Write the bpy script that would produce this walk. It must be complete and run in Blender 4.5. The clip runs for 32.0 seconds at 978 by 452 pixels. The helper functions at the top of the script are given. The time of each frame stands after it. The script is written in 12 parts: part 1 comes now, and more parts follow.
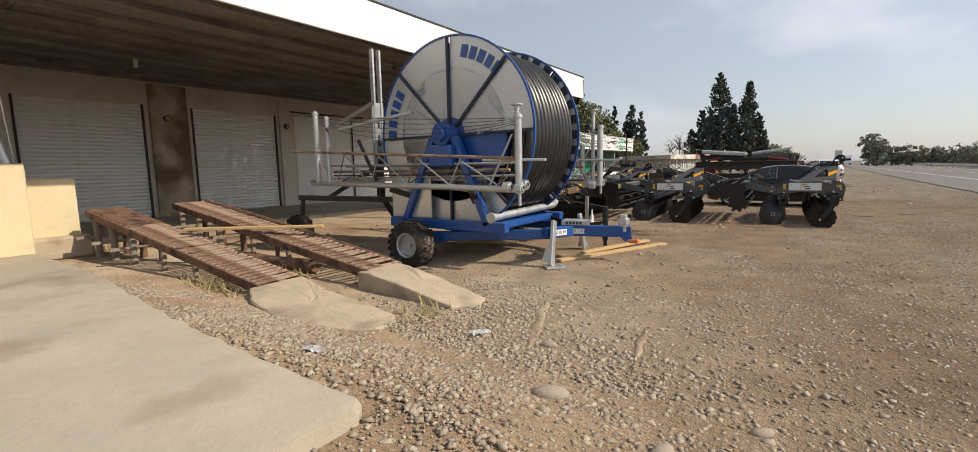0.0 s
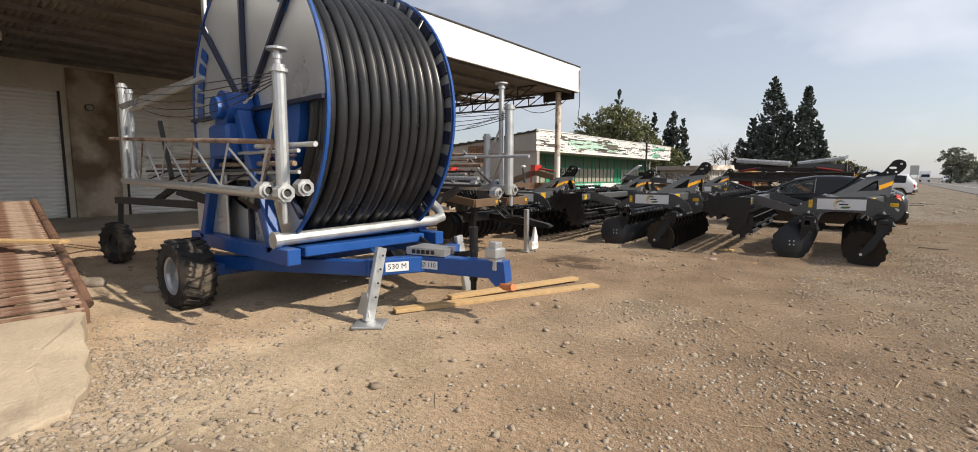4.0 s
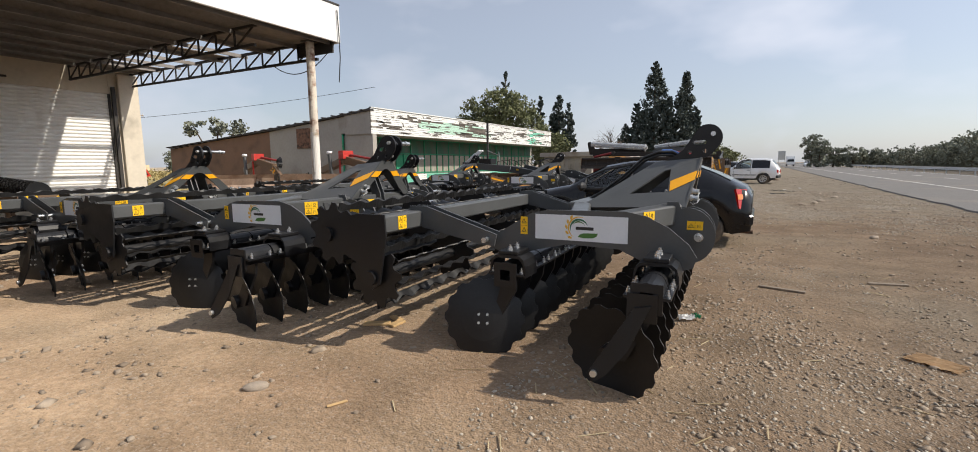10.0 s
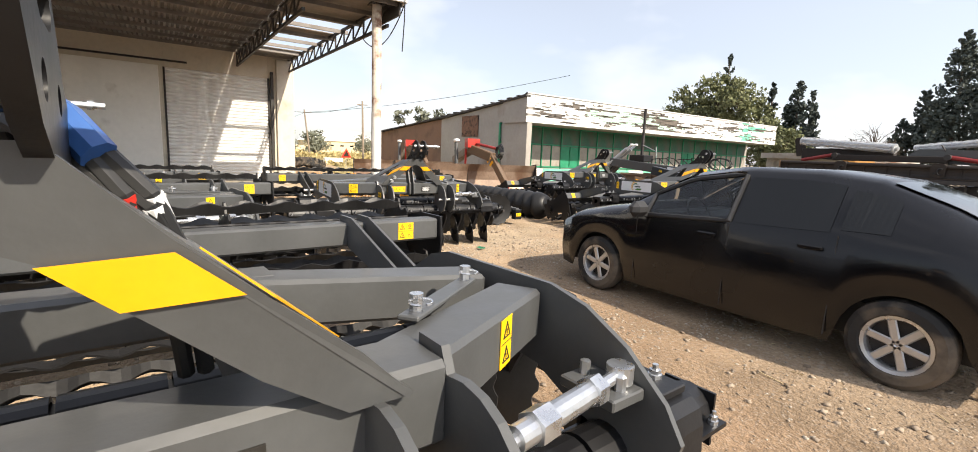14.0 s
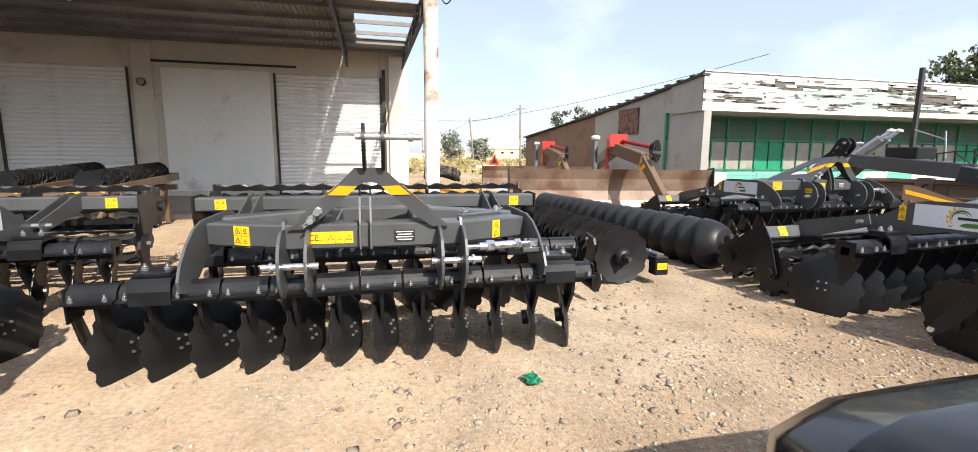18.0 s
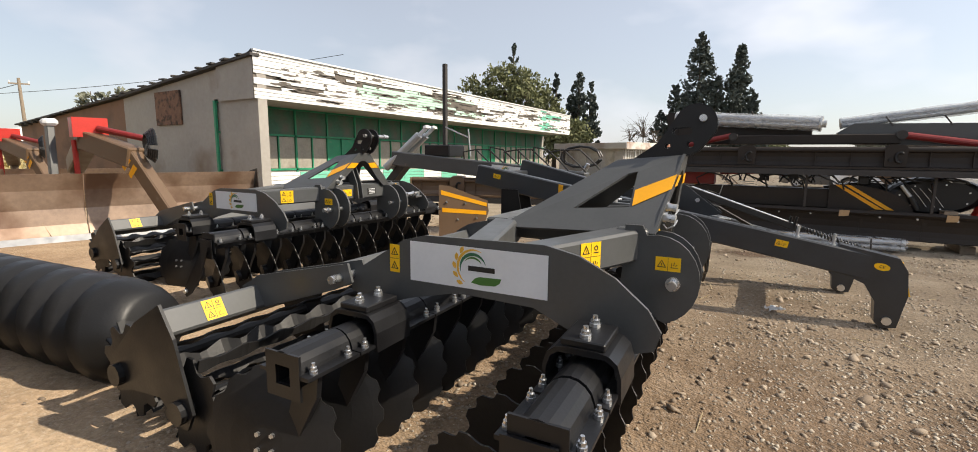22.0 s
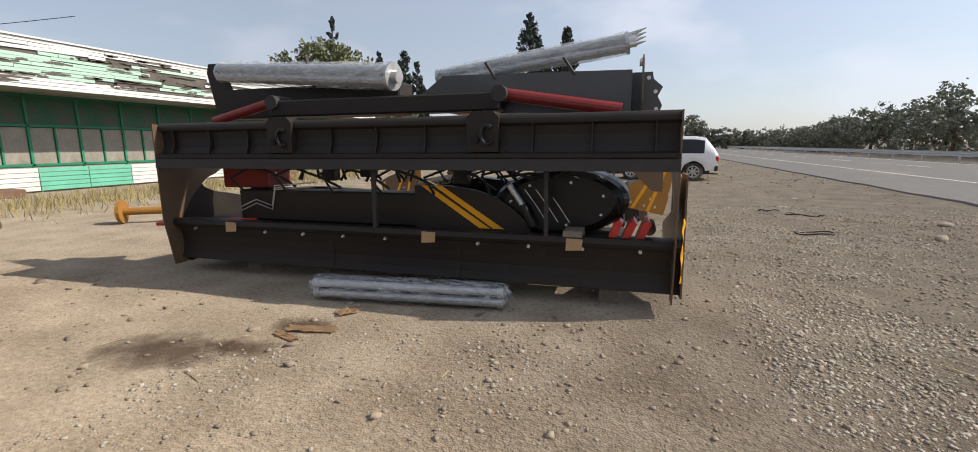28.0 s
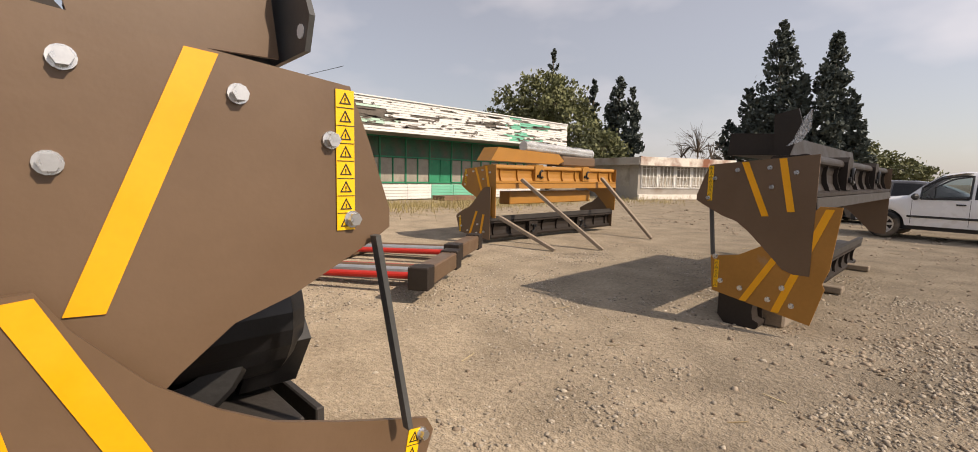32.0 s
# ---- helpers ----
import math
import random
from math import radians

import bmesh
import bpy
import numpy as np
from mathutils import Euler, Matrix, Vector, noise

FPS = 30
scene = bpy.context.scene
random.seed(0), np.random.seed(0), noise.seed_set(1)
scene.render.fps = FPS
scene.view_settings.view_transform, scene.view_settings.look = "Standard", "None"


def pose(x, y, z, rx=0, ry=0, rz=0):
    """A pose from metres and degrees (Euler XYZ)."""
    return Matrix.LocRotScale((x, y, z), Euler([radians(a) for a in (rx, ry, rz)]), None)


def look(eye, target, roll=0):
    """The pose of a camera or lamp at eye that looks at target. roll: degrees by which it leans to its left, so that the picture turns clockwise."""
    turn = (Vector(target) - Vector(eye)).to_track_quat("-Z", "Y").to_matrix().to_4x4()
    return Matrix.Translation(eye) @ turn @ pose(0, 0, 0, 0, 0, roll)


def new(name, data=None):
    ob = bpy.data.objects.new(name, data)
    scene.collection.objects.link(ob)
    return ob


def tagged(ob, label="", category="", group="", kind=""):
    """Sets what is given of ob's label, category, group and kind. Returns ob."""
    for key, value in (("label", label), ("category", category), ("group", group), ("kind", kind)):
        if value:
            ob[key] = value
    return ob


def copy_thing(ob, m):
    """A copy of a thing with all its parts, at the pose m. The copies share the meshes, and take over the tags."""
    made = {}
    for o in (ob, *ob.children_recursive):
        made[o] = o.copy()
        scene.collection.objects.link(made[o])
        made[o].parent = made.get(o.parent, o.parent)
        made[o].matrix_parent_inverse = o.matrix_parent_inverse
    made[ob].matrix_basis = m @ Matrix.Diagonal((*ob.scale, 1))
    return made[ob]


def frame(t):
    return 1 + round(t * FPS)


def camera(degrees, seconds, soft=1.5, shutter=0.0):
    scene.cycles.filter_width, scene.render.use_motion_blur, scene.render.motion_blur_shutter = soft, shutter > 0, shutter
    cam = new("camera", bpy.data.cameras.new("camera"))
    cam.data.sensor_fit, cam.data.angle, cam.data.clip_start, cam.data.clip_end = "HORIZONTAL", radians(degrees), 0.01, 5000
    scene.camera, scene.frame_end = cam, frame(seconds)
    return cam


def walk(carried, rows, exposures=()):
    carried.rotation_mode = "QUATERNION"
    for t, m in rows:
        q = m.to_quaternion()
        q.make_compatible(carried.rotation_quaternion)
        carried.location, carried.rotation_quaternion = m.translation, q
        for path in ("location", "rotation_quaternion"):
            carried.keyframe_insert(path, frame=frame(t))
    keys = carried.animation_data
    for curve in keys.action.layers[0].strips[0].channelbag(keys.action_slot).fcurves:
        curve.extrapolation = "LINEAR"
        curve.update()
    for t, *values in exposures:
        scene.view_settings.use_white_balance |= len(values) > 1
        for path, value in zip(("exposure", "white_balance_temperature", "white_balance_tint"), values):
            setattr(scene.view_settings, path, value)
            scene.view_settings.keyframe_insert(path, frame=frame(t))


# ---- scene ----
cam = camera(91.88, 32.0, soft=0.9)
PATH = [
    (0.0, pose(-1.191, -3.082, 1.545, 82.95, 1.17, 34.22)),
    (0.5, pose(-1.201, -2.584, 1.477, 83.24, 1.13, 34.32)),
    (1.0, pose(-1.159, -2.058, 1.421, 83.65, 1.15, 34.53)),
    (1.5, pose(-1.173, -1.569, 1.380, 84.16, 1.00, 34.21)),
    (2.0, pose(-1.180, -1.089, 1.380, 84.20, 1.22, 34.25)),
    (2.5, pose(-1.171, -0.617, 1.346, 84.22, 0.98, 33.90)),
    (4.5, pose(-0.709, 1.457, 1.393, 83.91, -0.14, 41.23)),
    (5.0, pose(-0.730, 2.054, 1.367, 83.86, 0.31, 41.07)),
    (5.5, pose(-0.752, 2.623, 1.372, 83.66, 1.33, 41.06)),
    (6.0, pose(-0.731, 3.150, 1.389, 83.45, 1.42, 41.46)),
    (6.5, pose(-0.748, 3.660, 1.402, 83.51, 1.45, 42.09)),
    (7.0, pose(-0.724, 4.171, 1.396, 83.68, 0.96, 45.42)),
    (7.5, pose(-0.709, 4.692, 1.368, 83.95, 0.96, 45.49)),
    (8.0, pose(-0.687, 5.227, 1.355, 84.12, 1.60, 41.43)),
    (8.5, pose(-0.611, 5.787, 1.372, 83.58, 1.08, 36.96)),
    (9.0, pose(-0.497, 6.372, 1.383, 83.26, 0.43, 32.26)),
    (9.5, pose(-0.354, 6.934, 1.386, 82.87, 0.59, 31.30)),
    (10.0, pose(-0.252, 7.505, 1.381, 82.55, 0.44, 29.77)),
    (10.5, pose(-0.087, 8.076, 1.391, 82.24, 0.92, 29.77)),
    (11.0, pose(-0.006, 8.645, 1.387, 81.63, 0.80, 30.61)),
    (11.5, pose(0.076, 9.227, 1.405, 81.14, 1.03, 31.71)),
    (12.0, pose(0.120, 9.772, 1.406, 81.05, 0.79, 34.85)),
    (12.5, pose(0.132, 10.331, 1.437, 80.97, 0.39, 35.70)),
    (13.0, pose(0.157, 10.865, 1.452, 80.99, 1.08, 41.31)),
    (13.5, pose(0.043, 11.445, 1.446, 81.18, -1.20, 45.85)),
    (14.0, pose(-0.132, 11.955, 1.430, 81.37, -2.35, 55.50)),
    (14.5, pose(-0.296, 12.472, 1.418, 80.96, -1.18, 62.90)),
    (15.0, pose(-0.514, 12.961, 1.421, 80.65, -0.16, 71.50)),
    (15.5, pose(-0.832, 13.376, 1.416, 80.64, -1.15, 75.75)),
    (17.5, pose(-2.863, 14.743, 1.409, 80.58, -2.72, 81.20)),
    (18.0, pose(-3.351, 14.955, 1.402, 81.47, -0.40, 76.00)),
    (18.5, pose(-3.824, 15.226, 1.384, 81.96, 0.63, 70.44)),
    (19.0, pose(-4.222, 15.503, 1.385, 82.33, 0.28, 61.50)),
    (19.5, pose(-4.556, 15.854, 1.398, 82.39, 1.18, 57.12)),
    (20.0, pose(-4.802, 16.200, 1.402, 82.85, 0.73, 54.28)),
    (20.5, pose(-4.996, 16.531, 1.400, 82.62, -0.13, 47.27)),
    (21.0, pose(-5.065, 16.977, 1.393, 82.27, -0.17, 41.17)),
    (21.5, pose(-5.062, 17.398, 1.378, 81.52, -1.23, 34.13)),
    (22.0, pose(-4.969, 17.826, 1.400, 81.65, -0.60, 31.19)),
    (22.5, pose(-4.755, 18.272, 1.406, 81.54, -0.17, 29.95)),
    (23.0, pose(-4.613, 18.707, 1.394, 81.51, -0.28, 28.41)),
    (23.5, pose(-4.451, 19.133, 1.427, 81.13, -0.49, 27.28)),
    (24.0, pose(-4.259, 19.548, 1.417, 81.85, -0.30, 27.02)),
    (24.5, pose(-4.111, 20.034, 1.429, 81.41, -0.53, 26.26)),
    (25.0, pose(-3.862, 20.504, 1.405, 81.85, -0.27, 26.27)),
    (25.5, pose(-3.672, 20.991, 1.383, 81.53, -0.52, 24.50)),
    (26.0, pose(-3.420, 21.488, 1.351, 82.12, -0.10, 20.29)),
    (26.5, pose(-3.156, 21.871, 1.389, 81.22, -0.09, 17.10)),
    (28.5, pose(-1.989, 24.081, 1.365, 80.11, 0.73, 17.07)),
    (29.0, pose(-1.788, 24.607, 1.369, 80.11, 0.98, 20.22)),
    (29.5, pose(-1.525, 25.122, 1.380, 80.34, 0.02, 24.86)),
    (30.0, pose(-1.290, 25.592, 1.366, 80.84, -1.29, 27.76)),
    (30.5, pose(-1.120, 26.047, 1.398, 81.73, -1.81, 36.53)),
    (31.0, pose(-0.970, 26.518, 1.376, 83.49, -1.83, 40.11)),
    (31.5, pose(-0.937, 27.036, 1.347, 83.58, -1.65, 41.02)),
    (32.0, pose(-0.882, 27.549, 1.331, 83.79, -1.21, 45.49)),
]
walk(cam, PATH, [(0.0, -0.08, 6950, 10), (3.0, 0.0, 6900, 10), (6.0, 0.06, 6800, 10), (7.0, 0.12, 6800, 10), (8.0, 0.02, 6750, 10), (10.0, -0.06, 6600, 10), (12.0, 0.42, 6900, 11), (13.0, 0.65, 7000, 11), (14.0, 0.68, 7000, 11), (15.0, 0.84, 6350, 10), (18.5, 0.62, 6350, 10),
                 (21.0, 0.24, 6950, 10), (23.0, 0.28, 7050, 10), (26.0, 0.02, 6750, 10), (29.0, -0.08, 6550, 10), (30.0, 0.05, 6800, 10), (31.0, 0.12, 7300, 12), (32.0, -0.10, 7500, 16)])

# ---- light ----
SUN = Vector((0.757, 0.200, 0.635)).normalized()
world = bpy.data.worlds.new("world")
scene.world = world
world.use_nodes = True
wn, wl = world.node_tree.nodes, world.node_tree.links
sky = wn.new("ShaderNodeTexSky")
sky.sky_type, sky.sun_disc = "NISHITA", False
sky.sun_elevation = math.asin(SUN.z)
sky.sun_rotation = math.atan2(SUN.x, SUN.y)
sky.air_density, sky.dust_density, sky.ozone_density = 1.0, 1.2, 1.5
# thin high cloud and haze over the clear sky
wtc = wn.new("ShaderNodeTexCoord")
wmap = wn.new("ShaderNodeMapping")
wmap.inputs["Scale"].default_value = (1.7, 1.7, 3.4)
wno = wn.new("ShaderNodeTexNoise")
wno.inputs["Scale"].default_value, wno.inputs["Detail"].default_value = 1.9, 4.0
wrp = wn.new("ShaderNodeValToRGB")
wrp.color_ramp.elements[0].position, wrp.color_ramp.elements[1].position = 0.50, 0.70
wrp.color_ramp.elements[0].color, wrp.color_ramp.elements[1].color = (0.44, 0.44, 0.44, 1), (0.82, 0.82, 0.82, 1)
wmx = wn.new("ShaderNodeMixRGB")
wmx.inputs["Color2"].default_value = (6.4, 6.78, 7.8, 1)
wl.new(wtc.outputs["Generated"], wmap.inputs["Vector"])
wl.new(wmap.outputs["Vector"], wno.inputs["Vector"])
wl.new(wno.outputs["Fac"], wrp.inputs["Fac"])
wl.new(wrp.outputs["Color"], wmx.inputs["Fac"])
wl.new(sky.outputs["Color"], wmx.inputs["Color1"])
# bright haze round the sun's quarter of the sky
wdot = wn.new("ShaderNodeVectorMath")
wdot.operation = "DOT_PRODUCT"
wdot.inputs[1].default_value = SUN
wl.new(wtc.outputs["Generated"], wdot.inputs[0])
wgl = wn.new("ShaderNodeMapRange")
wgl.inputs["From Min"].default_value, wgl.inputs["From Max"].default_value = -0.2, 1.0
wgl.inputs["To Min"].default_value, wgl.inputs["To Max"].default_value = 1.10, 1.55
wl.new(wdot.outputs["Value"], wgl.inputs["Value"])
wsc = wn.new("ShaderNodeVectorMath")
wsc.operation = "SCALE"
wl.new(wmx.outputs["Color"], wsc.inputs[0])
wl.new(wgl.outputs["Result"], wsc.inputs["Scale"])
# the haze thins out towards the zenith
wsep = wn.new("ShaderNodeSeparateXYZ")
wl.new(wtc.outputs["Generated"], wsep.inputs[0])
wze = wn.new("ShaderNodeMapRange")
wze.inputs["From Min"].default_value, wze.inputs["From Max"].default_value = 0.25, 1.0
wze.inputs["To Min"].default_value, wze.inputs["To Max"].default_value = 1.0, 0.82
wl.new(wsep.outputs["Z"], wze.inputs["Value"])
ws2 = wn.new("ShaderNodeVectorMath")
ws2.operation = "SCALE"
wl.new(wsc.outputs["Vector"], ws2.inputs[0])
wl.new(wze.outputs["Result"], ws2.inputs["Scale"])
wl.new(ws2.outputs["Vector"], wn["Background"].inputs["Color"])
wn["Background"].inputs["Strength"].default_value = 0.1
sun = new("sun", bpy.data.lights.new("sun", "SUN"))
sun.data.energy, sun.data.angle, sun.data.color = 4.8, radians(0.6), (1.0, 0.93, 0.82)
sun.matrix_world = look(SUN * 60, (0, 0, 0))

# ---- materials ----
def mat(name, color, rough=0.6, metal=0.0, var=0.15, scale=6.0, bump=0.0, bscale=60.0, dirt=None, dirt_at=0.62, dirt_scale=2.0,
        coat=0.0, spec=0.5, object_random=0.0, stretch=(1, 1, 1)):
    """A painted or raw surface: base colour with fine and broad variation, dirt patches and relief, in world-size object space."""
    m = bpy.data.materials.new(name)
    m.use_nodes = True
    n, l = m.node_tree.nodes, m.node_tree.links
    b = n["Principled BSDF"]
    b.inputs["Metallic"].default_value = metal
    b.inputs["Coat Weight"].default_value = coat
    b.inputs["Specular IOR Level"].default_value = spec
    tc = n.new("ShaderNodeTexCoord")
    mp = n.new("ShaderNodeMapping")
    mp.inputs["Scale"].default_value = stretch
    l.new(tc.outputs["Object"], mp.inputs["Vector"])
    broad, fine = n.new("ShaderNodeTexNoise"), n.new("ShaderNodeTexNoise")
    broad.inputs["Scale"].default_value, broad.inputs["Detail"].default_value = scale, 5
    fine.inputs["Scale"].default_value, fine.inputs["Detail"].default_value = scale * 9, 3
    for t in (broad, fine):
        l.new(mp.outputs["Vector"], t.inputs["Vector"])
    mixn = n.new("ShaderNodeMath")
    mixn.operation = "MULTIPLY_ADD"
    l.new(fine.outputs["Fac"], mixn.inputs[0])
    mixn.inputs[1].default_value = 0.5
    l.new(broad.outputs["Fac"], mixn.inputs[2])
    rng = n.new("ShaderNodeMapRange")
    rng.inputs["From Min"].default_value, rng.inputs["From Max"].default_value = 0.45, 1.05
    rng.inputs["To Min"].default_value, rng.inputs["To Max"].default_value = 1 - var, 1 + var
    l.new(mixn.outputs[0], rng.inputs["Value"])
    hsv = n.new("ShaderNodeHueSaturation")
    hsv.inputs["Color"].default_value = (*color, 1)
    value = rng.outputs["Result"]
    if object_random:
        oi = n.new("ShaderNodeObjectInfo")
        orr = n.new("ShaderNodeMapRange")
        orr.inputs["To Min"].default_value, orr.inputs["To Max"].default_value = 1 - object_random, 1 + object_random
        l.new(oi.outputs["Random"], orr.inputs["Value"])
        mul = n.new("ShaderNodeMath")
        mul.operation = "MULTIPLY"
        l.new(value, mul.inputs[0])
        l.new(orr.outputs["Result"], mul.inputs[1])
        value = mul.outputs[0]
    l.new(value, hsv.inputs["Value"])
    col = hsv.outputs["Color"]
    if dirt:
        dn = n.new("ShaderNodeTexNoise")
        dn.inputs["Scale"].default_value, dn.inputs["Detail"].default_value = dirt_scale, 8
        l.new(mp.outputs["Vector"], dn.inputs["Vector"])
        rp = n.new("ShaderNodeValToRGB")
        rp.color_ramp.elements[0].position, rp.color_ramp.elements[1].position = dirt_at - 0.08, dirt_at + 0.1
        l.new(dn.outputs["Fac"], rp.inputs["Fac"])
        mx = n.new("ShaderNodeMixRGB")
        mx.inputs["Color2"].default_value = (*dirt, 1)
        l.new(rp.outputs["Color"], mx.inputs["Fac"])
        l.new(col, mx.inputs["Color1"])
        col = mx.outputs["Color"]
    l.new(col, b.inputs["Base Color"])
    rr = n.new("ShaderNodeMapRange")
    rr.inputs["From Min"].default_value, rr.inputs["From Max"].default_value = 0.3, 0.7
    rr.inputs["To Min"].default_value, rr.inputs["To Max"].default_value = max(rough - 0.1, 0.02), min(rough + 0.1, 1)
    l.new(broad.outputs["Fac"], rr.inputs["Value"])
    l.new(rr.outputs["Result"], b.inputs["Roughness"])
    if bump:
        bn = n.new("ShaderNodeTexNoise")
        bn.inputs["Scale"].default_value, bn.inputs["Detail"].default_value = bscale, 4
        l.new(mp.outputs["Vector"], bn.inputs["Vector"])
        bp = n.new("ShaderNodeBump")
        bp.inputs["Strength"].default_value, bp.inputs["Distance"].default_value = bump, 0.02
        l.new(bn.outputs["Fac"], bp.inputs["Height"])
        l.new(bp.outputs["Normal"], b.inputs["Normal"])
    return m


DUST = (0.30, 0.24, 0.18)
GREY_PAINT = mat("grey_paint", (0.070, 0.072, 0.072), 0.42, 0, 0.12, 5, 0.02, 90, DUST, 0.78, 3, coat=0.1)
BLACK_PAINT = mat("black_paint", (0.009, 0.009, 0.010), 0.38, 0, 0.25, 5, 0.03, 80, (0.12, 0.10, 0.08), 0.84, 4, spec=0.4)
BLACK_STEEL = mat("black_steel", (0.013, 0.0125, 0.0125), 0.48, 0.0, 0.3, 4, 0.05, 60, (0.10, 0.078, 0.06), 0.78, 3, object_random=0.3, spec=0.4)
BROWN_PAINT = mat("brown_paint", (0.136, 0.084, 0.049), 0.46, 0, 0.08, 4, 0.02, 90, DUST, 0.80, 3)
NAVY = mat("navy_paint", (0.014, 0.020, 0.045), 0.45, 0, 0.15, 4, 0.02, 80, DUST, 0.8, 3)
# dark brown blades; also brown paint with the stack's shade put into it
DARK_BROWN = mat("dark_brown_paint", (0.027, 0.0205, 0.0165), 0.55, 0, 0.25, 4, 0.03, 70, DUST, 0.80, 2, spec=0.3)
OCHRE = mat("ochre_paint", (0.36, 0.165, 0.028), 0.5, 0, 0.12, 4, 0.02, 80, DUST, 0.78, 3)
YELLOW = mat("yellow_sticker", (0.84, 0.375, 0.007), 0.45, 0, 0.06, 8)
LABEL_YELLOW = mat("label_yellow", (0.90, 0.52, 0.012), 0.4, 0, 0.04, 8)
INK = mat("ink", (0.02, 0.018, 0.015), 0.5, 0, 0.05, 8)
WHITE_STICKER = mat("white_sticker", (0.72, 0.73, 0.74), 0.45, 0, 0.05, 6, dirt=DUST, dirt_at=0.8)
LOGO_GREEN = mat("logo_green", (0.06, 0.17, 0.03), 0.45, 0, 0.05, 6)
LOGO_TEAL = mat("logo_teal", (0.03, 0.14, 0.07), 0.45, 0, 0.05, 6)
LOGO_GOLD = mat("logo_gold", (0.75, 0.42, 0.05), 0.45, 0, 0.05, 6)
BLUE_PAINT = mat("blue_paint", (0.010, 0.072, 0.28), 0.38, 0, 0.12, 4, 0.02, 80, DUST, 0.76, 3, coat=0.2)
RED_PAINT = mat("red_paint", (0.50, 0.028, 0.018), 0.42, 0, 0.12, 5, 0.02, 80, DUST, 0.8)
DARK_RED = mat("dark_red_paint", (0.22, 0.018, 0.016), 0.42, 0, 0.15, 5, 0.02, 80)
GALV = mat("galvanised_steel", (0.52, 0.53, 0.53), 0.45, 0.75, 0.12, 9, 0.03, 50, (0.3, 0.27, 0.24), 0.72, 5)
ZINC = mat("zinc_bolt", (0.62, 0.63, 0.64), 0.3, 0.9, 0.1, 20)
REEL_SHEET = mat("reel_sheet", (0.56, 0.57, 0.57), 0.36, 0.55, 0.05, 1.5, 0.01, 30)
HOSE = mat("black_polyethylene", (0.020, 0.020, 0.021), 0.34, 0, 0.2, 3, 0.02, 40, DUST, 0.82, 2)
RUBBER = mat("rubber", (0.018, 0.017, 0.016), 0.8, 0, 0.25, 8, 0.2, 60, (0.14, 0.11, 0.08), 0.55, 4)
RUST = mat("rusty_steel", (0.19, 0.100, 0.062), 0.85, 0.1, 0.35, 6, 0.3, 60, (0.05, 0.03, 0.022), 0.55, 5)
BLADE_RUST = mat("rusted_blade", (0.30, 0.215, 0.16), 0.42, 0.45, 0.3, 1.6, 0.06, 40, (0.17, 0.10, 0.065), 0.55, 1.4)
CONCRETE = mat("concrete", (0.40, 0.34, 0.265), 0.9, 0, 0.12, 1.2, 0.25, 45, (0.28, 0.21, 0.15), 0.62, 1.1)
PALE_CONC = mat("pale_concrete", (0.43, 0.345, 0.245), 0.92, 0, 0.14, 3, 0.5, 40, (0.27, 0.21, 0.15), 0.6, 2.0)
CREAM_WALL = mat("cream_plaster", (0.63, 0.52, 0.33), 0.85, 0, 0.06, 1.2, 0.15, 60, (0.42, 0.35, 0.24), 0.66, 1.0)
WALL = mat("old_plaster", (0.63, 0.565, 0.46), 0.9, 0, 0.12, 0.9, 0.2, 40, (0.30, 0.26, 0.21), 0.66, 0.8)
SOOTY_WALL = mat("smoke_stained_plaster", (0.46, 0.375, 0.285), 0.9, 0, 0.2, 1.0, 0.2, 40, (0.17, 0.115, 0.075), 0.50, 0.9)
PANEL = mat("whitewashed_panel", (0.81, 0.78, 0.72), 0.8, 0, 0.07, 0.8, 0.1, 40, (0.47, 0.42, 0.35), 0.68, 1.2)
SHUTTER = mat("white_shutter", (0.79, 0.77, 0.73), 0.5, 0.0, 0.05, 2, 0.02, 50, (0.52, 0.47, 0.40), 0.70, 1.5)
FASCIA = mat("white_fascia", (0.80, 0.79, 0.76), 0.55, 0, 0.05, 1, 0.03, 30, (0.5, 0.46, 0.4), 0.72, 1.0)
PALE_RUST = mat("worn_rusty_bar", (0.36, 0.26, 0.19), 0.85, 0.1, 0.4, 5, 0.3, 60, (0.16, 0.085, 0.055), 0.52, 4)
SOFFIT = mat("sooty_roof_sheet", (0.215, 0.195, 0.178), 0.7, 0.0, 0.35, 0.8, 0.1, 20, (0.14, 0.12, 0.10), 0.62, 1.0)
DARK_STEEL = mat("dark_steel", (0.045, 0.04, 0.037), 0.7, 0.2, 0.3, 4, 0.1, 50)
RED_OXIDE = mat("red_oxide_column", (0.20, 0.075, 0.045), 0.75, 0, 0.2, 3, 0.1, 40, (0.35, 0.25, 0.2), 0.68, 3)
STREAKED_WASH = mat("streaked_whitewash", (0.66, 0.58, 0.48), 0.85, 0, 0.15, 3, 0.15, 50, (0.24, 0.12, 0.075), 0.56, 5)
WHITE_WASH = mat("whitewash", (0.70, 0.66, 0.60), 0.85, 0, 0.1, 3, 0.15, 50, (0.36, 0.28, 0.2), 0.63, 4)
WOOD = mat("pine_plank", (0.52, 0.34, 0.16), 0.75, 0, 0.18, 3, 0.15, 60, stretch=(1, 8, 8))
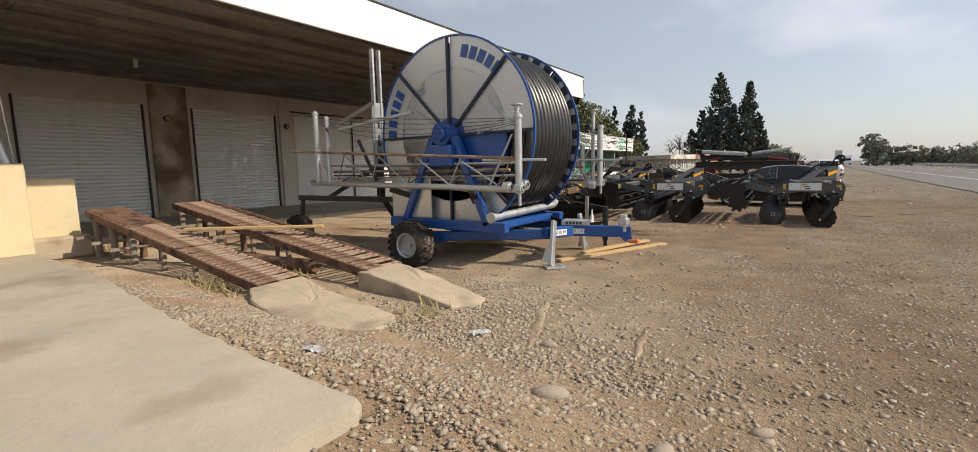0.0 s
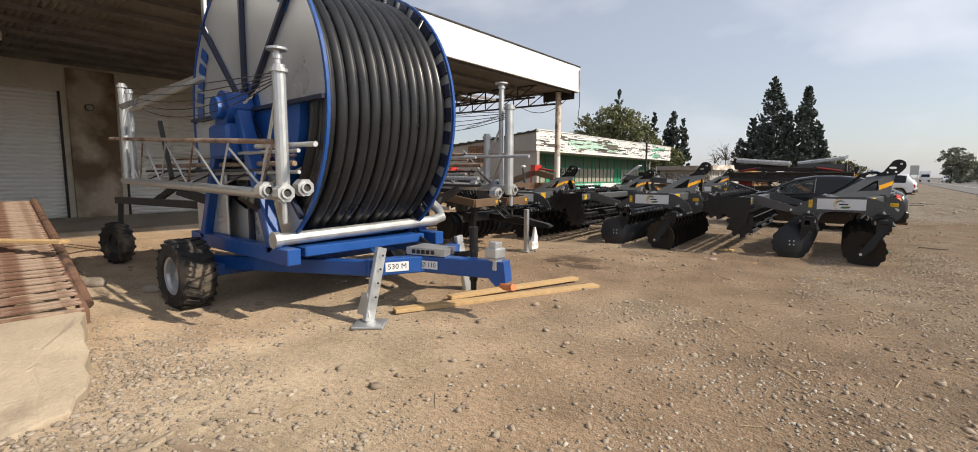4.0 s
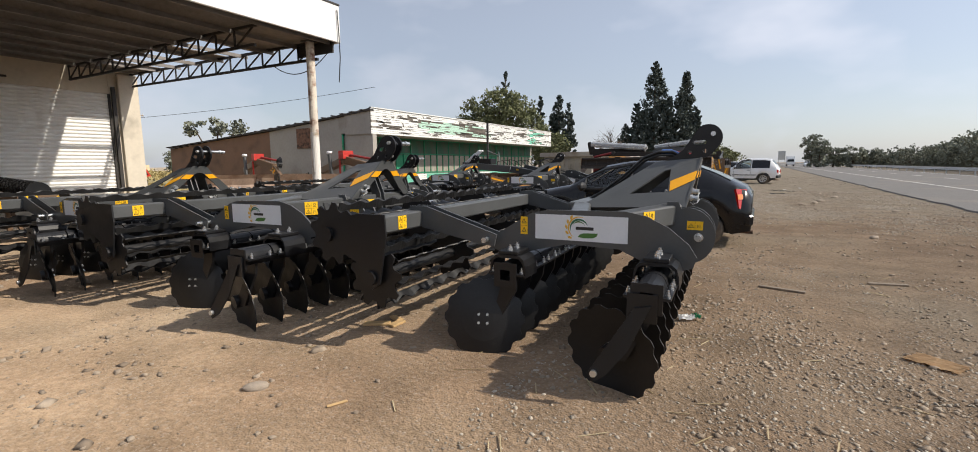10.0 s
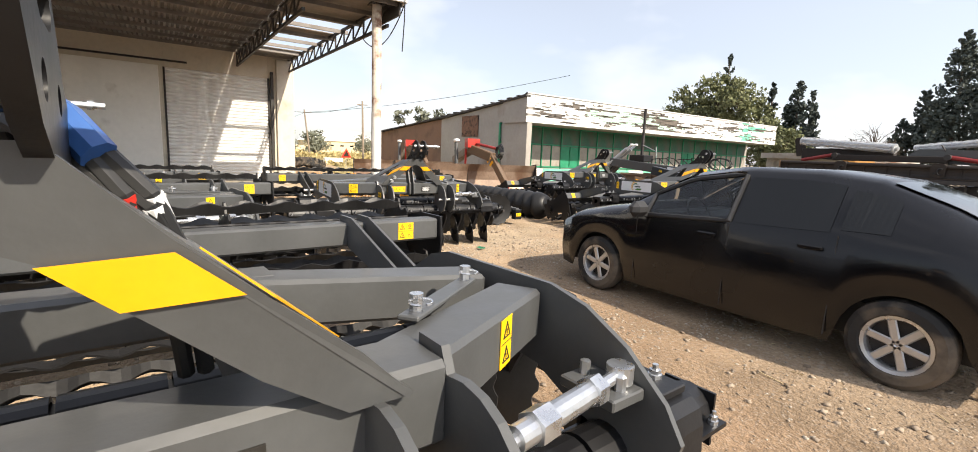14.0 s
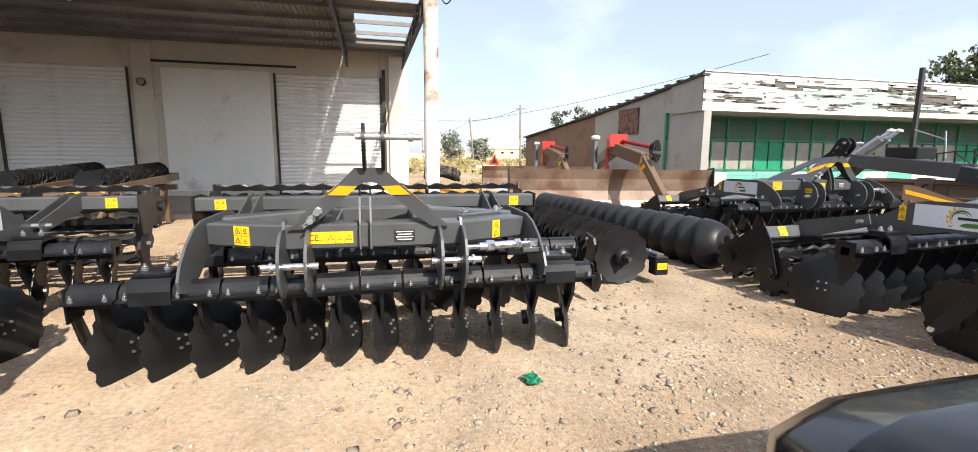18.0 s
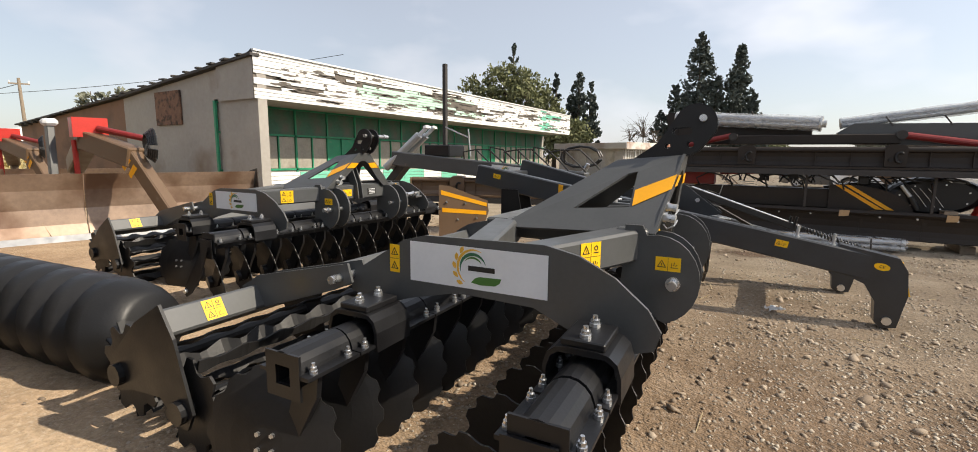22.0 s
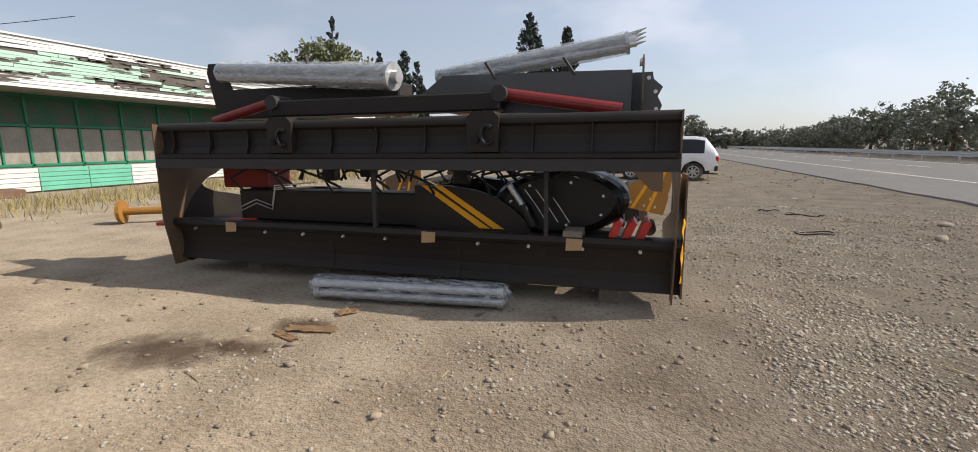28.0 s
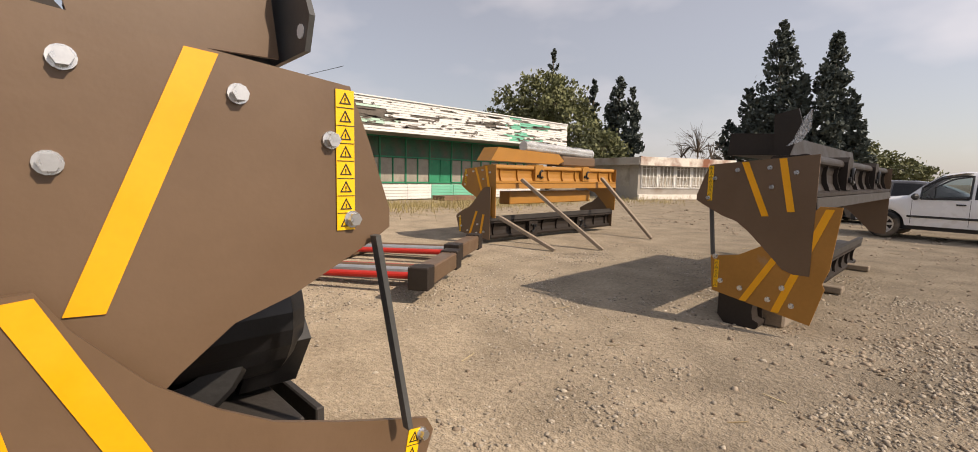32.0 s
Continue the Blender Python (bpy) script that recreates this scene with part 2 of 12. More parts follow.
GREY_WOOD = mat("grey_timber", (0.25, 0.20, 0.15), 0.85, 0, 0.25, 4, 0.2, 60, stretch=(1, 1, 1))
CAR_BLACK = mat("black_car_paint", (0.004, 0.004, 0.005), 0.22, 0, 0.15, 2, 0, 60, (0.035, 0.030, 0.025), 0.86, 3, coat=0.2, spec=0.35)
CAR_WHITE = mat("white_car_paint", (0.74, 0.75, 0.77), 0.25, 0, 0.03, 2, coat=0.7, dirt=(0.45, 0.4, 0.34), dirt_at=0.75)
CAR_GREY = mat("grey_car_paint", (0.05, 0.05, 0.055), 0.25, 0, 0.1, 2, coat=0.7)
GLASS_DARK = mat("tinted_glass", (0.010, 0.011, 0.012), 0.08, 0, 0.1, 2, spec=0.4)
TAIL_RED = mat("red_lamp_lens", (0.50, 0.015, 0.01), 0.12, 0, 0.1, 6, coat=0.8)
TAIL_AMBER = mat("amber_lamp_lens", (0.75, 0.22, 0.04), 0.15, 0, 0.1, 6, coat=0.8)
LAMP_CLEAR = mat("clear_lamp_lens", (0.60, 0.62, 0.63), 0.1, 0.2, 0.1, 6, coat=0.8)
ALLOY = mat("alloy_rim", (0.50, 0.50, 0.50), 0.35, 0.7, 0.1, 8, dirt=(0.2, 0.16, 0.12), dirt_at=0.68)
SEAT_CLOTH = mat("grey_seat_cloth", (0.24, 0.25, 0.26), 0.9, 0, 0.2, 12, 0.1, 120)
PLASTIC_BLACK = mat("black_plastic", (0.02, 0.02, 0.021), 0.55, 0, 0.2, 8, 0.05, 90)
ASPHALT = mat("asphalt", (0.150, 0.140, 0.130), 0.85, 0, 0.15, 0.5, 0.3, 120, (0.21, 0.18, 0.15), 0.62, 0.3)
ROAD_PAINT = mat("road_paint", (0.62, 0.60, 0.56), 0.7, 0, 0.15, 3)
BRICK_BROWN = mat("brown_clay_wall", (0.20, 0.115, 0.075), 0.9, 0, 0.16, 1.0, 0.25, 30, (0.13, 0.08, 0.055), 0.6, 0.9)
GREY_WALL = mat("weathered_grey_wall", (0.34, 0.315, 0.28), 0.9, 0, 0.14, 0.8, 0.15, 30, (0.20, 0.15, 0.11), 0.60, 0.5)
GREEN_FRAME = mat("green_frame_paint", (0.015, 0.24, 0.12), 0.5, 0, 0.2, 3, 0.05, 60, (0.2, 0.19, 0.15), 0.7, 3)
GREEN_PANEL = mat("faded_green_panel", (0.030, 0.125, 0.075), 0.55, 0, 0.35, 1.2, 0.05, 60, (0.105, 0.098, 0.075), 0.47, 0.9)
WHITE_SIDING = mat("white_siding", (0.74, 0.74, 0.71), 0.6, 0, 0.08, 1.5, 0.04, 60, object_random=0.05)
PALE_GREEN = mat("pale_green_siding", (0.46, 0.66, 0.54), 0.6, 0, 0.1, 1.5, 0.04, 60, object_random=0.06)
MINT = mat("mint_siding", (0.16, 0.52, 0.37), 0.6, 0, 0.12, 2, 0.04, 60)
LATH = mat("bare_backing", (0.13, 0.112, 0.095), 0.9, 0, 0.4, 2, 0.1, 40)
CURTAIN = mat("dusty_curtain_pane", (0.33, 0.30, 0.25), 0.5, 0, 0.25, 1.5, 0.05, 20, (0.16, 0.14, 0.11), 0.6, 1.0)
STONE = mat("stone", (0.33, 0.27, 0.21), 0.9, 0, 0.2, 8, 0.2, 60)
BARK = mat("bark", (0.10, 0.075, 0.055), 0.95, 0, 0.3, 6, 0.5, 30)
# distance haze put into the foliage colours: paled and greyed, most in LEAF_FAR
NEEDLE = mat("conifer_needles", (0.066, 0.082, 0.070), 0.8, 0, 0.3, 1.5)
LEAF = mat("broad_leaves", (0.150, 0.160, 0.070), 0.7, 0, 0.4, 0.6)
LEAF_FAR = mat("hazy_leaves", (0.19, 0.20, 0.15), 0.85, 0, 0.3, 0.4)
DRY_GRASS = mat("dry_grass", (0.36, 0.29, 0.13), 0.9, 0, 0.3, 0.7)
CARD = mat("cardboard", (0.46, 0.30, 0.16), 0.85, 0, 0.12, 5, 0.05, 60)
WHITE_BAG = mat("white_plastic", (0.72, 0.72, 0.72), 0.35, 0, 0.08, 8)
GREEN_BAG = mat("green_plastic", (0.03, 0.34, 0.17), 0.35, 0, 0.15, 8)
CABLE = mat("black_rubber_hose", (0.012, 0.012, 0.012), 0.5, 0, 0.2, 20)
ORANGE_TIP = mat("orange_plastic", (0.62, 0.20, 0.07), 0.5, 0, 0.1, 8)
BLUE_CAP = mat("blue_plastic", (0.03, 0.10, 0.30), 0.4, 0, 0.1, 8)


def film_mat(name="stretch_film", lo=0.10, hi=0.58):
    """Clear stretch film: thin, wrinkled and shiny."""
    m = mat(name, (0.66, 0.68, 0.70), 0.2, 0, 0.25, 9, 0.6, 14)
    n, l = m.node_tree.nodes, m.node_tree.links
    tr, mx, no = n.new("ShaderNodeBsdfTransparent"), n.new("ShaderNodeMixShader"), n.new("ShaderNodeTexNoise")
    no.inputs["Scale"].default_value = 16
    rp = n.new("ShaderNodeMapRange")
    rp.inputs["From Min"].default_value, rp.inputs["From Max"].default_value = 0.3, 0.7
    rp.inputs["To Min"].default_value, rp.inputs["To Max"].default_value = lo, hi
    l.new(no.outputs["Fac"], rp.inputs["Value"])
    l.new(rp.outputs["Result"], mx.inputs["Fac"])
    l.new(tr.outputs[0], mx.inputs[1])
    l.new(n["Principled BSDF"].outputs[0], mx.inputs[2])
    l.new(mx.outputs[0], n["Material Output"].inputs["Surface"])
    return m


FILM = film_mat()
CLEAR_FILM = film_mat("clear_film", 0.02, 0.50)


def glass_mat():
    m = bpy.data.materials.new("window_glass")
    m.use_nodes = True
    n, l = m.node_tree.nodes, m.node_tree.links
    tr, gl, mx, lw = (n.new(k) for k in ("ShaderNodeBsdfTransparent", "ShaderNodeBsdfGlossy", "ShaderNodeMixShader", "ShaderNodeFresnel"))
    tr.inputs["Color"].default_value = (0.62, 0.68, 0.68, 1)
    gl.inputs["Roughness"].default_value = 0.03
    lw.inputs["IOR"].default_value = 1.7
    l.new(lw.outputs[0], mx.inputs["Fac"])
    l.new(tr.outputs[0], mx.inputs[1])
    l.new(gl.outputs[0], mx.inputs[2])
    l.new(mx.outputs[0], n["Material Output"].inputs["Surface"])
    return m


GLASS = glass_mat()


def ground_mat():
    """Dry earth with gravel: colour patches over metres, pebble speckle over centimetres, relief from both."""
    m = bpy.data.materials.new("gravelly_earth")
    m.use_nodes = True
    n, l = m.node_tree.nodes, m.node_tree.links
    b = n["Principled BSDF"]
    b.inputs["Roughness"].default_value = 0.95
    b.inputs["Diffuse Roughness"].default_value = 1.0
    b.inputs["Specular IOR Level"].default_value = 0.1
    tc = n.new("ShaderNodeTexCoord")

    def noisy(scale, detail, kind="ShaderNodeTexNoise"):
        t = n.new(kind)
        t.inputs["Scale"].default_value = scale
        if kind == "ShaderNodeTexNoise":
            t.inputs["Detail"].default_value = detail
        l.new(tc.outputs["Object"], t.inputs["Vector"])
        return t

    patch, mid, grit = noisy(0.22, 6), noisy(1.7, 6), noisy(26, 4)
    peb, peb2 = noisy(75, 0, "ShaderNodeTexVoronoi"), noisy(30, 0, "ShaderNodeTexVoronoi")
    ramp = n.new("ShaderNodeValToRGB")
    e = ramp.color_ramp.elements
    e[0].position, e[0].color = 0.36, (0.235, 0.158, 0.100, 1)
    e[1].position, e[1].color = 0.66, (0.325, 0.258, 0.180, 1)
    mid_el = ramp.color_ramp.elements.new(0.5)
    mid_el.color = (0.300, 0.215, 0.140, 1)
    l.new(patch.outputs["Fac"], ramp.inputs["Fac"])
    # greyer, stonier soil further along the yard
    sep = n.new("ShaderNodeSeparateXYZ")
    l.new(tc.outputs["Object"], sep.inputs[0])
    wob = n.new("ShaderNodeMath")
    wob.operation = "MULTIPLY_ADD"
    l.new(mid.outputs["Fac"], wob.inputs[0])
    wob.inputs[1].default_value = 8.0
    l.new(sep.outputs["Y"], wob.inputs[2])
    along = n.new("ShaderNodeMapRange")
    along.inputs["From Min"].default_value, along.inputs["From Max"].default_value = 24.0, 33.0
    l.new(wob.outputs[0], along.inputs["Value"])
    soil = n.new("ShaderNodeMixRGB")
    soil.inputs["Color2"].default_value = (0.315, 0.260, 0.192, 1)
    l.new(along.outputs["Result"], soil.inputs["Fac"])
    l.new(ramp.outputs["Color"], soil.inputs["Color1"])
    mul = n.new("ShaderNodeMixRGB")
    mul.blend_type, mul.inputs["Fac"].default_value = "OVERLAY", 0.55
    l.new(soil.outputs["Color"], mul.inputs["Color1"])
    l.new(mid.outputs["Fac"], mul.inputs["Color2"])
    speck = n.new("ShaderNodeMixRGB")
    speck.blend_type, speck.inputs["Fac"].default_value = "OVERLAY", 0.45
    l.new(mul.outputs["Color"], speck.inputs["Color1"])
    l.new(grit.outputs["Fac"], speck.inputs["Color2"])
    # pebbles: some cells of a fine cell pattern are paler stones
    pm = n.new("ShaderNodeMapRange")
    pm.inputs["From Min"].default_value, pm.inputs["From Max"].default_value = 0.62, 0.95
    l.new(peb.outputs["Color"], pm.inputs["Value"])
    pmx = n.new("ShaderNodeMixRGB")
    pmx.inputs["Color2"].default_value = (0.44, 0.385, 0.32, 1)
    pf = n.new("ShaderNodeMath")
    pf.operation = "MULTIPLY"
    l.new(pm.outputs["Result"], pf.inputs[0])
    pf.inputs[1].default_value = 0.35
    l.new(pf.outputs[0], pmx.inputs["Fac"])
    l.new(speck.outputs["Color"], pmx.inputs["Color1"])
    l.new(pmx.outputs["Color"], b.inputs["Base Color"])
    h1 = n.new("ShaderNodeMath")
    h1.operation = "MULTIPLY_ADD"
    l.new(peb.outputs["Distance"], h1.inputs[0])
    h1.inputs[1].default_value = -0.35
    l.new(grit.outputs["Fac"], h1.inputs[2])
    h2 = n.new("ShaderNodeMath")
    h2.operation = "MULTIPLY_ADD"
    l.new(peb2.outputs["Distance"], h2.inputs[0])
    h2.inputs[1].default_value = -0.25
    l.new(h1.outputs[0], h2.inputs[2])
    bp = n.new("ShaderNodeBump")
    bp.inputs["Strength"].default_value, bp.inputs["Distance"].default_value = 0.7, 0.03
    l.new(h2.outputs[0], bp.inputs["Height"])
    l.new(bp.outputs["Normal"], b.inputs["Normal"])
    return m


GROUND = ground_mat()
KIOSK_SIGN = mat("rust_stained_sign", (0.66, 0.62, 0.55), 0.7, 0, 0.15, 1.5, 0.05, 40, (0.24, 0.09, 0.045), 0.55, 0.9)


def stone_mat(name, lo, hi):
    m = mat(name, hi, 0.92, 0, 0.15, 14, 0.15, 120)
    n, l = m.node_tree.nodes, m.node_tree.links
    geo, rp = n.new("ShaderNodeNewGeometry"), n.new("ShaderNodeValToRGB")
    rp.color_ramp.elements[0].color, rp.color_ramp.elements[1].color = (*lo, 1), (*hi, 1)
    l.new(geo.outputs["Random Per Island"], rp.inputs["Fac"])
    hsv = next(x for x in n if x.bl_idname == "ShaderNodeHueSaturation")
    l.new(rp.outputs["Color"], hsv.inputs["Color"])
    return m


DUSTY_CONC = mat("dusty_concrete", (0.36, 0.285, 0.195), 0.95, 0, 0.2, 2, 0.4, 60, (0.25, 0.175, 0.115), 0.5, 1.3)


def soaked(name, *args):
    """A stain that thins out raggedly towards its rim."""
    m = mat(name, *args)
    n, l = m.node_tree.nodes, m.node_tree.links
    tc, no = n.new("ShaderNodeTexCoord"), n.new("ShaderNodeTexNoise")
    no.inputs["Scale"].default_value, no.inputs["Detail"].default_value = 7, 6
    l.new(tc.outputs["Object"], no.inputs["Vector"])
    off = n.new("ShaderNodeVectorMath")
    off.inputs[1].default_value = (-0.5, -0.5, 0)
    l.new(tc.outputs["Generated"], off.inputs[0])
    flat = n.new("ShaderNodeVectorMath")
    flat.operation, flat.inputs[1].default_value = "MULTIPLY", (2, 2, 0)
    l.new(off.outputs["Vector"], flat.inputs[0])
    ln = n.new("ShaderNodeVectorMath")
    ln.operation = "LENGTH"
    l.new(flat.outputs["Vector"], ln.inputs[0])
    add = n.new("ShaderNodeMath")
    add.operation = "MULTIPLY_ADD"
    l.new(no.outputs["Fac"], add.inputs[0])
    add.inputs[1].default_value = 1.1
    l.new(ln.outputs["Value"], add.inputs[2])
    rp = n.new("ShaderNodeMapRange")
    rp.inputs["From Min"].default_value, rp.inputs["From Max"].default_value = 0.75, 1.45
    rp.inputs["To Min"].default_value, rp.inputs["To Max"].default_value = 0.72, 0.0
    l.new(add.outputs[0], rp.inputs["Value"])
    tr, mx = n.new("ShaderNodeBsdfTransparent"), n.new("ShaderNodeMixShader")
    l.new(rp.outputs["Result"], mx.inputs["Fac"])
    l.new(tr.outputs[0], mx.inputs[1])
    l.new(n["Principled BSDF"].outputs[0], mx.inputs[2])
    l.new(mx.outputs[0], n["Material Output"].inputs["Surface"])
    return m


OILED = soaked("oil_soaked_earth", (0.105, 0.062, 0.036), 0.75, 0, 0.4, 3, 0.4, 60)
DUSTY_PATCH = soaked("dusty_patch", (0.38, 0.295, 0.20), 0.95, 0, 0.2, 2, 0.4, 60)
GRAVEL = stone_mat("loose_gravel", (0.21, 0.158, 0.112), (0.38, 0.308, 0.232))
PALE_GRAVEL = stone_mat("pale_chips", (0.23, 0.19, 0.145), (0.47, 0.41, 0.33))
GREY_GRAVEL = stone_mat("grey_gravel", (0.22, 0.172, 0.125), (0.41, 0.340, 0.262))
STRAW = stone_mat("dry_straw", (0.30, 0.22, 0.12), (0.55, 0.45, 0.28))


# ---- building tools ----
def part(name, bm, material, parent=None, label="", smooth=False):
    """Links a bmesh as one mesh object under a thing or a part."""
    me = bpy.data.meshes.new(name)
    bmesh.ops.recalc_face_normals(bm, faces=bm.faces)
    if smooth:
        for f in bm.faces:
            f.smooth = True
    bm.to_mesh(me)
    bm.free()
    me.materials.append(material)
    ob = new(name, me)
    ob.parent = parent
    if label:
        ob["label"] = label
    return ob


def again(ob, m, parent=None):
    """Another object on the same mesh."""
    c = new(ob.name.split(".")[0], ob.data)
    c.matrix_basis = m
    c.parent = parent if parent else ob.parent
    return c


def thing(name, m, label, category, group="", kind=""):
    ob = new(name)
    ob.matrix_basis = m
    ob.empty_display_size = 0.2
    return tagged(ob, label, category, group, kind)


def B():
    return bmesh.new()


def box(bm, c, s, rz=0.0, bevel=0.0, m=None):
    """A box with centre c and size s, turned rz degrees; bevelled edges if asked."""
    mm = m if m else Matrix.Translation(c) @ pose(0, 0, 0, 0, 0, rz)
    made = bmesh.ops.create_cube(bm, size=1.0, matrix=mm @ Matrix.Diagonal((*s, 1)))["verts"]
    if bevel:
        edges = list({e for v in made for e in v.link_edges})
        bmesh.ops.bevel(bm, geom=edges, offset=bevel, segments=1, affect="EDGES", profile=0.5)
    return bm


def span(p, q, roll=0.0):
    """A frame whose z axis runs from p to q, and the length."""
    p, q = Vector(p), Vector(q)
    d = q - p
    quat = d.to_track_quat("Z", "Y")
    return Matrix.Translation((p + q) / 2) @ quat.to_matrix().to_4x4() @ pose(0, 0, 0, 0, 0, roll), d.length


def beam(bm, p, q, w, h, bevel=0.0, roll=0.0):
    """A square bar from p to q; w across, h in the upright direction."""
    p, q = Vector(p), Vector(q)
    z = (q - p).normalized()
    up = Vector((0, 0, 1)) if abs(z.z) < 0.95 else Vector((1, 0, 0))
    x = z.cross(up).normalized()
    y = x.cross(z).normalized()
    m = Matrix((x, y, z)).transposed().to_4x4()
    m.translation = (p + q) / 2
    m = m @ pose(0, 0, 0, 0, 0, roll)
    return box(bm, None, (w, h, (q - p).length), bevel=bevel, m=m)


def cyl(bm, p, q, r, n=12, r2=None, caps=True):
    m, d = span(p, q)
    bmesh.ops.create_cone(bm, cap_ends=caps, cap_tris=False, segments=n, radius1=r, radius2=r if r2 is None else r2, depth=d, matrix=m)
    return bm


def slab(bm, pts, d):
    """A flat outline of 3D points given thickness d (a vector)."""
    d = Vector(d)
    a = [bm.verts.new(Vector(p)) for p in pts]
    b = [bm.verts.new(Vector(p) + d) for p in pts]
    bm.faces.new(a)
    bm.faces.new(list(reversed(b)))
    k = len(pts)
    for i in range(k):
        bm.faces.new((a[i], b[i], b[(i + 1) % k], a[(i + 1) % k]))
    return bm


def ring_slab(bm, outer, inner, d):
    """A flat outline with a hole of as many corners, given thickness d."""
    d = Vector(d)
    k = len(outer)
    rows = [[bm.verts.new(Vector(p) + o) for p in pts] for o in (Vector(), d) for pts in (outer, inner)]
    oa, ia, ob_, ib = rows
    for i in range(k):
        j = (i + 1) % k
        bm.faces.new((oa[i], oa[j], ia[j], ia[i]))
        bm.faces.new((ob_[i], ib[i], ib[j], ob_[j]))
        bm.faces.new((oa[i], ob_[i], ob_[j], oa[j]))
        bm.faces.new((ia[i], ia[j], ib[j], ib[i]))
    return bm


def lathe(bm, profile, n=24, m=None, a0=0.0, a1=360.0):
    """Turns a profile of (radius, height) about z."""
    m = m if m else Matrix()
    full = abs(a1 - a0 - 360) < 1e-6
    steps = n if full else n + 1
    rows = []
    for r, z in profile:
        rows.append([bm.verts.new(m @ Vector((r * math.cos(radians(a0 + (a1 - a0) * i / n)), r * math.sin(radians(a0 + (a1 - a0) * i / n)), z))) for i in range(steps)])
    for a, b in zip(rows, rows[1:]):
        for i in range(n):
            j = (i + 1) % steps
            bm.faces.new((a[i], a[j], b[j], b[i]))
    return bm


def tube(bm, pts, r, n=8, caps=True):
    """A round bar along a line of points."""
    pts = [Vector(p) for p in pts]
    rows = []
    ref = None
    for i, p in enumerate(pts):
        d = (pts[min(i + 1, len(pts) - 1)] - pts[max(i - 1, 0)]).normalized()
        if ref is None:
            ref = d.orthogonal().normalized()
        ref = (ref - d * ref.dot(d)).normalized()
        s = d.cross(ref)
        rows.append([bm.verts.new(p + r * (math.cos(2 * math.pi * k / n) * ref + math.sin(2 * math.pi * k / n) * s)) for k in range(n)])
    for a, b in zip(rows, rows[1:]):
        for k in range(n):
            bm.faces.new((a[k], a[(k + 1) % n], b[(k + 1) % n], b[k]))
    if caps:
        bm.faces.new(list(reversed(rows[0])))
        bm.faces.new(rows[-1])
    return bm


def arc(c, r, a0, a1, n, plane="xz"):
    """Points on an arc in a plane through c."""
    out = []
    for i in range(n + 1):
        a = radians(a0 + (a1 - a0) * i / n)
        u, v = r * math.cos(a), r * math.sin(a)
        out.append(Vector(c) + (Vector((u, 0, v)) if plane == "xz" else Vector((0, u, v)) if plane == "yz" else Vector((u, v, 0))))
    return out


def sag(p, q, drop, n=10):
    p, q = Vector(p), Vector(q)
    return [p.lerp(q, i / n) - Vector((0, 0, drop * 4 * (i / n) * (1 - i / n))) for i in range(n + 1)]


def letters(name, text, size, material, parent, m, depth=0.002):
    """Raised lettering in the built-in font, as a mesh."""
    cu = bpy.data.curves.new(name, "FONT")
    cu.body, cu.size, cu.extrude, cu.align_x, cu.align_y, cu.resolution_u = text, size, depth, "CENTER", "CENTER", 2
    tmp = bpy.data.objects.new(name, cu)
    me = bpy.data.meshes.new_from_object(tmp)
    bpy.data.objects.remove(tmp)
    me.name = name
    me.materials.append(material)
    ob = new(name, me)
    ob.matrix_basis = m
    ob.parent = parent
    return ob


def ring_pts(x, y, r, n=14, sx=1.0):
    return [(x + sx * r * math.cos(2 * math.pi * i / n), y + r * math.sin(2 * math.pi * i / n)) for i in range(n)]


def eased(bm, off=0.003):
    """Takes the sharp edges of a plate off, as its cut and painted rim has."""
    sharp = [e for e in bm.edges if len(e.link_faces) == 2 and e.calc_face_angle(0) > 1.0]
    bmesh.ops.bevel(bm, geom=sharp, offset=off, segments=1, affect="EDGES", profile=0.5)
    return bm


def holed_plate(name, outline, holes, thick, material, parent, m):
    """A flat plate in its own xy plane with holes right through it, placed by m."""
    cu = bpy.data.curves.new(name, "CURVE")
    cu.dimensions, cu.fill_mode, cu.extrude = "2D", "BOTH", thick / 2
    for pts in [outline] + holes:
        sp = cu.splines.new("POLY")
        sp.points.add(len(pts) - 1)
        for q, (x, y) in zip(sp.points, pts):
            q.co = (x, y, 0, 1)
        sp.use_cyclic_u = True
    tmp = bpy.data.objects.new(name, cu)
    me = bpy.data.meshes.new_from_object(tmp)
    bpy.data.objects.remove(tmp)
    me.name = name
    me.materials.clear()
    me.materials.append(material)
    ob = new(name, me)
    ob.matrix_basis = m
    ob.parent = parent
    return ob


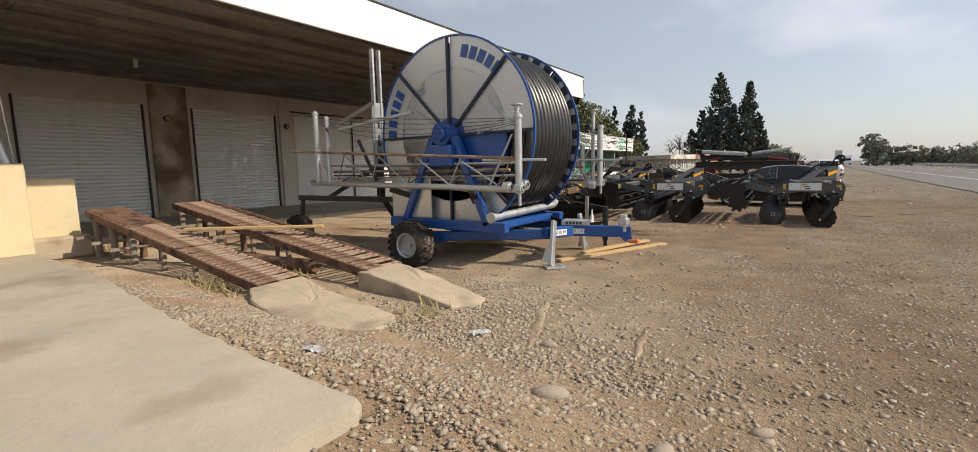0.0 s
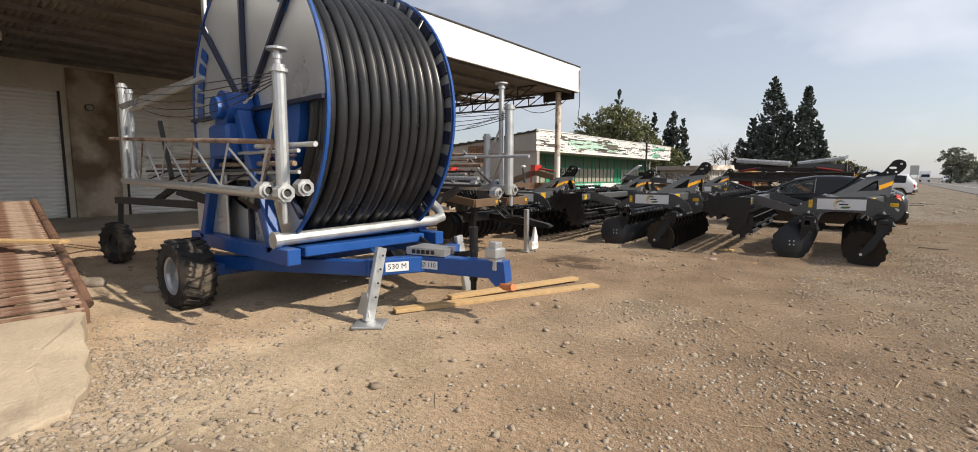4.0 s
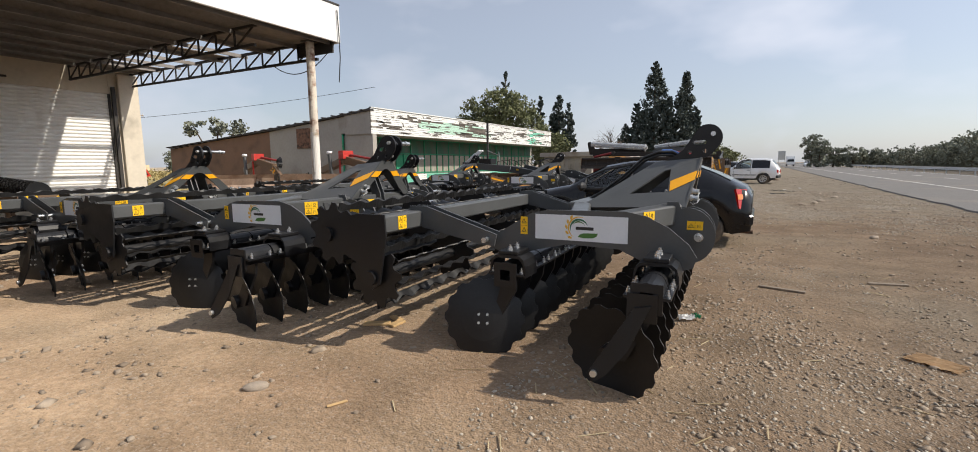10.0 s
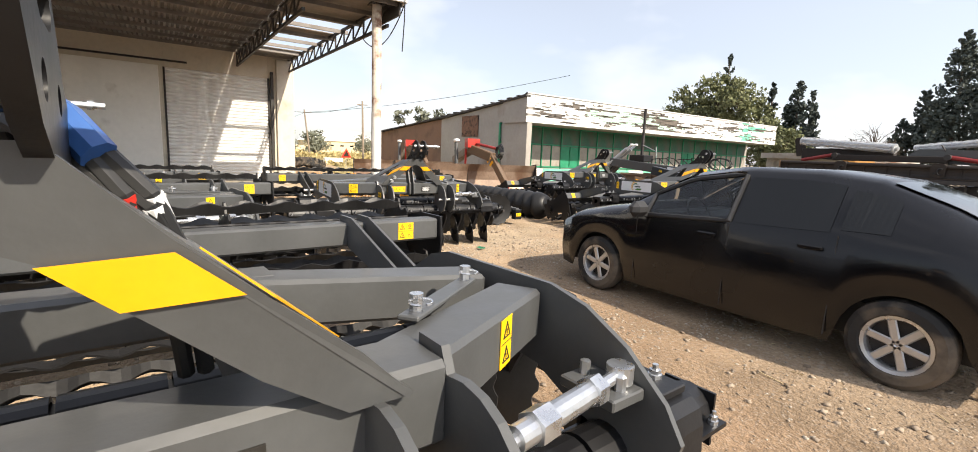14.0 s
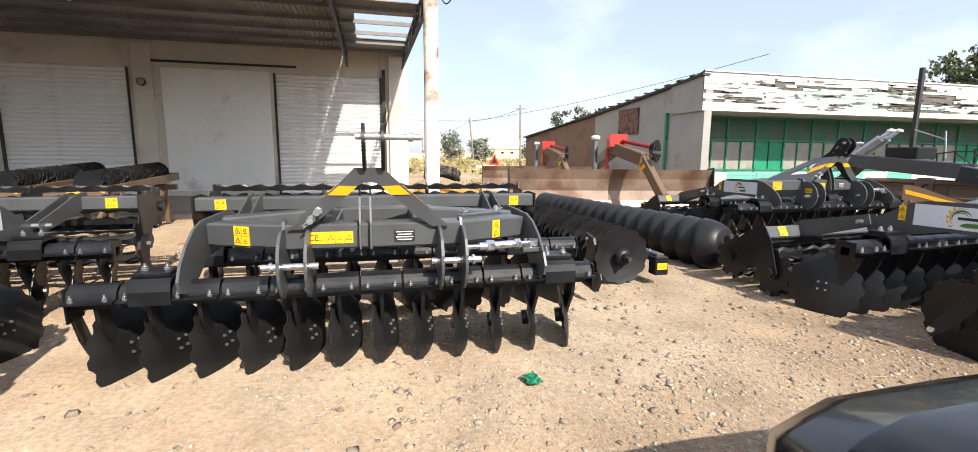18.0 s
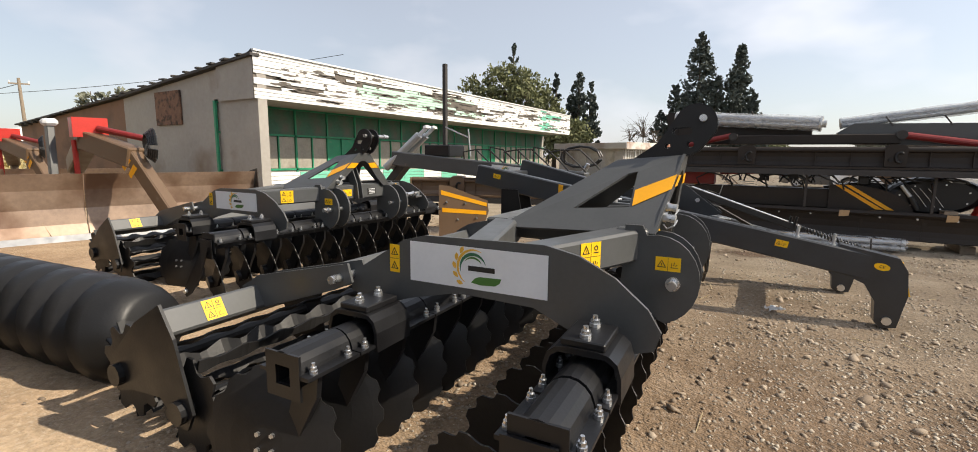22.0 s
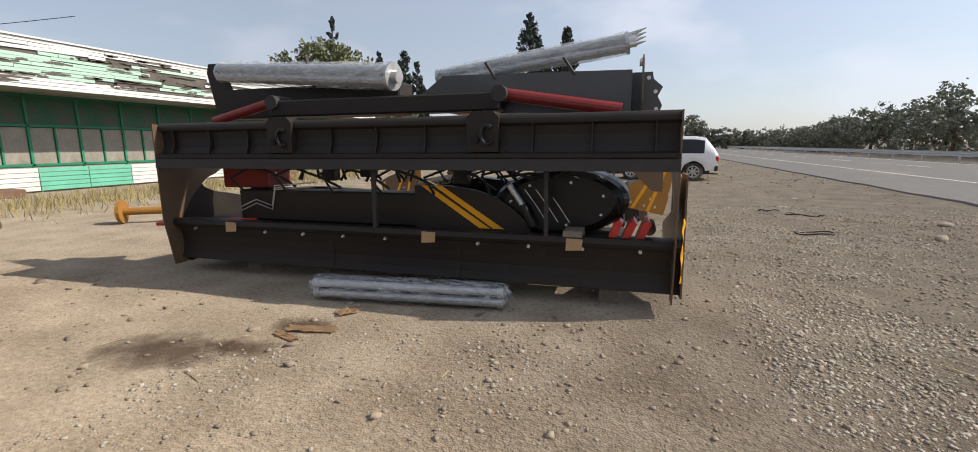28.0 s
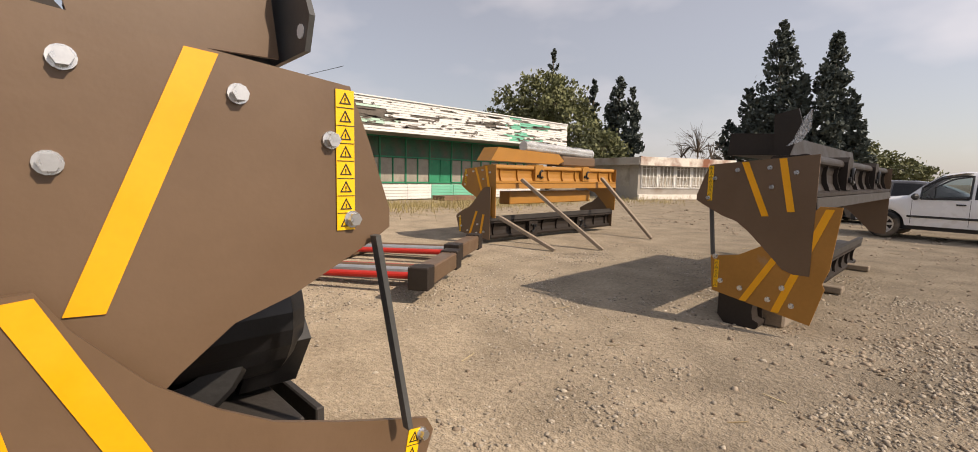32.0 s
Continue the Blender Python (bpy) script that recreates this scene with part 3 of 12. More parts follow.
def wheel(parent, m, r, w, rim_r, rim_mat, lugs=20, spokes=5, hole=True):
    """A tyre with tread lugs and a rim, axle along local y, centre at the pose m."""
    bm = lathe(B(), [(rim_r, -w * 0.46), (rim_r * 1.05, -w * 0.5), (r * 0.86, -w * 0.5), (r * 0.97, -w * 0.36), (r, 0), (r * 0.97, w * 0.36), (r * 0.86, w * 0.5), (rim_r * 1.05, w * 0.5), (rim_r, w * 0.46), (rim_r * 0.97, 0), (rim_r, -w * 0.46)], 32, pose(0, 0, 0, 90, 0, 0))
    for i in range(lugs):
        a = 360 * i / lugs
        for s in (-1, 1):
            box(bm, None, (0.045 * r / 0.3, w * 0.46, 0.022), m=pose(0, 0, 0, 0, a + (180 / lugs if s > 0 else 0), 0) @ pose(0, s * w * 0.24, r * 0.985, 0, 0, s * 24), bevel=0.004)
    t = part("tyre", bm, RUBBER, parent, smooth=False)
    t.matrix_basis = m
    bm = lathe(B(), [(rim_r * 0.99, -w * 0.44), (rim_r * 0.88, -w * 0.40), (rim_r * 0.84, -w * 0.30)], 28, pose(0, 0, 0, 90, 0, 0))
    lathe(bm, [(rim_r * 0.99, w * 0.44), (rim_r * 0.88, w * 0.40), (rim_r * 0.84, w * 0.30), (rim_r * 0.84, -w * 0.30)], 28, pose(0, 0, 0, 90, 0, 0))
    for s in (-1, 1):
        cyl(bm, (0, s * w * 0.10, 0), (0, s * w * 0.30, 0), rim_r * 0.24, 16)
    if spokes:
        for i in range(spokes):
            a = 360 * i / spokes
            for s in (-1, 1):
                box(bm, None, (rim_r * 0.27, w * 0.1, rim_r * 0.86), m=pose(0, 0, 0, 0, a, 0) @ pose(0, s * w * 0.28, rim_r * 0.45), bevel=0.008)
    else:
        cyl(bm, (0, -w * 0.12, 0), (0, w * 0.12, 0), rim_r * 0.86, 24)
    rim = part("rim", bm, rim_mat, parent)
    rim.matrix_basis = m
    bm = B()
    cyl(bm, (0, -w * 0.02, 0), (0, w * 0.02, 0), rim_r * 0.83, 20)
    back = part("brake_disc", bm, DARK_STEEL, parent)
    back.matrix_basis = m

# ---- ground and road ----
def height(x, y):
    """Gentle unevenness of the yard."""
    dip = 0.11 * math.exp(-((x + 5.9) / 1.7) ** 2 - ((y - 3.0) / 1.5) ** 2)
    up = min(1.0, max(0.0, (-0.05 - y) / 1.5))
    fx = min(1.0, max(0.0, (x + 11.0) / 4.0)) * min(1.0, max(0.0, (0.6 - x) / 3.6))
    dip -= 0.30 * up * up * (3 - 2 * up) * fx
    return 0.03 * noise.noise((x * 0.35, y * 0.35, 0)) + 0.012 * noise.noise((x * 1.4, y * 1.4, 3)) - dip


def build_ground():
    bm = B()
    xs = [-900, -400, -160, -80, -45] + [-30 + 0.4 * i for i in range(88)] + [5.6, 9, 14, 20, 40, 90, 200, 500, 900]
    ys = [-500, -160, -60, -22] + [-10 + 0.4 * i for i in range(140)] + [48, 54, 62, 80, 110, 160, 260, 500, 900, 1600]
    grid = []
    for x in xs:
        col = []
        for y in ys:
            inside = -29 < x < 4.6 and -9.5 < y < 46
            col.append(bm.verts.new((x, y, height(x, y) if inside else (-0.05 if x > 5 else 0.0))))
        grid.append(col)
    for i in range(len(xs) - 1):
        for j in range(len(ys) - 1):
            bm.faces.new((grid[i][j], grid[i + 1][j], grid[i + 1][j + 1], grid[i][j + 1]))
    ob = part("ground", bm, GROUND, smooth=True)
    tagged(ob, "dry brown gravelly earth of a roadside yard", "ground", kind="structure")

    rnd = random.Random(4)
    bm = B()
    left, right = [], []
    for i in range(260):
        y = -30 + i * (0.6 if i < 180 else 8.0)
        if i >= 180:
            y = -30 + 180 * 0.6 + (i - 180) * 9
        x = 4.75 + 0.16 * noise.noise((y * 0.5, 0, 5)) + 0.08 * noise.noise((y * 2.2, 0, 7))
        left.append((x, y))
    rows = []
    for x, y in left:
        rows.append([bm.verts.new((x - 0.06, y, -0.06)), bm.verts.new((x, y, 0.045)), bm.verts.new((10.5, y, 0.10)), bm.verts.new((16.4, y, 0.06)), bm.verts.new((16.6, y, -0.08))])
    for a, b in zip(rows, rows[1:]):
        for k in range(4):
            bm.faces.new((a[k], a[k + 1], b[k + 1], b[k]))
    ob = part("road", bm, ASPHALT)
    tagged(ob, "worn grey asphalt road with a crumbling edge", "road", kind="structure")
    bm = B()
    for x in (7.9, 15.4):
        z = 0.045 + (0.055 * (x - 4.75) / 5.75 if x < 10.5 else 0.055 - 0.04 * (x - 10.5) / 5.9)
        slab(bm, [(x - 0.07, -30, z + 0.006), (x + 0.07, -30, z + 0.006), (x + 0.07, 700, z + 0.006), (x - 0.07, 700, z + 0.006)], (0, 0, 0.003))
    for i in range(60):
        y = -20 + i * 9
        slab(bm, [(11.55, y, 0.103), (11.69, y, 0.103), (11.69, y + 3, 0.103), (11.55, y + 3, 0.103)], (0, 0, 0.003))
    tagged(part("road_marking", bm, ROAD_PAINT), "faded white painted lines on the asphalt", "road marking", kind="structure")


build_ground()


def build_guardrail():
    g = thing("guard_rail", pose(16.9, 0, 0), "grey galvanised crash barrier along the far side of the road", "guard rail", kind="structure")
    bm = B()
    prof = [(0, 0.42), (0.05, 0.47), (0.05, 0.53), (0, 0.58), (0.05, 0.63), (0.05, 0.69), (0, 0.74)]
    a = [bm.verts.new((x - 0.08, -20, z)) for x, z in prof]
    b = [bm.verts.new((x - 0.08, 420, z)) for x, z in prof]
    for i in range(len(prof) - 1):
        bm.faces.new((a[i], a[i + 1], b[i + 1], b[i]))
    part("rail", bm, GALV, g)
    bm = B()
    box(bm, (0, 0, 0.3), (0.08, 0.1, 0.8))
    post = part("post", bm, GALV, g)
    for i in range(1, 90):
        again(post, pose(0, i * 4.0, 0))


build_guardrail()


def build_verges():
    """Dry grass of the field behind the yard and rough tufts by the walls."""
    rnd = random.Random(11)
    bm = B()
    slab(bm, [(-150, 20.2, 0.02), (-25.5, 20.2, 0.02), (-25.0, 26.0, 0.02), (-40, 27, 0.02), (-60, 60, 0.02), (-150, 120, 0.02)], (0, 0, 0.02))
    tagged(part("field", bm, DRY_GRASS), "yellow-green dry meadow behind the yard", "field", kind="structure")
    bm = B()
    spots = [(-27, 21, 3.5, 2.5, 500), (-40, 24, 9, 4, 500), (-24.5, 17.5, 1.6, 1.6, 350), (-16.4, 33, 1.5, 8, 900), (-15.2, 31, 1.2, 5, 420), (-7.6, 1.0, 0.5, 0.3, 40), (-7.9, 0.02, 0.8, 0.25, 170), (-4.5, 0.55, 0.35, 0.3, 60), (-15.0, 43, 1.2, 6, 900), (-16.6, 38, 1.6, 12, 2600), (-15.0, 36, 2.4, 10, 1500), (-17.2, 47, 1.0, 5, 900), (-15.5, 56, 2.5, 3, 500), (-13.5, 52, 2.5, 3, 400), (-13.3, 0.6, 0.5, 0.5, 40)]
    for cx, cy, rx, ry, k in spots:
        for _ in range(k):
            x, y = rnd.gauss(cx, rx * 0.5), rnd.gauss(cy, ry * 0.5)
            h = rnd.uniform(0.08, 0.34) * (0.55 if k < 200 else 1.0)
            a = rnd.uniform(0, 6.28)
            d = Vector((math.cos(a), math.sin(a), 0)) * 0.012
            tip = Vector((x + rnd.gauss(0, 0.08), y + rnd.gauss(0, 0.08), h))
            v = [bm.verts.new(Vector((x, y, 0)) - d), bm.verts.new(Vector((x, y, 0)) + d), bm.verts.new(tip)]
            bm.faces.new(v)
    tagged(part("dry_grass", bm, DRY_GRASS), "tufts of dry yellow grass by the walls", "grass", kind="stuff")


build_verges()


# ---- warehouse with the big canopy ----
WX = -19.45      # its front wall
FX = -9.45       # the canopy's edge
Y0, Y1 = -9.0, 16.2
FLOOR = 0.12


def build_warehouse():
    openings = [(-3.4, -0.2), (0.55, 3.65), (5.15, 8.3), (12.2, 15.35)]
    top_open = 3.82
    w = thing("wall_warehouse", pose(WX, 0, 0), "stained cream plaster front wall of the warehouse", "wall", kind="structure")
    y = Y0
    for a, b in openings + [(Y1, None)]:
        part("wall_pier", box(B(), (-0.15, (y + a) / 2, 2.3), (0.3, a - y - 0.004, 4.6)), WALL, w)
        if b is not None:
            part("lintel", box(B(), (-0.15, (a + b) / 2, (top_open + 4.6) / 2), (0.3, b - a - 0.004, 4.6 - top_open)), WALL, w)
            y = b
    for yy, ww in ((4.4, 1.15), (8.7, 0.5), (15.9, 0.6)):
        bm = B()
        box(bm, (0.05, yy, 2.25), (0.14, ww, 4.5), bevel=0.015)
        part("pilaster", bm, SOOTY_WALL if yy < 5 else WALL, w, "brown-stained plaster pier" if yy < 5 else "")
    bm = B()
    box(bm, (0.02, 10.6, 2.05), (0.05, 2.9, 3.6), bevel=0.01)
    part("infill_panel", bm, PANEL, w, "whitewashed infill panel with peeling paint")
    bm = B()
    box(bm, (0.06, 10.9, 4.02), (0.05, 3.9, 0.06))
    box(bm, (0.08, 15.45, 2.3), (0.08, 0.10, 3.5))
    part("door_rail", bm, DARK_STEEL, w, "black steel sliding rail")
    for a, b in openings:
        s = thing("shutter", pose(WX - 0.06, (a + b) / 2, FLOOR), "closed white ribbed roller shutter, dusty", "roller shutter", "warehouse shutters", "structure")
        n = 32
        hh = (top_open - FLOOR) / n
        slat = None
        for i in range(n):
            if slat is None:
                bm = B()
                k = 6
                va = [bm.verts.new((0.042 * math.sin(math.pi * j / k), -(b - a) / 2, hh * j / k)) for j in range(k + 1)]
                vb = [bm.verts.new((0.042 * math.sin(math.pi * j / k), (b - a) / 2, hh * j / k)) for j in range(k + 1)]
                for j in range(k):
                    bm.faces.new((va[j], vb[j], vb[j + 1], va[j + 1]))
                slat = part("slat", bm, SHUTTER, s)
            else:
                again(slat, pose(0, 0, i * hh))
        bm = B()
        for e in (-1, 1):
            box(bm, (0.06, e * (b - a) / 2, (top_open - FLOOR) / 2), (0.07, 0.06, top_open - FLOOR))
        part("guide", bm, DARK_STEEL, s)
    # lamps on the wall between the shutters
    for yy in (4.3, 8.7):
        l = thing("wall_lamp", pose(WX + 0.13, yy, 3.4), "small dark round bulkhead lamp on the wall", "lamp", "warehouse wall lamps")
        bm = B()
        cyl(bm, (0, 0, 0), (0.1, 0, 0), 0.11, 14)
        part("body", bm, DARK_STEEL, l)
        bm = B()
        lathe(bm, [(0.09, 0.0), (0.07, 0.05), (0.0, 0.07)], 12, pose(0.1, 0, 0, 0, 90, 0))
        part("glass", bm, CURTAIN, l, smooth=True)
    # floor of the loading bay
    bm = B()
    box(bm, ((WX + -14.6) / 2, (Y0 + 15.4) / 2, FLOOR / 2 - 0.02), (abs(WX + 14.6), 15.4 - Y0, FLOOR + 0.04), bevel=0.02)
    tagged(part("bay_floor", bm, CONCRETE), "dusty concrete floor under the canopy", "floor", kind="structure")
    # end wall and body of the building behind
    bm = B()
    box(bm, (WX - 6, Y1 - 0.15, 2.4), (11.7, 0.3, 4.8))
    box(bm, (WX - 6, Y0 + 0.15, 2.4), (11.7, 0.3, 4.8))
    box(bm, (WX - 12, (Y0 + Y1) / 2, 2.4), (0.3, Y1 - Y0, 4.8))
    tagged(part("wall_side", bm, WHITE_WASH), "whitewashed side wall of the warehouse", "wall", kind="structure")
    # canopy roof: corrugated dark sheets on purlins, some missing at the open end
    r = thing("canopy_roof", pose(0, 0, 0), "sooty dark corrugated roof sheets under a deep canopy", "canopy", kind="structure")
    bm = B()
    zw, zf = 4.62, 4.44
    k = 6
    for i in range(int((14.3 - Y0) / 0.12)):
        ya = Y0 + i * 0.12
        pts = [(0, 0.0), (0.03, 0.03), (0.06, 0.0), (0.09, -0.03), (0.12, 0.0)]
        a = [bm.verts.new((WX - 0.3, ya + p[0], zw + p[1])) for p in pts]
        b = [bm.verts.new((FX, ya + p[0], zf + p[1])) for p in pts]
        for j in range(4):
            bm.faces.new((a[j], a[j + 1], b[j + 1], b[j]))
    # the patchy last bay
    for x0, x1, ya, yb in ((-19.7, -17.6, 14.3, 16.2), (-15.0, -13.9, 14.3, 16.2), (-12.6, -9.45, 14.3, 16.2), (-17.6, -15.0, 14.3, 14.7), (-13.9, -12.6, 14.3, 14.6)):
        f = lambda x: zw + (zf - zw) * (x - WX) / (FX - WX)
        a = [(x0, ya, f(x0)), (x1, ya, f(x1)), (x1, yb, f(x1)), (x0, yb, f(x0))]
        slab(bm, a, (0, 0, 0.02))
    part("sheets", bm, SOFFIT, r)
    bm = B()
    for i in range(9):
        x = WX + 0.6 + i * 1.15
        z = zw + (zf - zw) * (x - WX) / (FX - WX) - 0.075
        box(bm, (x, (Y0 + Y1) / 2, z), (0.05, Y1 - Y0, 0.09))
    part("purlins", bm, SOFFIT, r)
    # unseen deck added above the sheets to keep sky light out of the bays
    bm = B()
    slab(bm, [(WX - 12, Y0, 4.95), (FX, Y0, 4.95), (FX, 14.2, 4.95), (WX - 12, 14.2, 4.95)], (0, 0, 0.05))
    part("top_deck", bm, DARK_STEEL, r)
    bm = B()
    box(bm, (FX + 0.03, (Y0 + Y1) / 2, 4.78), (0.06, Y1 - Y0, 0.86), bevel=0.01)
    box(bm, (FX - 0.3, Y1 - 0.02, 4.78), (0.62, 0.05, 0.86))
    tagged(part("fascia", bm, FASCIA), "plain white sheet fascia along the canopy's edge", "fascia", kind="structure")
    bm = B()
    box(bm, (FX + 0.02, (Y0 + Y1) / 2, 5.23), (0.12, Y1 - Y0, 0.035))
    tagged(part("fascia_cap", bm, DARK_STEEL), "thin dark drip edge on the fascia", "trim", kind="structure")
    # open trusses
    for ty in (Y1 - 0.15, 14.35):
        t = thing("roof_truss", pose(0, ty, 0), "dark lattice steel truss carrying the canopy", "truss", "canopy trusses", "structure")
        lo, hi = 4.02, 4.42
        bm = B()
        beam(bm, (WX, 0, lo + 0.12), (FX - 0.6, 0, lo), 0.06, 0.06)
        part("bottom_chord", bm, DARK_STEEL, t)
        bm = B()
        beam(bm, (WX, 0, hi + 0.12), (FX, 0, hi), 0.06, 0.06)
        part("top_chord", bm, DARK_STEEL, t)
        nn = 13
        for i in range(nn):
            xa = WX + (FX - 0.6 - WX) * i / nn
            xb = WX + (FX - 0.6 - WX) * (i + 0.5) / nn
            xc = WX + (FX - 0.6 - WX) * (i + 1) / nn
            s = 0.12 * (1 - i / nn)
            bm = B()
            beam(bm, (xa, 0, lo + s), (xa, 0, hi + s), 0.035, 0.035)
            beam(bm, (xa, 0, lo + s), (xc, 0, hi + s), 0.03, 0.03)
            part("web", bm, DARK_STEEL, t)
    bm = B()
    box(bm, (FX - 0.75, Y1 - 0.1, 4.30), (1.3, 0.04, 0.34))
    tagged(part("gusset", bm, DARK_STEEL), "dark steel plate at the canopy corner", "trim", kind="structure")
    # columns
    for x, y, wz, lean in ((-10.02, 15.8, 2.2, 0.0), (-10.57, 8.17, 1.9, 0.0)):
        c = thing("canopy_column", pose(x, y, 0), "round steel column, whitewashed and streaked with rust" if y > 12 else "round steel column, whitewashed below and red-oxide above", "column", "canopy columns", "structure")
        bm = B()
        cyl(bm, (0, 0, 0), (0, 0, wz), 0.105, 18)
        part("lower_shaft", bm, WHITE_WASH, c, smooth=False)
        bm = B()
        cyl(bm, (0, 0, wz), (0, 0, 4.4), 0.10, 18)
        part("upper_shaft", bm, STREAKED_WASH if y > 12 else RED_OXIDE, c)
        bm = B()
        box(bm, (0, 0, 4.38), (0.3, 0.3, 0.03))
        part("cap_plate", bm, DARK_STEEL, c)
    bm = cyl(B(), (-10.57, 8.12, 3.50), (-10.6, 6.3, 4.25), 0.045, 12)
    tagged(part("brace_pipe", bm, RUST), "rusty brace pipe between column and canopy", "pipe", kind="structure")
    # loose cable hanging from the corner
    bm = B()
    tube(bm, sag((FX - 0.2, Y1 + 0.05, 4.4), (FX - 2.6, Y1 + 0.05, 4.1), 0.45, 14), 0.012, 6)
    tube(bm, [(FX + 0.09, Y1 - 0.1, 5.1), (FX + 0.1, Y1 - 0.08, 4.5), (FX + 0.13, Y1 - 0.1, 4.0), (FX + 0.08, Y1 - 0.12, 3.4)], 0.012, 6)
    tagged(part("loose_cable", bm, CABLE), "loose black cable hanging from the canopy corner", "cable")
    # little white lamp under the roof
    for p in ((-15.6, 2.2, 4.36), (-14.5, 9.5, 4.34)):
        l = thing("ceiling_lamp", pose(*p), "small white bulb holder under the canopy", "lamp", "canopy bulbs")
        bm = B()
        cyl(bm, (0, 0, 0), (0, 0, 0.12), 0.05, 10)
        part("holder", bm, WHITE_BAG, l)
        bm = B()
        lathe(bm, [(0.0, -0.11), (0.04, -0.09), (0.055, -0.04), (0.03, 0.0)], 12)
        part("bulb", bm, WHITE_BAG, l, smooth=True)


build_warehouse()


# ---- showroom with the flaking white fascia ----
BX, BY0, BY1 = -18.23, 26.45, 51.1


def build_showroom():
    rnd = random.Random(7)
    w = thing("wall_showroom", pose(BX, 0, 0), "long derelict showroom with green frames and a flaking white fascia", "building", kind="structure")
    # side wall towards the yard: grey part, a rusty opening, brown part falling away
    zt = 4.2
    bm = B()
    slab(bm, [(0, BY0 + 0.1, 0), (-8.5, BY0 + 0.1, 0), (-8.5, BY0 + 0.1, 3.45), (0, BY0 + 0.1, zt)], (0, 0.3, 0))
    part("side_wall", bm, GREY_WALL, w)
    bm = B()
    slab(bm, [(-8.5, BY0 + 0.1, 0), (-20, BY0 + 0.1, 0), (-20, BY0 + 0.1, 2.7), (-8.5, BY0 + 0.1, 3.45)], (0, 0.3, 0))
    part("clay_wall", bm, BRICK_BROWN, w, "brown clay rear part of the side wall")
    bm = B()
    box(bm, (-5.1, BY0 + 0.06, 2.95), (1.7, 0.06, 1.15), bevel=0.01)
    part("boarded_opening", bm, RUST, w, "boarded opening streaked with rust")
    bm = B()
    beam(bm, (0.05, BY0 + 0.05, zt + 0.06), (-8.6, BY0 + 0.05, 3.5), 0.3, 0.08)
    beam(bm, (-8.4, BY0 + 0.05, 3.52), (-20.2, BY0 + 0.05, 2.76), 0.3, 0.06)
    for i in range(26):
        x = -0.5 - i * 0.75
        z = zt + 0.12 - 0.085 * abs(x)
        box(bm, (x, BY0 + 0.1, z), (rnd.uniform(0.15, 0.5), 0.5, 0.05), rz=rnd.uniform(-12, 12))
    part("roof_edge", bm, DARK_STEEL, w, "ragged dark roof edge")
    bm = B()
    slab(bm, [(0, BY0, zt), (-20, BY0, 2.7), (-20, BY1, 2.7), (0, BY1, zt)], (0, 0, 0.06))
    part("roof", bm, DARK_STEEL, w)
    # recessed glazed front
    gx = -1.9
    bm = B()
    box(bm, (gx - 0.35, (BY0 + BY1) / 2, 0.42), (0.3, BY1 - BY0, 0.84))
    box(bm, (gx - 0.35, BY1 - 0.1, 1.6), (0.3, 0.3, 3.2))
    part("plinth", bm, GREY_WALL, w)
    bm = B()
    slab(bm, [(gx - 0.4, BY0 + 0.1, 3.05), (0, BY0 + 0.1, 3.05), (0, BY1, 3.05), (gx - 0.4, BY1, 3.05)], (0, 0, 0.06))
    part("canopy_soffit", bm, GREY_WALL, w)
    # dark sheet added behind the panes in place of the unlit room
    bm = B()
    box(bm, (gx - 0.62, (BY0 + BY1) / 2, 1.6), (0.05, BY1 - BY0 - 0.3, 3.1))
    part("dark_interior", bm, LATH, w)
    n = 17
    step = (BY1 - BY0) / n
    for i in range(n):
        ya = BY0 + i * step
        door = i in (3, 11)
        win = thing("window_%d" % (i + 1) if not door else "door_%d" % (1 if i == 3 else 2), pose(BX + gx - 0.2, ya, 0), "green-framed shop window with dusty panes" if not door else "green-painted shop door, closed", "window" if not door else "door", "showroom front", "structure")
        bm = B()
        box(bm, (0, 0.0, 1.55), (0.09, 0.07, 3.0))
        box(bm, (0, step / 2, 2.08), (0.09, step, 0.07))
        box(bm, (0, step / 2, 0.86), (0.09, step, 0.07))
        box(bm, (0, step / 2, 3.02), (0.09, step, 0.07))
        box(bm, (0, step / 2, 1.45), (0.06, 0.05, 1.2))
        part("window_frame", bm, GREEN_FRAME, win)
        bm = B()
        box(bm, (-0.03, step / 2, 2.55), (0.03, step - 0.06, 0.88))
        part("upper_panel", bm, GREEN_PANEL, win)
        for k in range(2):
            bm = B()
            box(bm, (-0.03, step * (0.25 + 0.5 * k), 1.46), (0.02, step / 2 - 0.08, 1.12))
            part("pane", bm, GREEN_FRAME if door else CURTAIN, win)
        nlow = 5
        for k in range(nlow):
            bm = B()
            box(bm, (0.18, step / 2, 0.12 + k * 0.145), (0.03, step - 0.02, 0.13), bevel=0.008)
            part("siding_board", bm, MINT if (i in (2, 5, 6, 8, 12, 13) and k > -1) or door else WHITE_SIDING, win)
    # fascia of narrow boards, many flaked off
    z0, z1 = 3.02, 4.36
    bm = B()
    slab(bm, [(-0.03, BY0, z0), (-0.03, BY1, z0), (-0.03, BY1, z1), (-0.03, BY0, z1)], (-0.05, 0, 0))
    part("fascia_backing", bm, LATH, w, "bare dark backing where boards are gone")
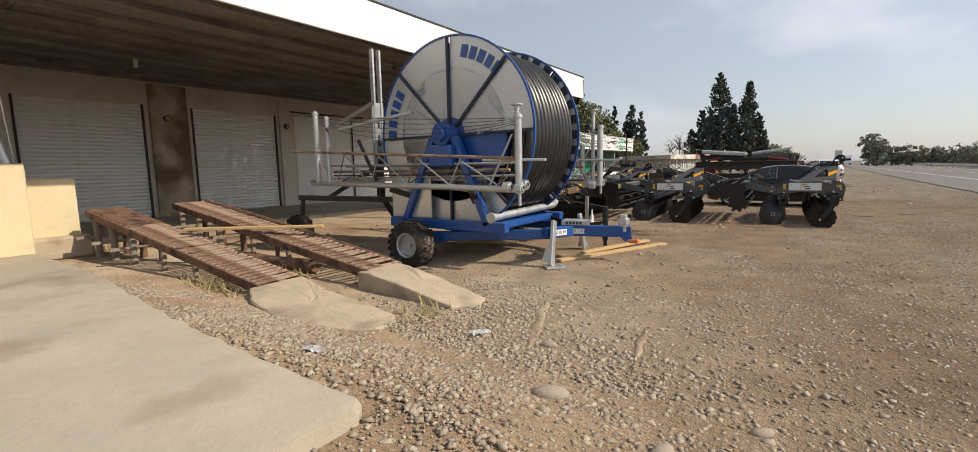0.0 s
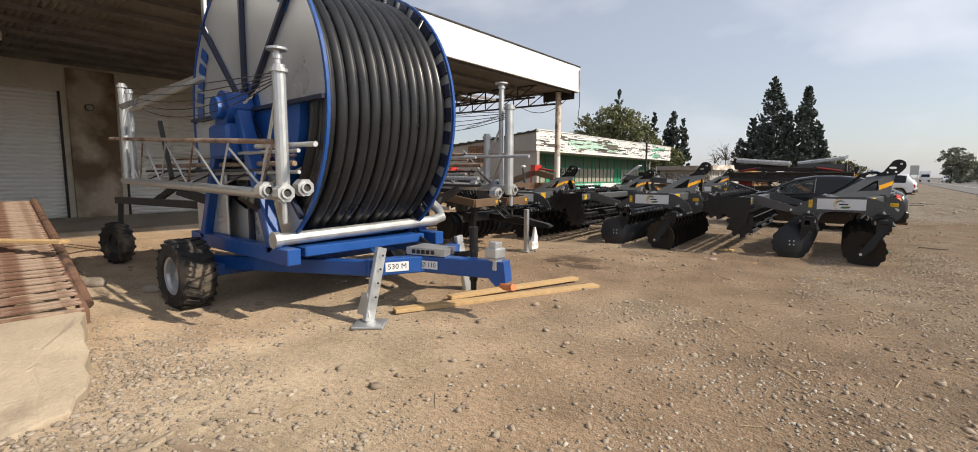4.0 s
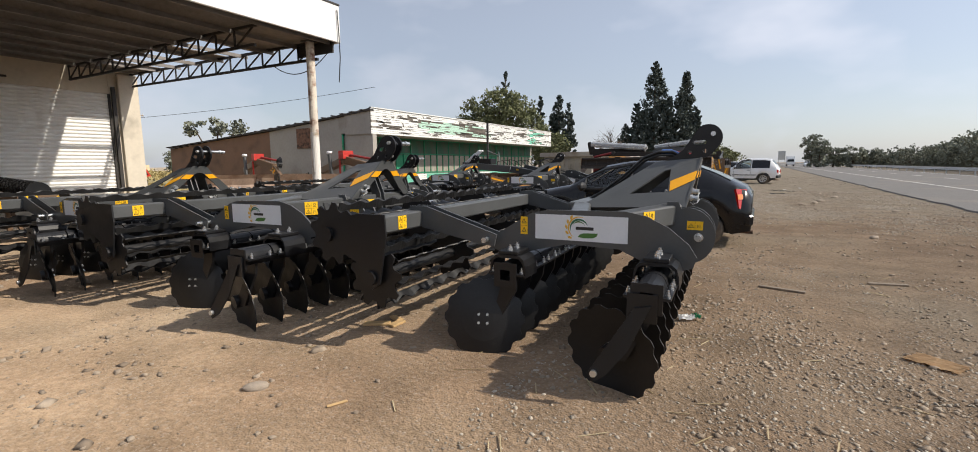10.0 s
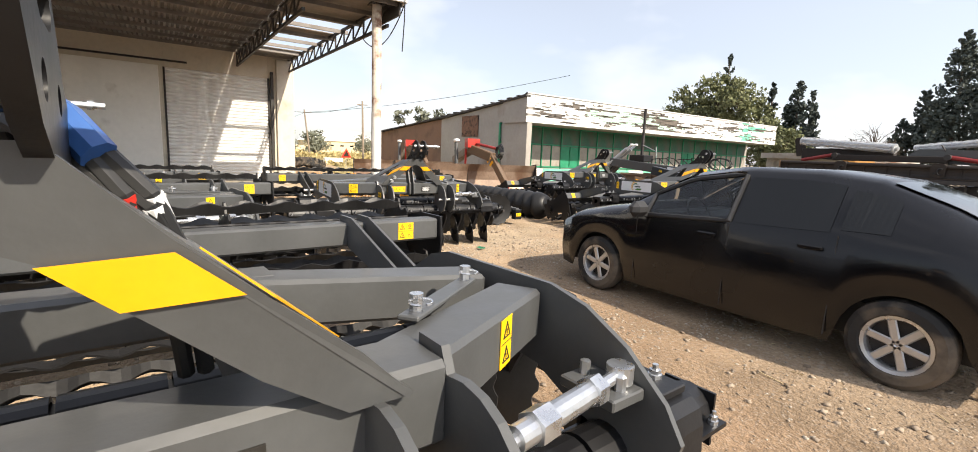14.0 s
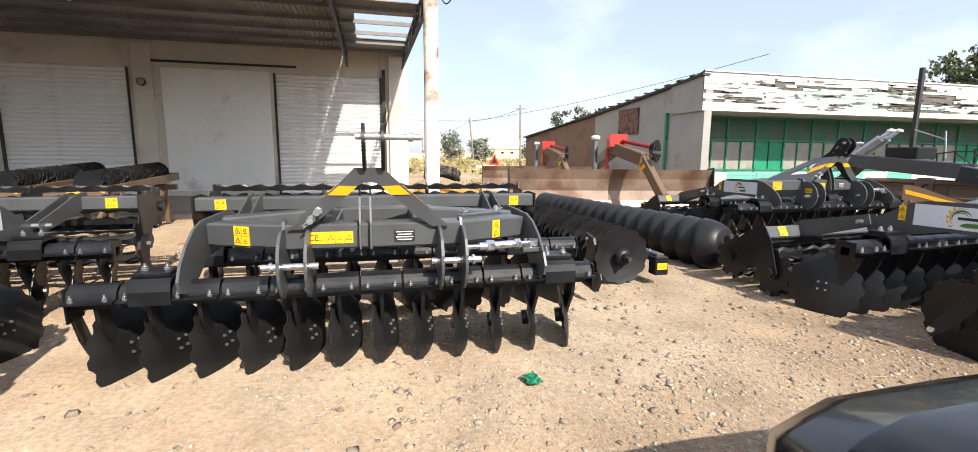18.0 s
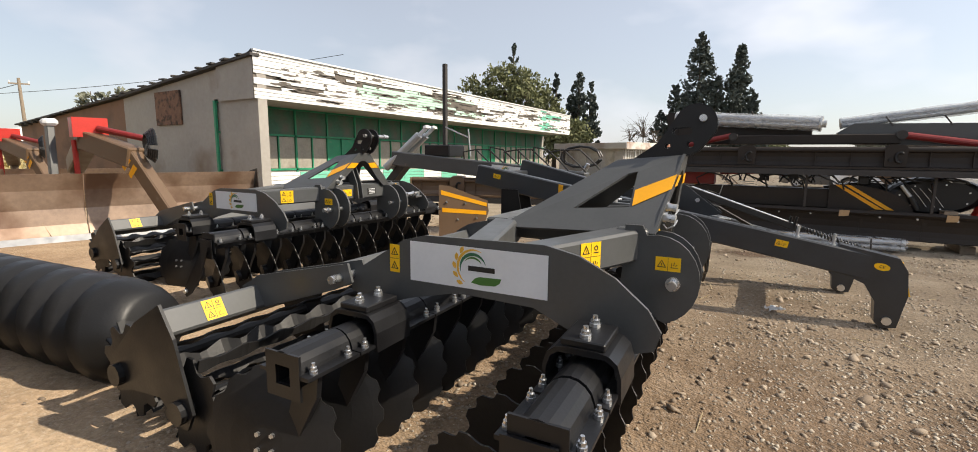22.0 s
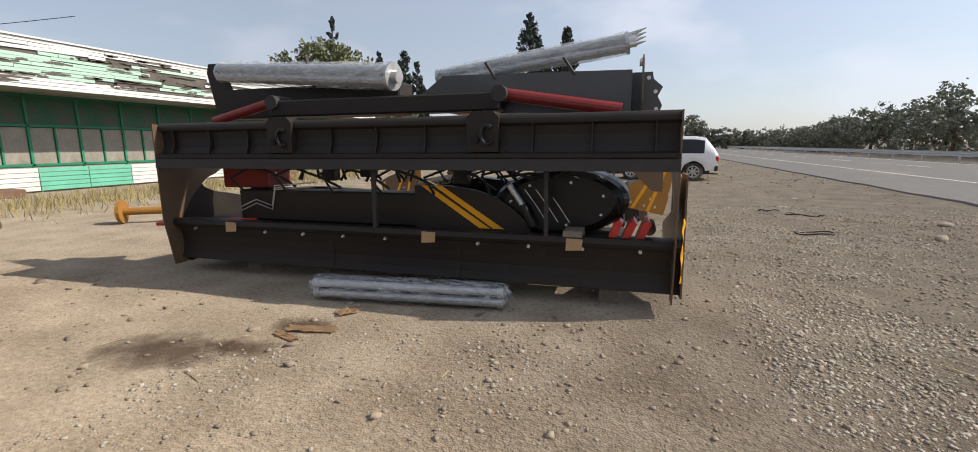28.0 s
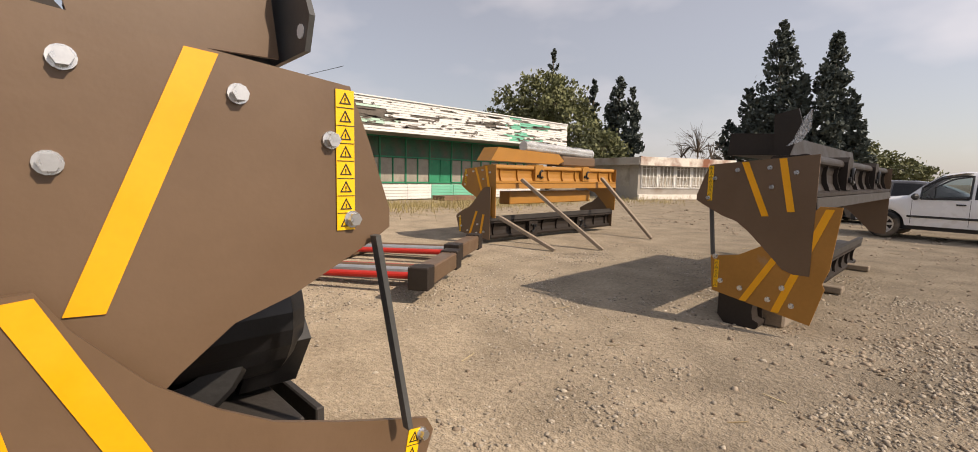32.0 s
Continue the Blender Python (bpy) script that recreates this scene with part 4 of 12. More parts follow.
    part("fascia_end", slab(B(), [(-1.9, BY0 + 0.03, z0), (-0.04, BY0 + 0.03, z0), (-0.04, BY0 + 0.03, z1), (-1.9, BY0 + 0.03, z1 - 0.2)], (0, -0.03, 0)), GREY_WALL, w, "grey rendered end of the fascia")
    part("loose_flap", eased(slab(B(), [(-0.34, BY0 - 0.01, z1 - 0.10), (0.0, BY0 - 0.01, z1 - 0.02), (0.0, BY0 - 0.01, z1 + 0.06)], (0, -0.012, 0)), 0.002), DARK_STEEL, w)
    rows = 13
    bh = (z1 - z0) / rows
    meshes = {}
    for r in range(rows):
        y = BY0
        while y < BY1 - 0.1:
            L = min(rnd.choice((0.5, 0.9, 1.6, 2.6)), BY1 - y)
            worn = noise.noise((y * 0.35, r * 0.5, 2.0)) + 0.35 * noise.noise((y * 1.7, r * 1.3, 9.0))
            gap = worn > 0.27 and 1 < r < 11 and rnd.random() < 0.6
            green = (30 < y < 38 and 2 < r < 10) or 45.6 < y < 46.9
            if not gap:
                Lq = round(L, 1)
                key = (Lq, green, 45.6 < y < 46.9)
                if key not in meshes:
                    bm = B()
                    box(bm, (0, 0, 0), (0.022, Lq - 0.006, bh - 0.012), bevel=0.004)
                    meshes[key] = part("fascia_board", bm, MINT if key[2] else PALE_GREEN if green else WHITE_SIDING, w)
                    meshes[key].matrix_basis = pose(0.0, y + L / 2, z0 + bh * (r + 0.5))
                else:
                    again(meshes[key], pose(rnd.uniform(-0.004, 0.006), y + L / 2, z0 + bh * (r + 0.5), rnd.uniform(-0.6, 0.6) if rnd.random() < 0.85 else rnd.uniform(-3, 3), 0, 0))
            y += L
    # ragged bites where the board faces have peeled to the dark core
    bm = B()
    made = 0
    while made < 230:
        y, r = rnd.uniform(BY0 + 0.3, BY1 - 0.6), rnd.randrange(1, rows - 1)
        if rnd.random() > 0.45 + 1.1 * noise.noise((y * 0.35, r * 0.5, 2.0)) + 0.5 * noise.noise((y * 0.9, r, 5.0)):
            continue
        L, zc = rnd.choice((0.14, 0.22, 0.35, 0.6, 1.0)) * rnd.uniform(0.7, 1.3), z0 + bh * (r + rnd.uniform(0.25, 0.75))
        up, dn = [], []
        k = 7
        for i in range(k + 1):
            f = i / k
            hgt = bh * 0.55 * (0.35 + 0.65 * math.sin(math.pi * min(max(f, 0.06), 0.94)))
            up.append((0.016, y + L * f, zc + hgt * rnd.uniform(0.4, 1.0)))
            dn.append((0.016, y + L * f, zc - hgt * rnd.uniform(0.3, 0.9)))
        slab(bm, up + dn[::-1], (0.003, 0, 0))
        made += 1
    part("peeled_patch", bm, LATH, w, "dark core where the boards have peeled")["kind"] = "stuff"
    bm = B()
    box(bm, (0.0, (BY0 + BY1) / 2, z1 + 0.03), (0.14, BY1 - BY0, 0.05))
    part("fascia_cap", bm, WHITE_SIDING, w)
    # steps in front of the doors
    for yy in (BY0 + 3.5 * step, BY0 + 11.5 * step):
        bm = B()
        box(bm, (BX + gx + 0.9, yy, 0.12), (1.0, 2.0, 0.24), bevel=0.02)
        tagged(part("doorstep", bm, BRICK_BROWN), "low reddish brick step at the shop door", "step", kind="structure")


build_showroom()

# ---- disc harrows ----
def safety_label(parent, m, w, h, cells=2, rows=1, ce=False):
    """A yellow safety sticker: black frame lines, triangles and bars. Local x runs along it, y up, z out."""
    bm = B()
    box(bm, (0, 0, 0), (w, h, 0.002))
    lab = part("safety_label", bm, LABEL_YELLOW, parent, "yellow safety sticker with black pictograms")
    lab.matrix_basis = m
    bm = B()
    cw, ch = w / cells, h / rows
    for i in range(cells):
        for j in range(rows):
            cx, cy, s = -w / 2 + (i + 0.5) * cw, -h / 2 + (j + 0.5) * ch, min(cw, ch) * 0.36
            if ce and i == 0:
                continue
            if i % 2 == 0:
                ring_slab(bm, [(cx - s, cy - s * 0.8, 0.001), (cx + s, cy - s * 0.8, 0.001), (cx, cy + s, 0.001)], [(cx - s * 0.74, cy - s * 0.65, 0.001), (cx + s * 0.74, cy - s * 0.65, 0.001), (cx, cy + s * 0.72, 0.001)], (0, 0, 0.002))
                box(bm, (cx, cy - s * 0.12, 0.002), (s * 0.13, s * 0.5, 0.002))
                box(bm, (cx, cy - s * 0.5, 0.002), (s * 0.13, s * 0.12, 0.002))
            elif j % 2 == 0:
                for k in range(3):
                    box(bm, (cx - s * 0.55 + s * 0.5 * k, cy - s * 0.1 + s * 0.25 * (k % 2), 0.002), (s * 0.12, s * (1.1 - 0.3 * k), 0.002), rz=-18 * k)
                box(bm, (cx, cy - s * 0.72, 0.002), (s * 1.6, s * 0.10, 0.002))
            else:
                ring_slab(bm, [(cx + s * 0.55 * math.cos(t * 0.785), cy + s * (0.25 + 0.55 * math.sin(t * 0.785)), 0.001) for t in range(8)], [(cx + s * 0.36 * math.cos(t * 0.785), cy + s * (0.25 + 0.36 * math.sin(t * 0.785)), 0.001) for t in range(8)], (0, 0, 0.002))
                box(bm, (cx, cy - s * 0.68, 0.002), (s * 1.3, s * 0.22, 0.002))
    # thin frame lines between the cells
    for i in range(1, cells):
        box(bm, (-w / 2 + i * cw, 0, 0.0015), (0.0016, h * 0.94, 0.002))
    for j in range(1, rows):
        box(bm, (0, -h / 2 + j * ch, 0.0015), (w * 0.94, 0.0016, 0.002))
    part("pictogram", bm, INK, lab)["kind"] = "stuff"
    if ce:
        letters("ce_mark", "CE", h * 0.75, INK, lab, pose(-w / 2 + cw * 0.55, 0, 0.001), 0.001)


def farm_logo(parent, m, w, h):
    """The maker's panel: white, with a ring, gold ears, a dark bar and a green leaf, unlettered."""
    bm = B()
    box(bm, (0, 0, 0), (w, h, 0.003))
    p = part("logo_panel", bm, WHITE_STICKER, parent, "white maker's panel with a green and gold emblem")
    p.matrix_basis = m
    s = h / 0.2 * 1.22

    def crescent(a0, a1, r, t, mt):
        k = 18
        out, inn = [], []
        for i in range(k + 1):
            f = i / k
            a = radians(a0 + (a1 - a0) * f)
            w_ = t * (0.12 + math.sin(math.pi * f))
            out.append(((r * math.cos(a) - 0.005) * s, (r * math.sin(a) + 0.004) * s, 0.001))
            inn.append((((r - w_) * math.cos(a) - 0.005) * s, ((r - w_) * math.sin(a) + 0.004) * s, 0.001))
        part("emblem_ring", slab(B(), out + inn[::-1], (0, 0, 0.002)), mt, p)

    crescent(60, 240, 0.072, 0.010, LOGO_GOLD)
    crescent(15, 200, 0.058, 0.012, LOGO_TEAL)
    crescent(25, 150, 0.042, 0.007, LOGO_GREEN)
    for a in (128, 152, 176, 200, 224):
        c = Vector((0.088 * math.cos(radians(a)) * s, 0.088 * math.sin(radians(a)) * s, 0.001))
        d = Vector((-math.sin(radians(a + 25)), math.cos(radians(a + 25)), 0)) * 0.016 * s
        e = Vector((math.cos(radians(a + 25)), math.sin(radians(a + 25)), 0)) * 0.008 * s
        part("emblem_ear", slab(B(), [c - d, c - d * 0.3 + e, c + d * 0.4 + e * 0.9, c + d, c + d * 0.4 - e * 0.9, c - d * 0.3 - e], (0, 0, 0.002)), LOGO_GOLD, p)
    part("emblem_bar", box(B(), (0.032 * s, 0.0, 0.002), (0.115 * s, 0.020 * s, 0.002), bevel=0.0008), INK, p)
    bm = B()
    slab(bm, [(-0.012 * s, -0.056 * s, 0.001), (0.004 * s, -0.038 * s, 0.001), (0.024 * s, -0.030 * s, 0.001), (0.118 * s, -0.027 * s, 0.001), (0.110 * s, -0.046 * s, 0.001), (0.092 * s, -0.058 * s, 0.001), (0.03 * s, -0.062 * s, 0.001)], (0, 0, 0.002))
    part("emblem_leaf", bm, LOGO_GREEN, p)
    return p


def bolt_bm(r=0.016, h=0.05):
    bm = B()
    cyl(bm, (0, 0, 0), (0, 0, 0.012), r * 1.35, 10)
    cyl(bm, (0, 0, 0.012), (0, 0, h * 0.62), r * 1.1, 6)
    cyl(bm, (0, 0, h * 0.62), (0, 0, h), r * 0.6, 8)
    return bm


def notched_disc_bm(r, dish=0.045, teeth=14, depth=0.022):
    """A dished disc with a scalloped rim, axis along y."""
    bm = B()
    n = teeth * 6
    rings = []
    for f, in ((0.0,), (0.25,), (0.55,), (0.85,), (1.0,)):
        if f == 0.0:
            rings.append([bm.verts.new((0, dish, 0))])
            continue
        ring = []
        for i in range(n):
            k = i % 6
            cut = depth * (0, 0.0, 0.7, 1.0, 0.7, 0.0)[k] if f == 1.0 else 0
            a = 2 * math.pi * i / n
            rr = r * f - cut
            ring.append(bm.verts.new((rr * math.cos(a), dish * (1 - (rr / r) ** 2), rr * math.sin(a))))
        rings.append(ring)
    faces = []
    for i in range(n):
        faces.append(bm.faces.new((rings[0][0], rings[1][i], rings[1][(i + 1) % n])))
        for a, b in zip(rings[1:], rings[2:]):
            faces.append(bm.faces.new((a[i], b[i], b[(i + 1) % n], a[(i + 1) % n])))
    ext = bmesh.ops.extrude_face_region(bm, geom=faces)["geom"]
    for v in [g for g in ext if isinstance(g, bmesh.types.BMVert)]:
        v.co.y += 0.006
    return bm


def wavy_roller(h, c, r, y0, y1, bars=9, label=""):
    """A packer roller of wavy bars between toothed end plates."""
    cx, cz = c
    for y in (y0, y0 + (y1 - y0) * 0.33, y0 + (y1 - y0) * 0.67, y1):
        bm = B()
        n = bars * 4
        pts = []
        for i in range(n):
            k = i % 4
            rr = r * (1.02 if k in (0, 1) else 0.80)
            a = 2 * math.pi * i / n
            pts.append((cx + rr * math.cos(a), y - 0.006, cz + rr * math.sin(a)))
        slab(bm, pts, (0, 0.012, 0))
        part("roller_ring", bm, BLACK_STEEL, h)
    bm = B()
    cyl(bm, (cx, y0 - 0.03, cz), (cx, y1 + 0.03, cz), 0.045, 12)
    part("roller_axle", bm, BLACK_STEEL, h)
    m = int((y1 - y0) / 0.035)
    first = None
    for i in range(bars):
        if first is None:
            bm = B()
            lo, hi, lo2, hi2 = [], [], [], []
            for j in range(m + 1):
                y = y0 + (y1 - y0) * j / m
                w = 0.016 * math.sin(2 * math.pi * y / 0.21)
                for row, rr, t in ((lo, r - 0.055, -0.005), (hi, r + w, -0.005), (lo2, r - 0.055, 0.005), (hi2, r + w, 0.005)):
                    row.append(bm.verts.new((t + 0.5 * w, y, rr)))
            for j in range(m):
                for a, b in ((lo, hi), (hi, hi2), (hi2, lo2), (lo2, lo)):
                    bm.faces.new((a[j], a[j + 1], b[j + 1], b[j]))
            first = part("roller_bar", bm, BLACK_STEEL, h)
            first.matrix_basis = pose(cx, 0, cz, 0, 360 / bars * 0.4, 0)
        else:
            again(first, pose(cx, 0, cz, 0, 360 / bars * (i + 0.4), 0))


def mast_plate_pts(s):
    """Corners of one leaning side of the mast: front foot, rear foot, rear of the head, front of the head."""
    return Vector((0.03, -0.03 + s * 0.49, 1.05)), Vector((-0.80, -0.03 + s * 0.455, 1.02)), Vector((-0.25, -0.02 + s * 0.07, 1.39)), Vector((0.10, -0.025 + s * 0.08, 1.42))


def build_harrow(m, label, drop=0.0, hoses=False, front=(-1.70, 1.48), rear=(-1.40, 1.70)):
    h = thing("disc_harrow", m, label, "disc harrow", "disc harrows in the yard")
    # frame
    bm = B()
    box(bm, (-0.075, 0, 0.99), (0.15, 1.10, 0.16), bevel=0.012)
    part("front_beam", bm, GREY_PAINT, h)
    for s in (-1, 1):
        bm = B()
        beam(bm, (-0.09, s * 0.50, 0.99), (-0.395, s * 1.05, 0.962), 0.15, 0.15, 0.012)
        part("front_arm", bm, GREY_PAINT, h)
        bm = B()
        beam(bm, (-0.80, s * 0.36, 0.99), (-0.63, s * 1.07, 0.96), 0.14, 0.14, 0.012)
        part("rear_arm", bm, GREY_PAINT, h)
    bm = B()
    box(bm, (-0.83, 0, 0.99), (0.14, 0.9, 0.14), bevel=0.012)
    part("rear_beam", bm, GREY_PAINT, h)
    for s in (-1, 1):
        bm = B()
        box(bm, (-0.45, s * 0.30, 1.0), (0.75, 0.10, 0.12), bevel=0.01)
        part("spine", bm, GREY_PAINT, h)
    # mast: an arched front plate, two leaning plates with a window, ears on top
    half = [(0.49, 1.045), (0.40, 1.14), (0.30, 1.225), (0.178, 1.33), (0.085, 1.425)]
    arch = [(0.385, 1.045), (0.265, 1.135), (0.126, 1.265), (0.072, 1.315), (0.035, 1.333)]
    pts = half + [(-y, z) for y, z in half[::-1]] + [(-y, z) for y, z in arch] + [(0.0, 1.34)] + arch[::-1]
    part("mast_front", slab(B(), [(0.03 + 0.2 * (z - 1.05), -0.03 + y, z) for y, z in pts], (-0.014, 0, 0)), GREY_PAINT, h)
    for s in (-1, 1):
        f, r, rt, ft = mast_plate_pts(s)
        out = (r - f).cross(ft - f).normalized()
        if out.y * s < 0:
            out = -out

        def on(x, y):
            """The point of the plate's plane over (x, y)."""
            return Vector((x, s * y, f.z - ((x - f.x) * out.x + (s * y - f.y) * out.y) / out.z))

        inner = [on(-0.12, 0.388), on(-0.41, 0.388), on(-0.17, 0.20), on(-0.12, 0.19)]
        bm = B()
        ring_slab(bm, [f, r, rt, ft], inner, out * -0.014)
        part("mast_plate", bm, GREY_PAINT, h)
        # yellow stripes
        bm = B()
        e = out * 0.003
        slab(bm, [on(-0.105, 0.385) + e, on(-0.11, 0.30) + e, f.lerp(ft, 0.72) + e, f.lerp(ft, 0.53) + e], out * 0.002)
        part("stripe", bm, YELLOW, h, "reflective yellow stripe")
        g = [(0.072, 1.313), (0.178, 1.318), (0.245, 1.260), (0.130, 1.258)]
        part("stripe", slab(B(), [(0.033 + 0.2 * (z - 1.05) + 0.002, -0.03 + s * y, z) for y, z in g], (0.002, 0, 0)), YELLOW, h)
        # ears with their pin holes and slot
        pts = [(-0.27, 1.33), (0.0, 1.36), (0.16, 1.44)] + [(0.14 + 0.105 * math.cos(radians(a)), 1.583 + 0.105 * math.sin(radians(a))) for a in range(-40, 160, 18)] + [(-0.045, 1.485), (-0.12, 1.43)]
        slot = [(0.075 + 0.030 * math.cos(radians(a)) + (0.022 if math.cos(radians(a)) > 0 else -0.022), 1.545 + 0.022 * math.sin(radians(a))) for a in range(0, 360, 30)]
        holed_plate("hitch_ear", pts, [ring_pts(0.175, 1.61, 0.019), slot, ring_pts(0.12, 1.475, 0.018), ring_pts(0.005, 1.465, 0.016)], 0.02, BLACK_PAINT, h, pose(0, s * 0.055, 0, 90, 0, 0))
        # CE oval and small label on the mast head
        xax = (f - r).normalized()
        zax = out
        fm = Matrix((xax, zax.cross(xax), zax)).transposed().to_4x4()
        if s < 0:
            fm.translation = Vector((-0.10, -0.135, 1.355)) + out * 0.004
            safety_label(h, fm, 0.10, 0.035, 2, 1)
        # lower link brackets
        for dy in (0.40, 0.55):
            y = s * dy
            pts = [(-0.10, 0.93), (-0.12, 0.72)] + [(0.05 + 0.19 * math.cos(radians(a)), 0.84 + 0.21 * math.sin(radians(a))) for a in range(-75, 106, 15)] + [(-0.02, 1.09), (-0.10, 1.09)]
            bm = B()
            slab(bm, [(x, y - 0.009, z) for x, z in pts], (0, 0.018, 0))
            part("link_plate", eased(bm), GREY_PAINT, h)
        bm = B()
        cyl(bm, (0.13, s * 0.34, 0.84), (0.13, s * 0.66, 0.84), 0.021, 14)
        cyl(bm, (0.13, s * 0.60, 0.84), (0.13, s * 0.615, 0.84), 0.032, 14)
        part("link_pin", bm, ZINC, h)
    bm = B()
    cyl(bm, (0.175, -0.10, 1.61), (0.175, 0.28, 1.61), 0.0185, 14)
    cyl(bm, (0.175, 0.20, 1.61), (0.175, 0.23, 1.61), 0.026, 14)
    part("top_pin", bm, ZINC, h, "zinc-plated hitch pin")
    # centre lugs
    for y in (-0.10, -0.035):
        bm = B()
        slab(bm, [(0.0, y, 0.90), (0.07, y, 0.92), (0.05, y, 1.08), (-0.04, y, 1.30), (-0.10, y, 1.28), (-0.06, y, 1.07)], (0, 0.012, 0))
        part("centre_lug", eased(bm, 0.002), GREY_PAINT, h)
    # hydraulic couplings
    for k, (y, z) in enumerate(((-0.335, 1.165), (-0.375, 1.115))):
        bm = B()
        cyl(bm, (0.035, y, z), (0.085, y - 0.005, z - 0.005), 0.019, 12)
        cyl(bm, (0.045, y, z), (0.062, y, z - 0.002), 0.025, 6)
        part("coupling", bm, ZINC, h)
        bm = B()
        cyl(bm, (0.085, y - 0.005, z - 0.005), (0.103, y - 0.007, z - 0.008), 0.020, 12)
        tube(bm, [(0.112, y - 0.02, z - 0.01), (0.10, y - 0.05, z - 0.035), (0.07, y - 0.05, z - 0.05), (0.05, y - 0.02, z - 0.035)], 0.004, 6)
        part("coupling_cap", bm, GALV, h)
    # hoses looped behind the ears, gathered in a blue holder
    if hoses:
        for k in range(4):
            a, b = 0.026 * (k % 2), 0.028 * (k // 2)
            line = [(-0.90, 0.06 + a, 1.02), (-0.72, 0.04 + a, 1.10 + b), (-0.52, 0.0 + a, 1.25 + b), (-0.36, -0.02 + a, 1.40 + b), (-0.24, -0.02 + a, 1.445 + b), (-0.14, 0.01 + a, 1.445 + b), (-0.08, 0.06 + 0.5 * a, 1.41 + b), (-0.06, 0.11 + a, 1.35 + 0.5 * b), (-0.08, 0.15 + a, 1.26), (-0.16, 0.17 + a, 1.08)]
            part("hydraulic_hose", tube(B(), line, 0.0125, 8), CABLE, h)
            q = Vector(line[-3])
            part("hose_print", tube(B(), [q + Vector((0.001, 0.001, 0.0)), q + Vector((-0.022, 0.018, -0.05))], 0.0132, 8), WHITE_STICKER if k % 2 else RED_PAINT, h)
        bm = tube(B(), [(-0.22, 0.0, 1.475), (-0.15, 0.03, 1.475), (-0.09, 0.06, 1.45), (-0.06, 0.09, 1.41)], 0.021, 8)
        part("hose_clip", bm, BLUE_CAP, h, "blue plastic hose holder")
    for s in (1,):
        bm = beam(B(), (-0.21, s * 0.575, 1.075), (-0.49, s * 0.93, 1.05), 0.05, 0.012, 0.003)
        lk = part("locking_bar", bm, GREY_PAINT, h)
        for q in ((-0.236, s * 0.61, 1.075), (-0.465, s * 0.90, 1.055)):
            part("lock_pin", cyl(B(), q, Vector(q) + Vector((0, 0, 0.045)), 0.016, 10), ZINC, lk)
            part("ring_clip", tube(B(), arc(Vector(q) + Vector((0.02, 0, 0.03)), 0.026, 0, 330, 14, "xy"), 0.003, 5), ZINC, lk)
    # side plates with the maker's panel
    prof = [(-1.30, 0.74), (-1.30, 0.83), (-1.18, 0.90), (-0.98, 1.02), (-0.86, 1.05), (-0.30, 1.06), (-0.16, 1.03), (-0.02, 0.96), (0.10, 0.86), (0.15, 0.78), (0.13, 0.71), (0.04, 0.68), (-0.16, 0.72), (-0.34, 0.80), (-0.70, 0.81), (-0.95, 0.75), (-1.1, 0.70)]
    for s in (-1, 1):
        bm = B()
        slab(bm, [(x, s * 1.10 - 0.008, z) for x, z in prof], (0, 0.016, 0))
        part("side_plate", eased(bm), GREY_PAINT, h)
    farm_logo(h, pose(-0.61, -1.112, 0.93, 90, 0, 0), 0.66, 0.18)
    farm_logo(h, pose(-0.61, 1.112, 0.93, 90, 0, 180), 0.66, 0.18)
    safety_label(h, pose(-1.03, -1.111, 0.93, 90, 0, 0), 0.055, 0.13, 1, 2)
    safety_label(h, pose(0.003, -0.275, 0.985, 90, 0, 90), 0.27, 0.075, 5, 1, True)
    safety_label(h, pose(-0.187, -0.835, 0.975, 90, 0, 60.8), 0.12, 0.125, 2, 2)
    safety_label(h, pose(-0.187, 0.835, 0.975, 90, 0, 119.2), 0.07, 0.125, 1, 2)
    safety_label(h, pose(0.10, -0.562, 0.92, 90, 0, 0), 0.11, 0.065, 2, 1)
    bm = B()
    box(bm, (0.003, 0.18, 0.985), (0.004, 0.13, 0.075))
    np_ = part("name_plate", bm, INK, h, "black type plate")
    bm = B()
    for i in range(4):
        box(bm, (0.006, 0.18, 1.011 - 0.017 * i), (0.003, 0.11 - 0.02 * (i % 2), 0.006))
    part("plate_line", bm, WHITE_STICKER, h)
    # turnbuckles
    bm = B()
    cyl(bm, (0.055, 0.66, 0.905), (0.01, 0.94, 0.905), 0.027, 14)
    cyl(bm, (0.047, 0.71, 0.905), (0.038, 0.765, 0.905), 0.038, 6)
    cyl(bm, (0.014, 0.915, 0.905), (0.008, 0.955, 0.905), 0.036, 6)
    cyl(bm, (0.01, 0.94, 0.905), (-0.01, 1.06, 0.905), 0.016, 10)
    cyl(bm, (0.07, 0.56, 0.905), (0.055, 0.66, 0.905), 0.016, 10)
    cyl(bm, (-0.01, 1.06, 0.885), (-0.01, 1.06, 0.93), 0.034, 14)
    part("turnbuckle", bm, ZINC, h, "zinc-plated turnbuckle")
    seat = part("turnbuckle_seat", box(B(), (-0.04, 1.03, 0.865), (0.17, 0.12, 0.03), bevel=0.004), GREY_PAINT, h)
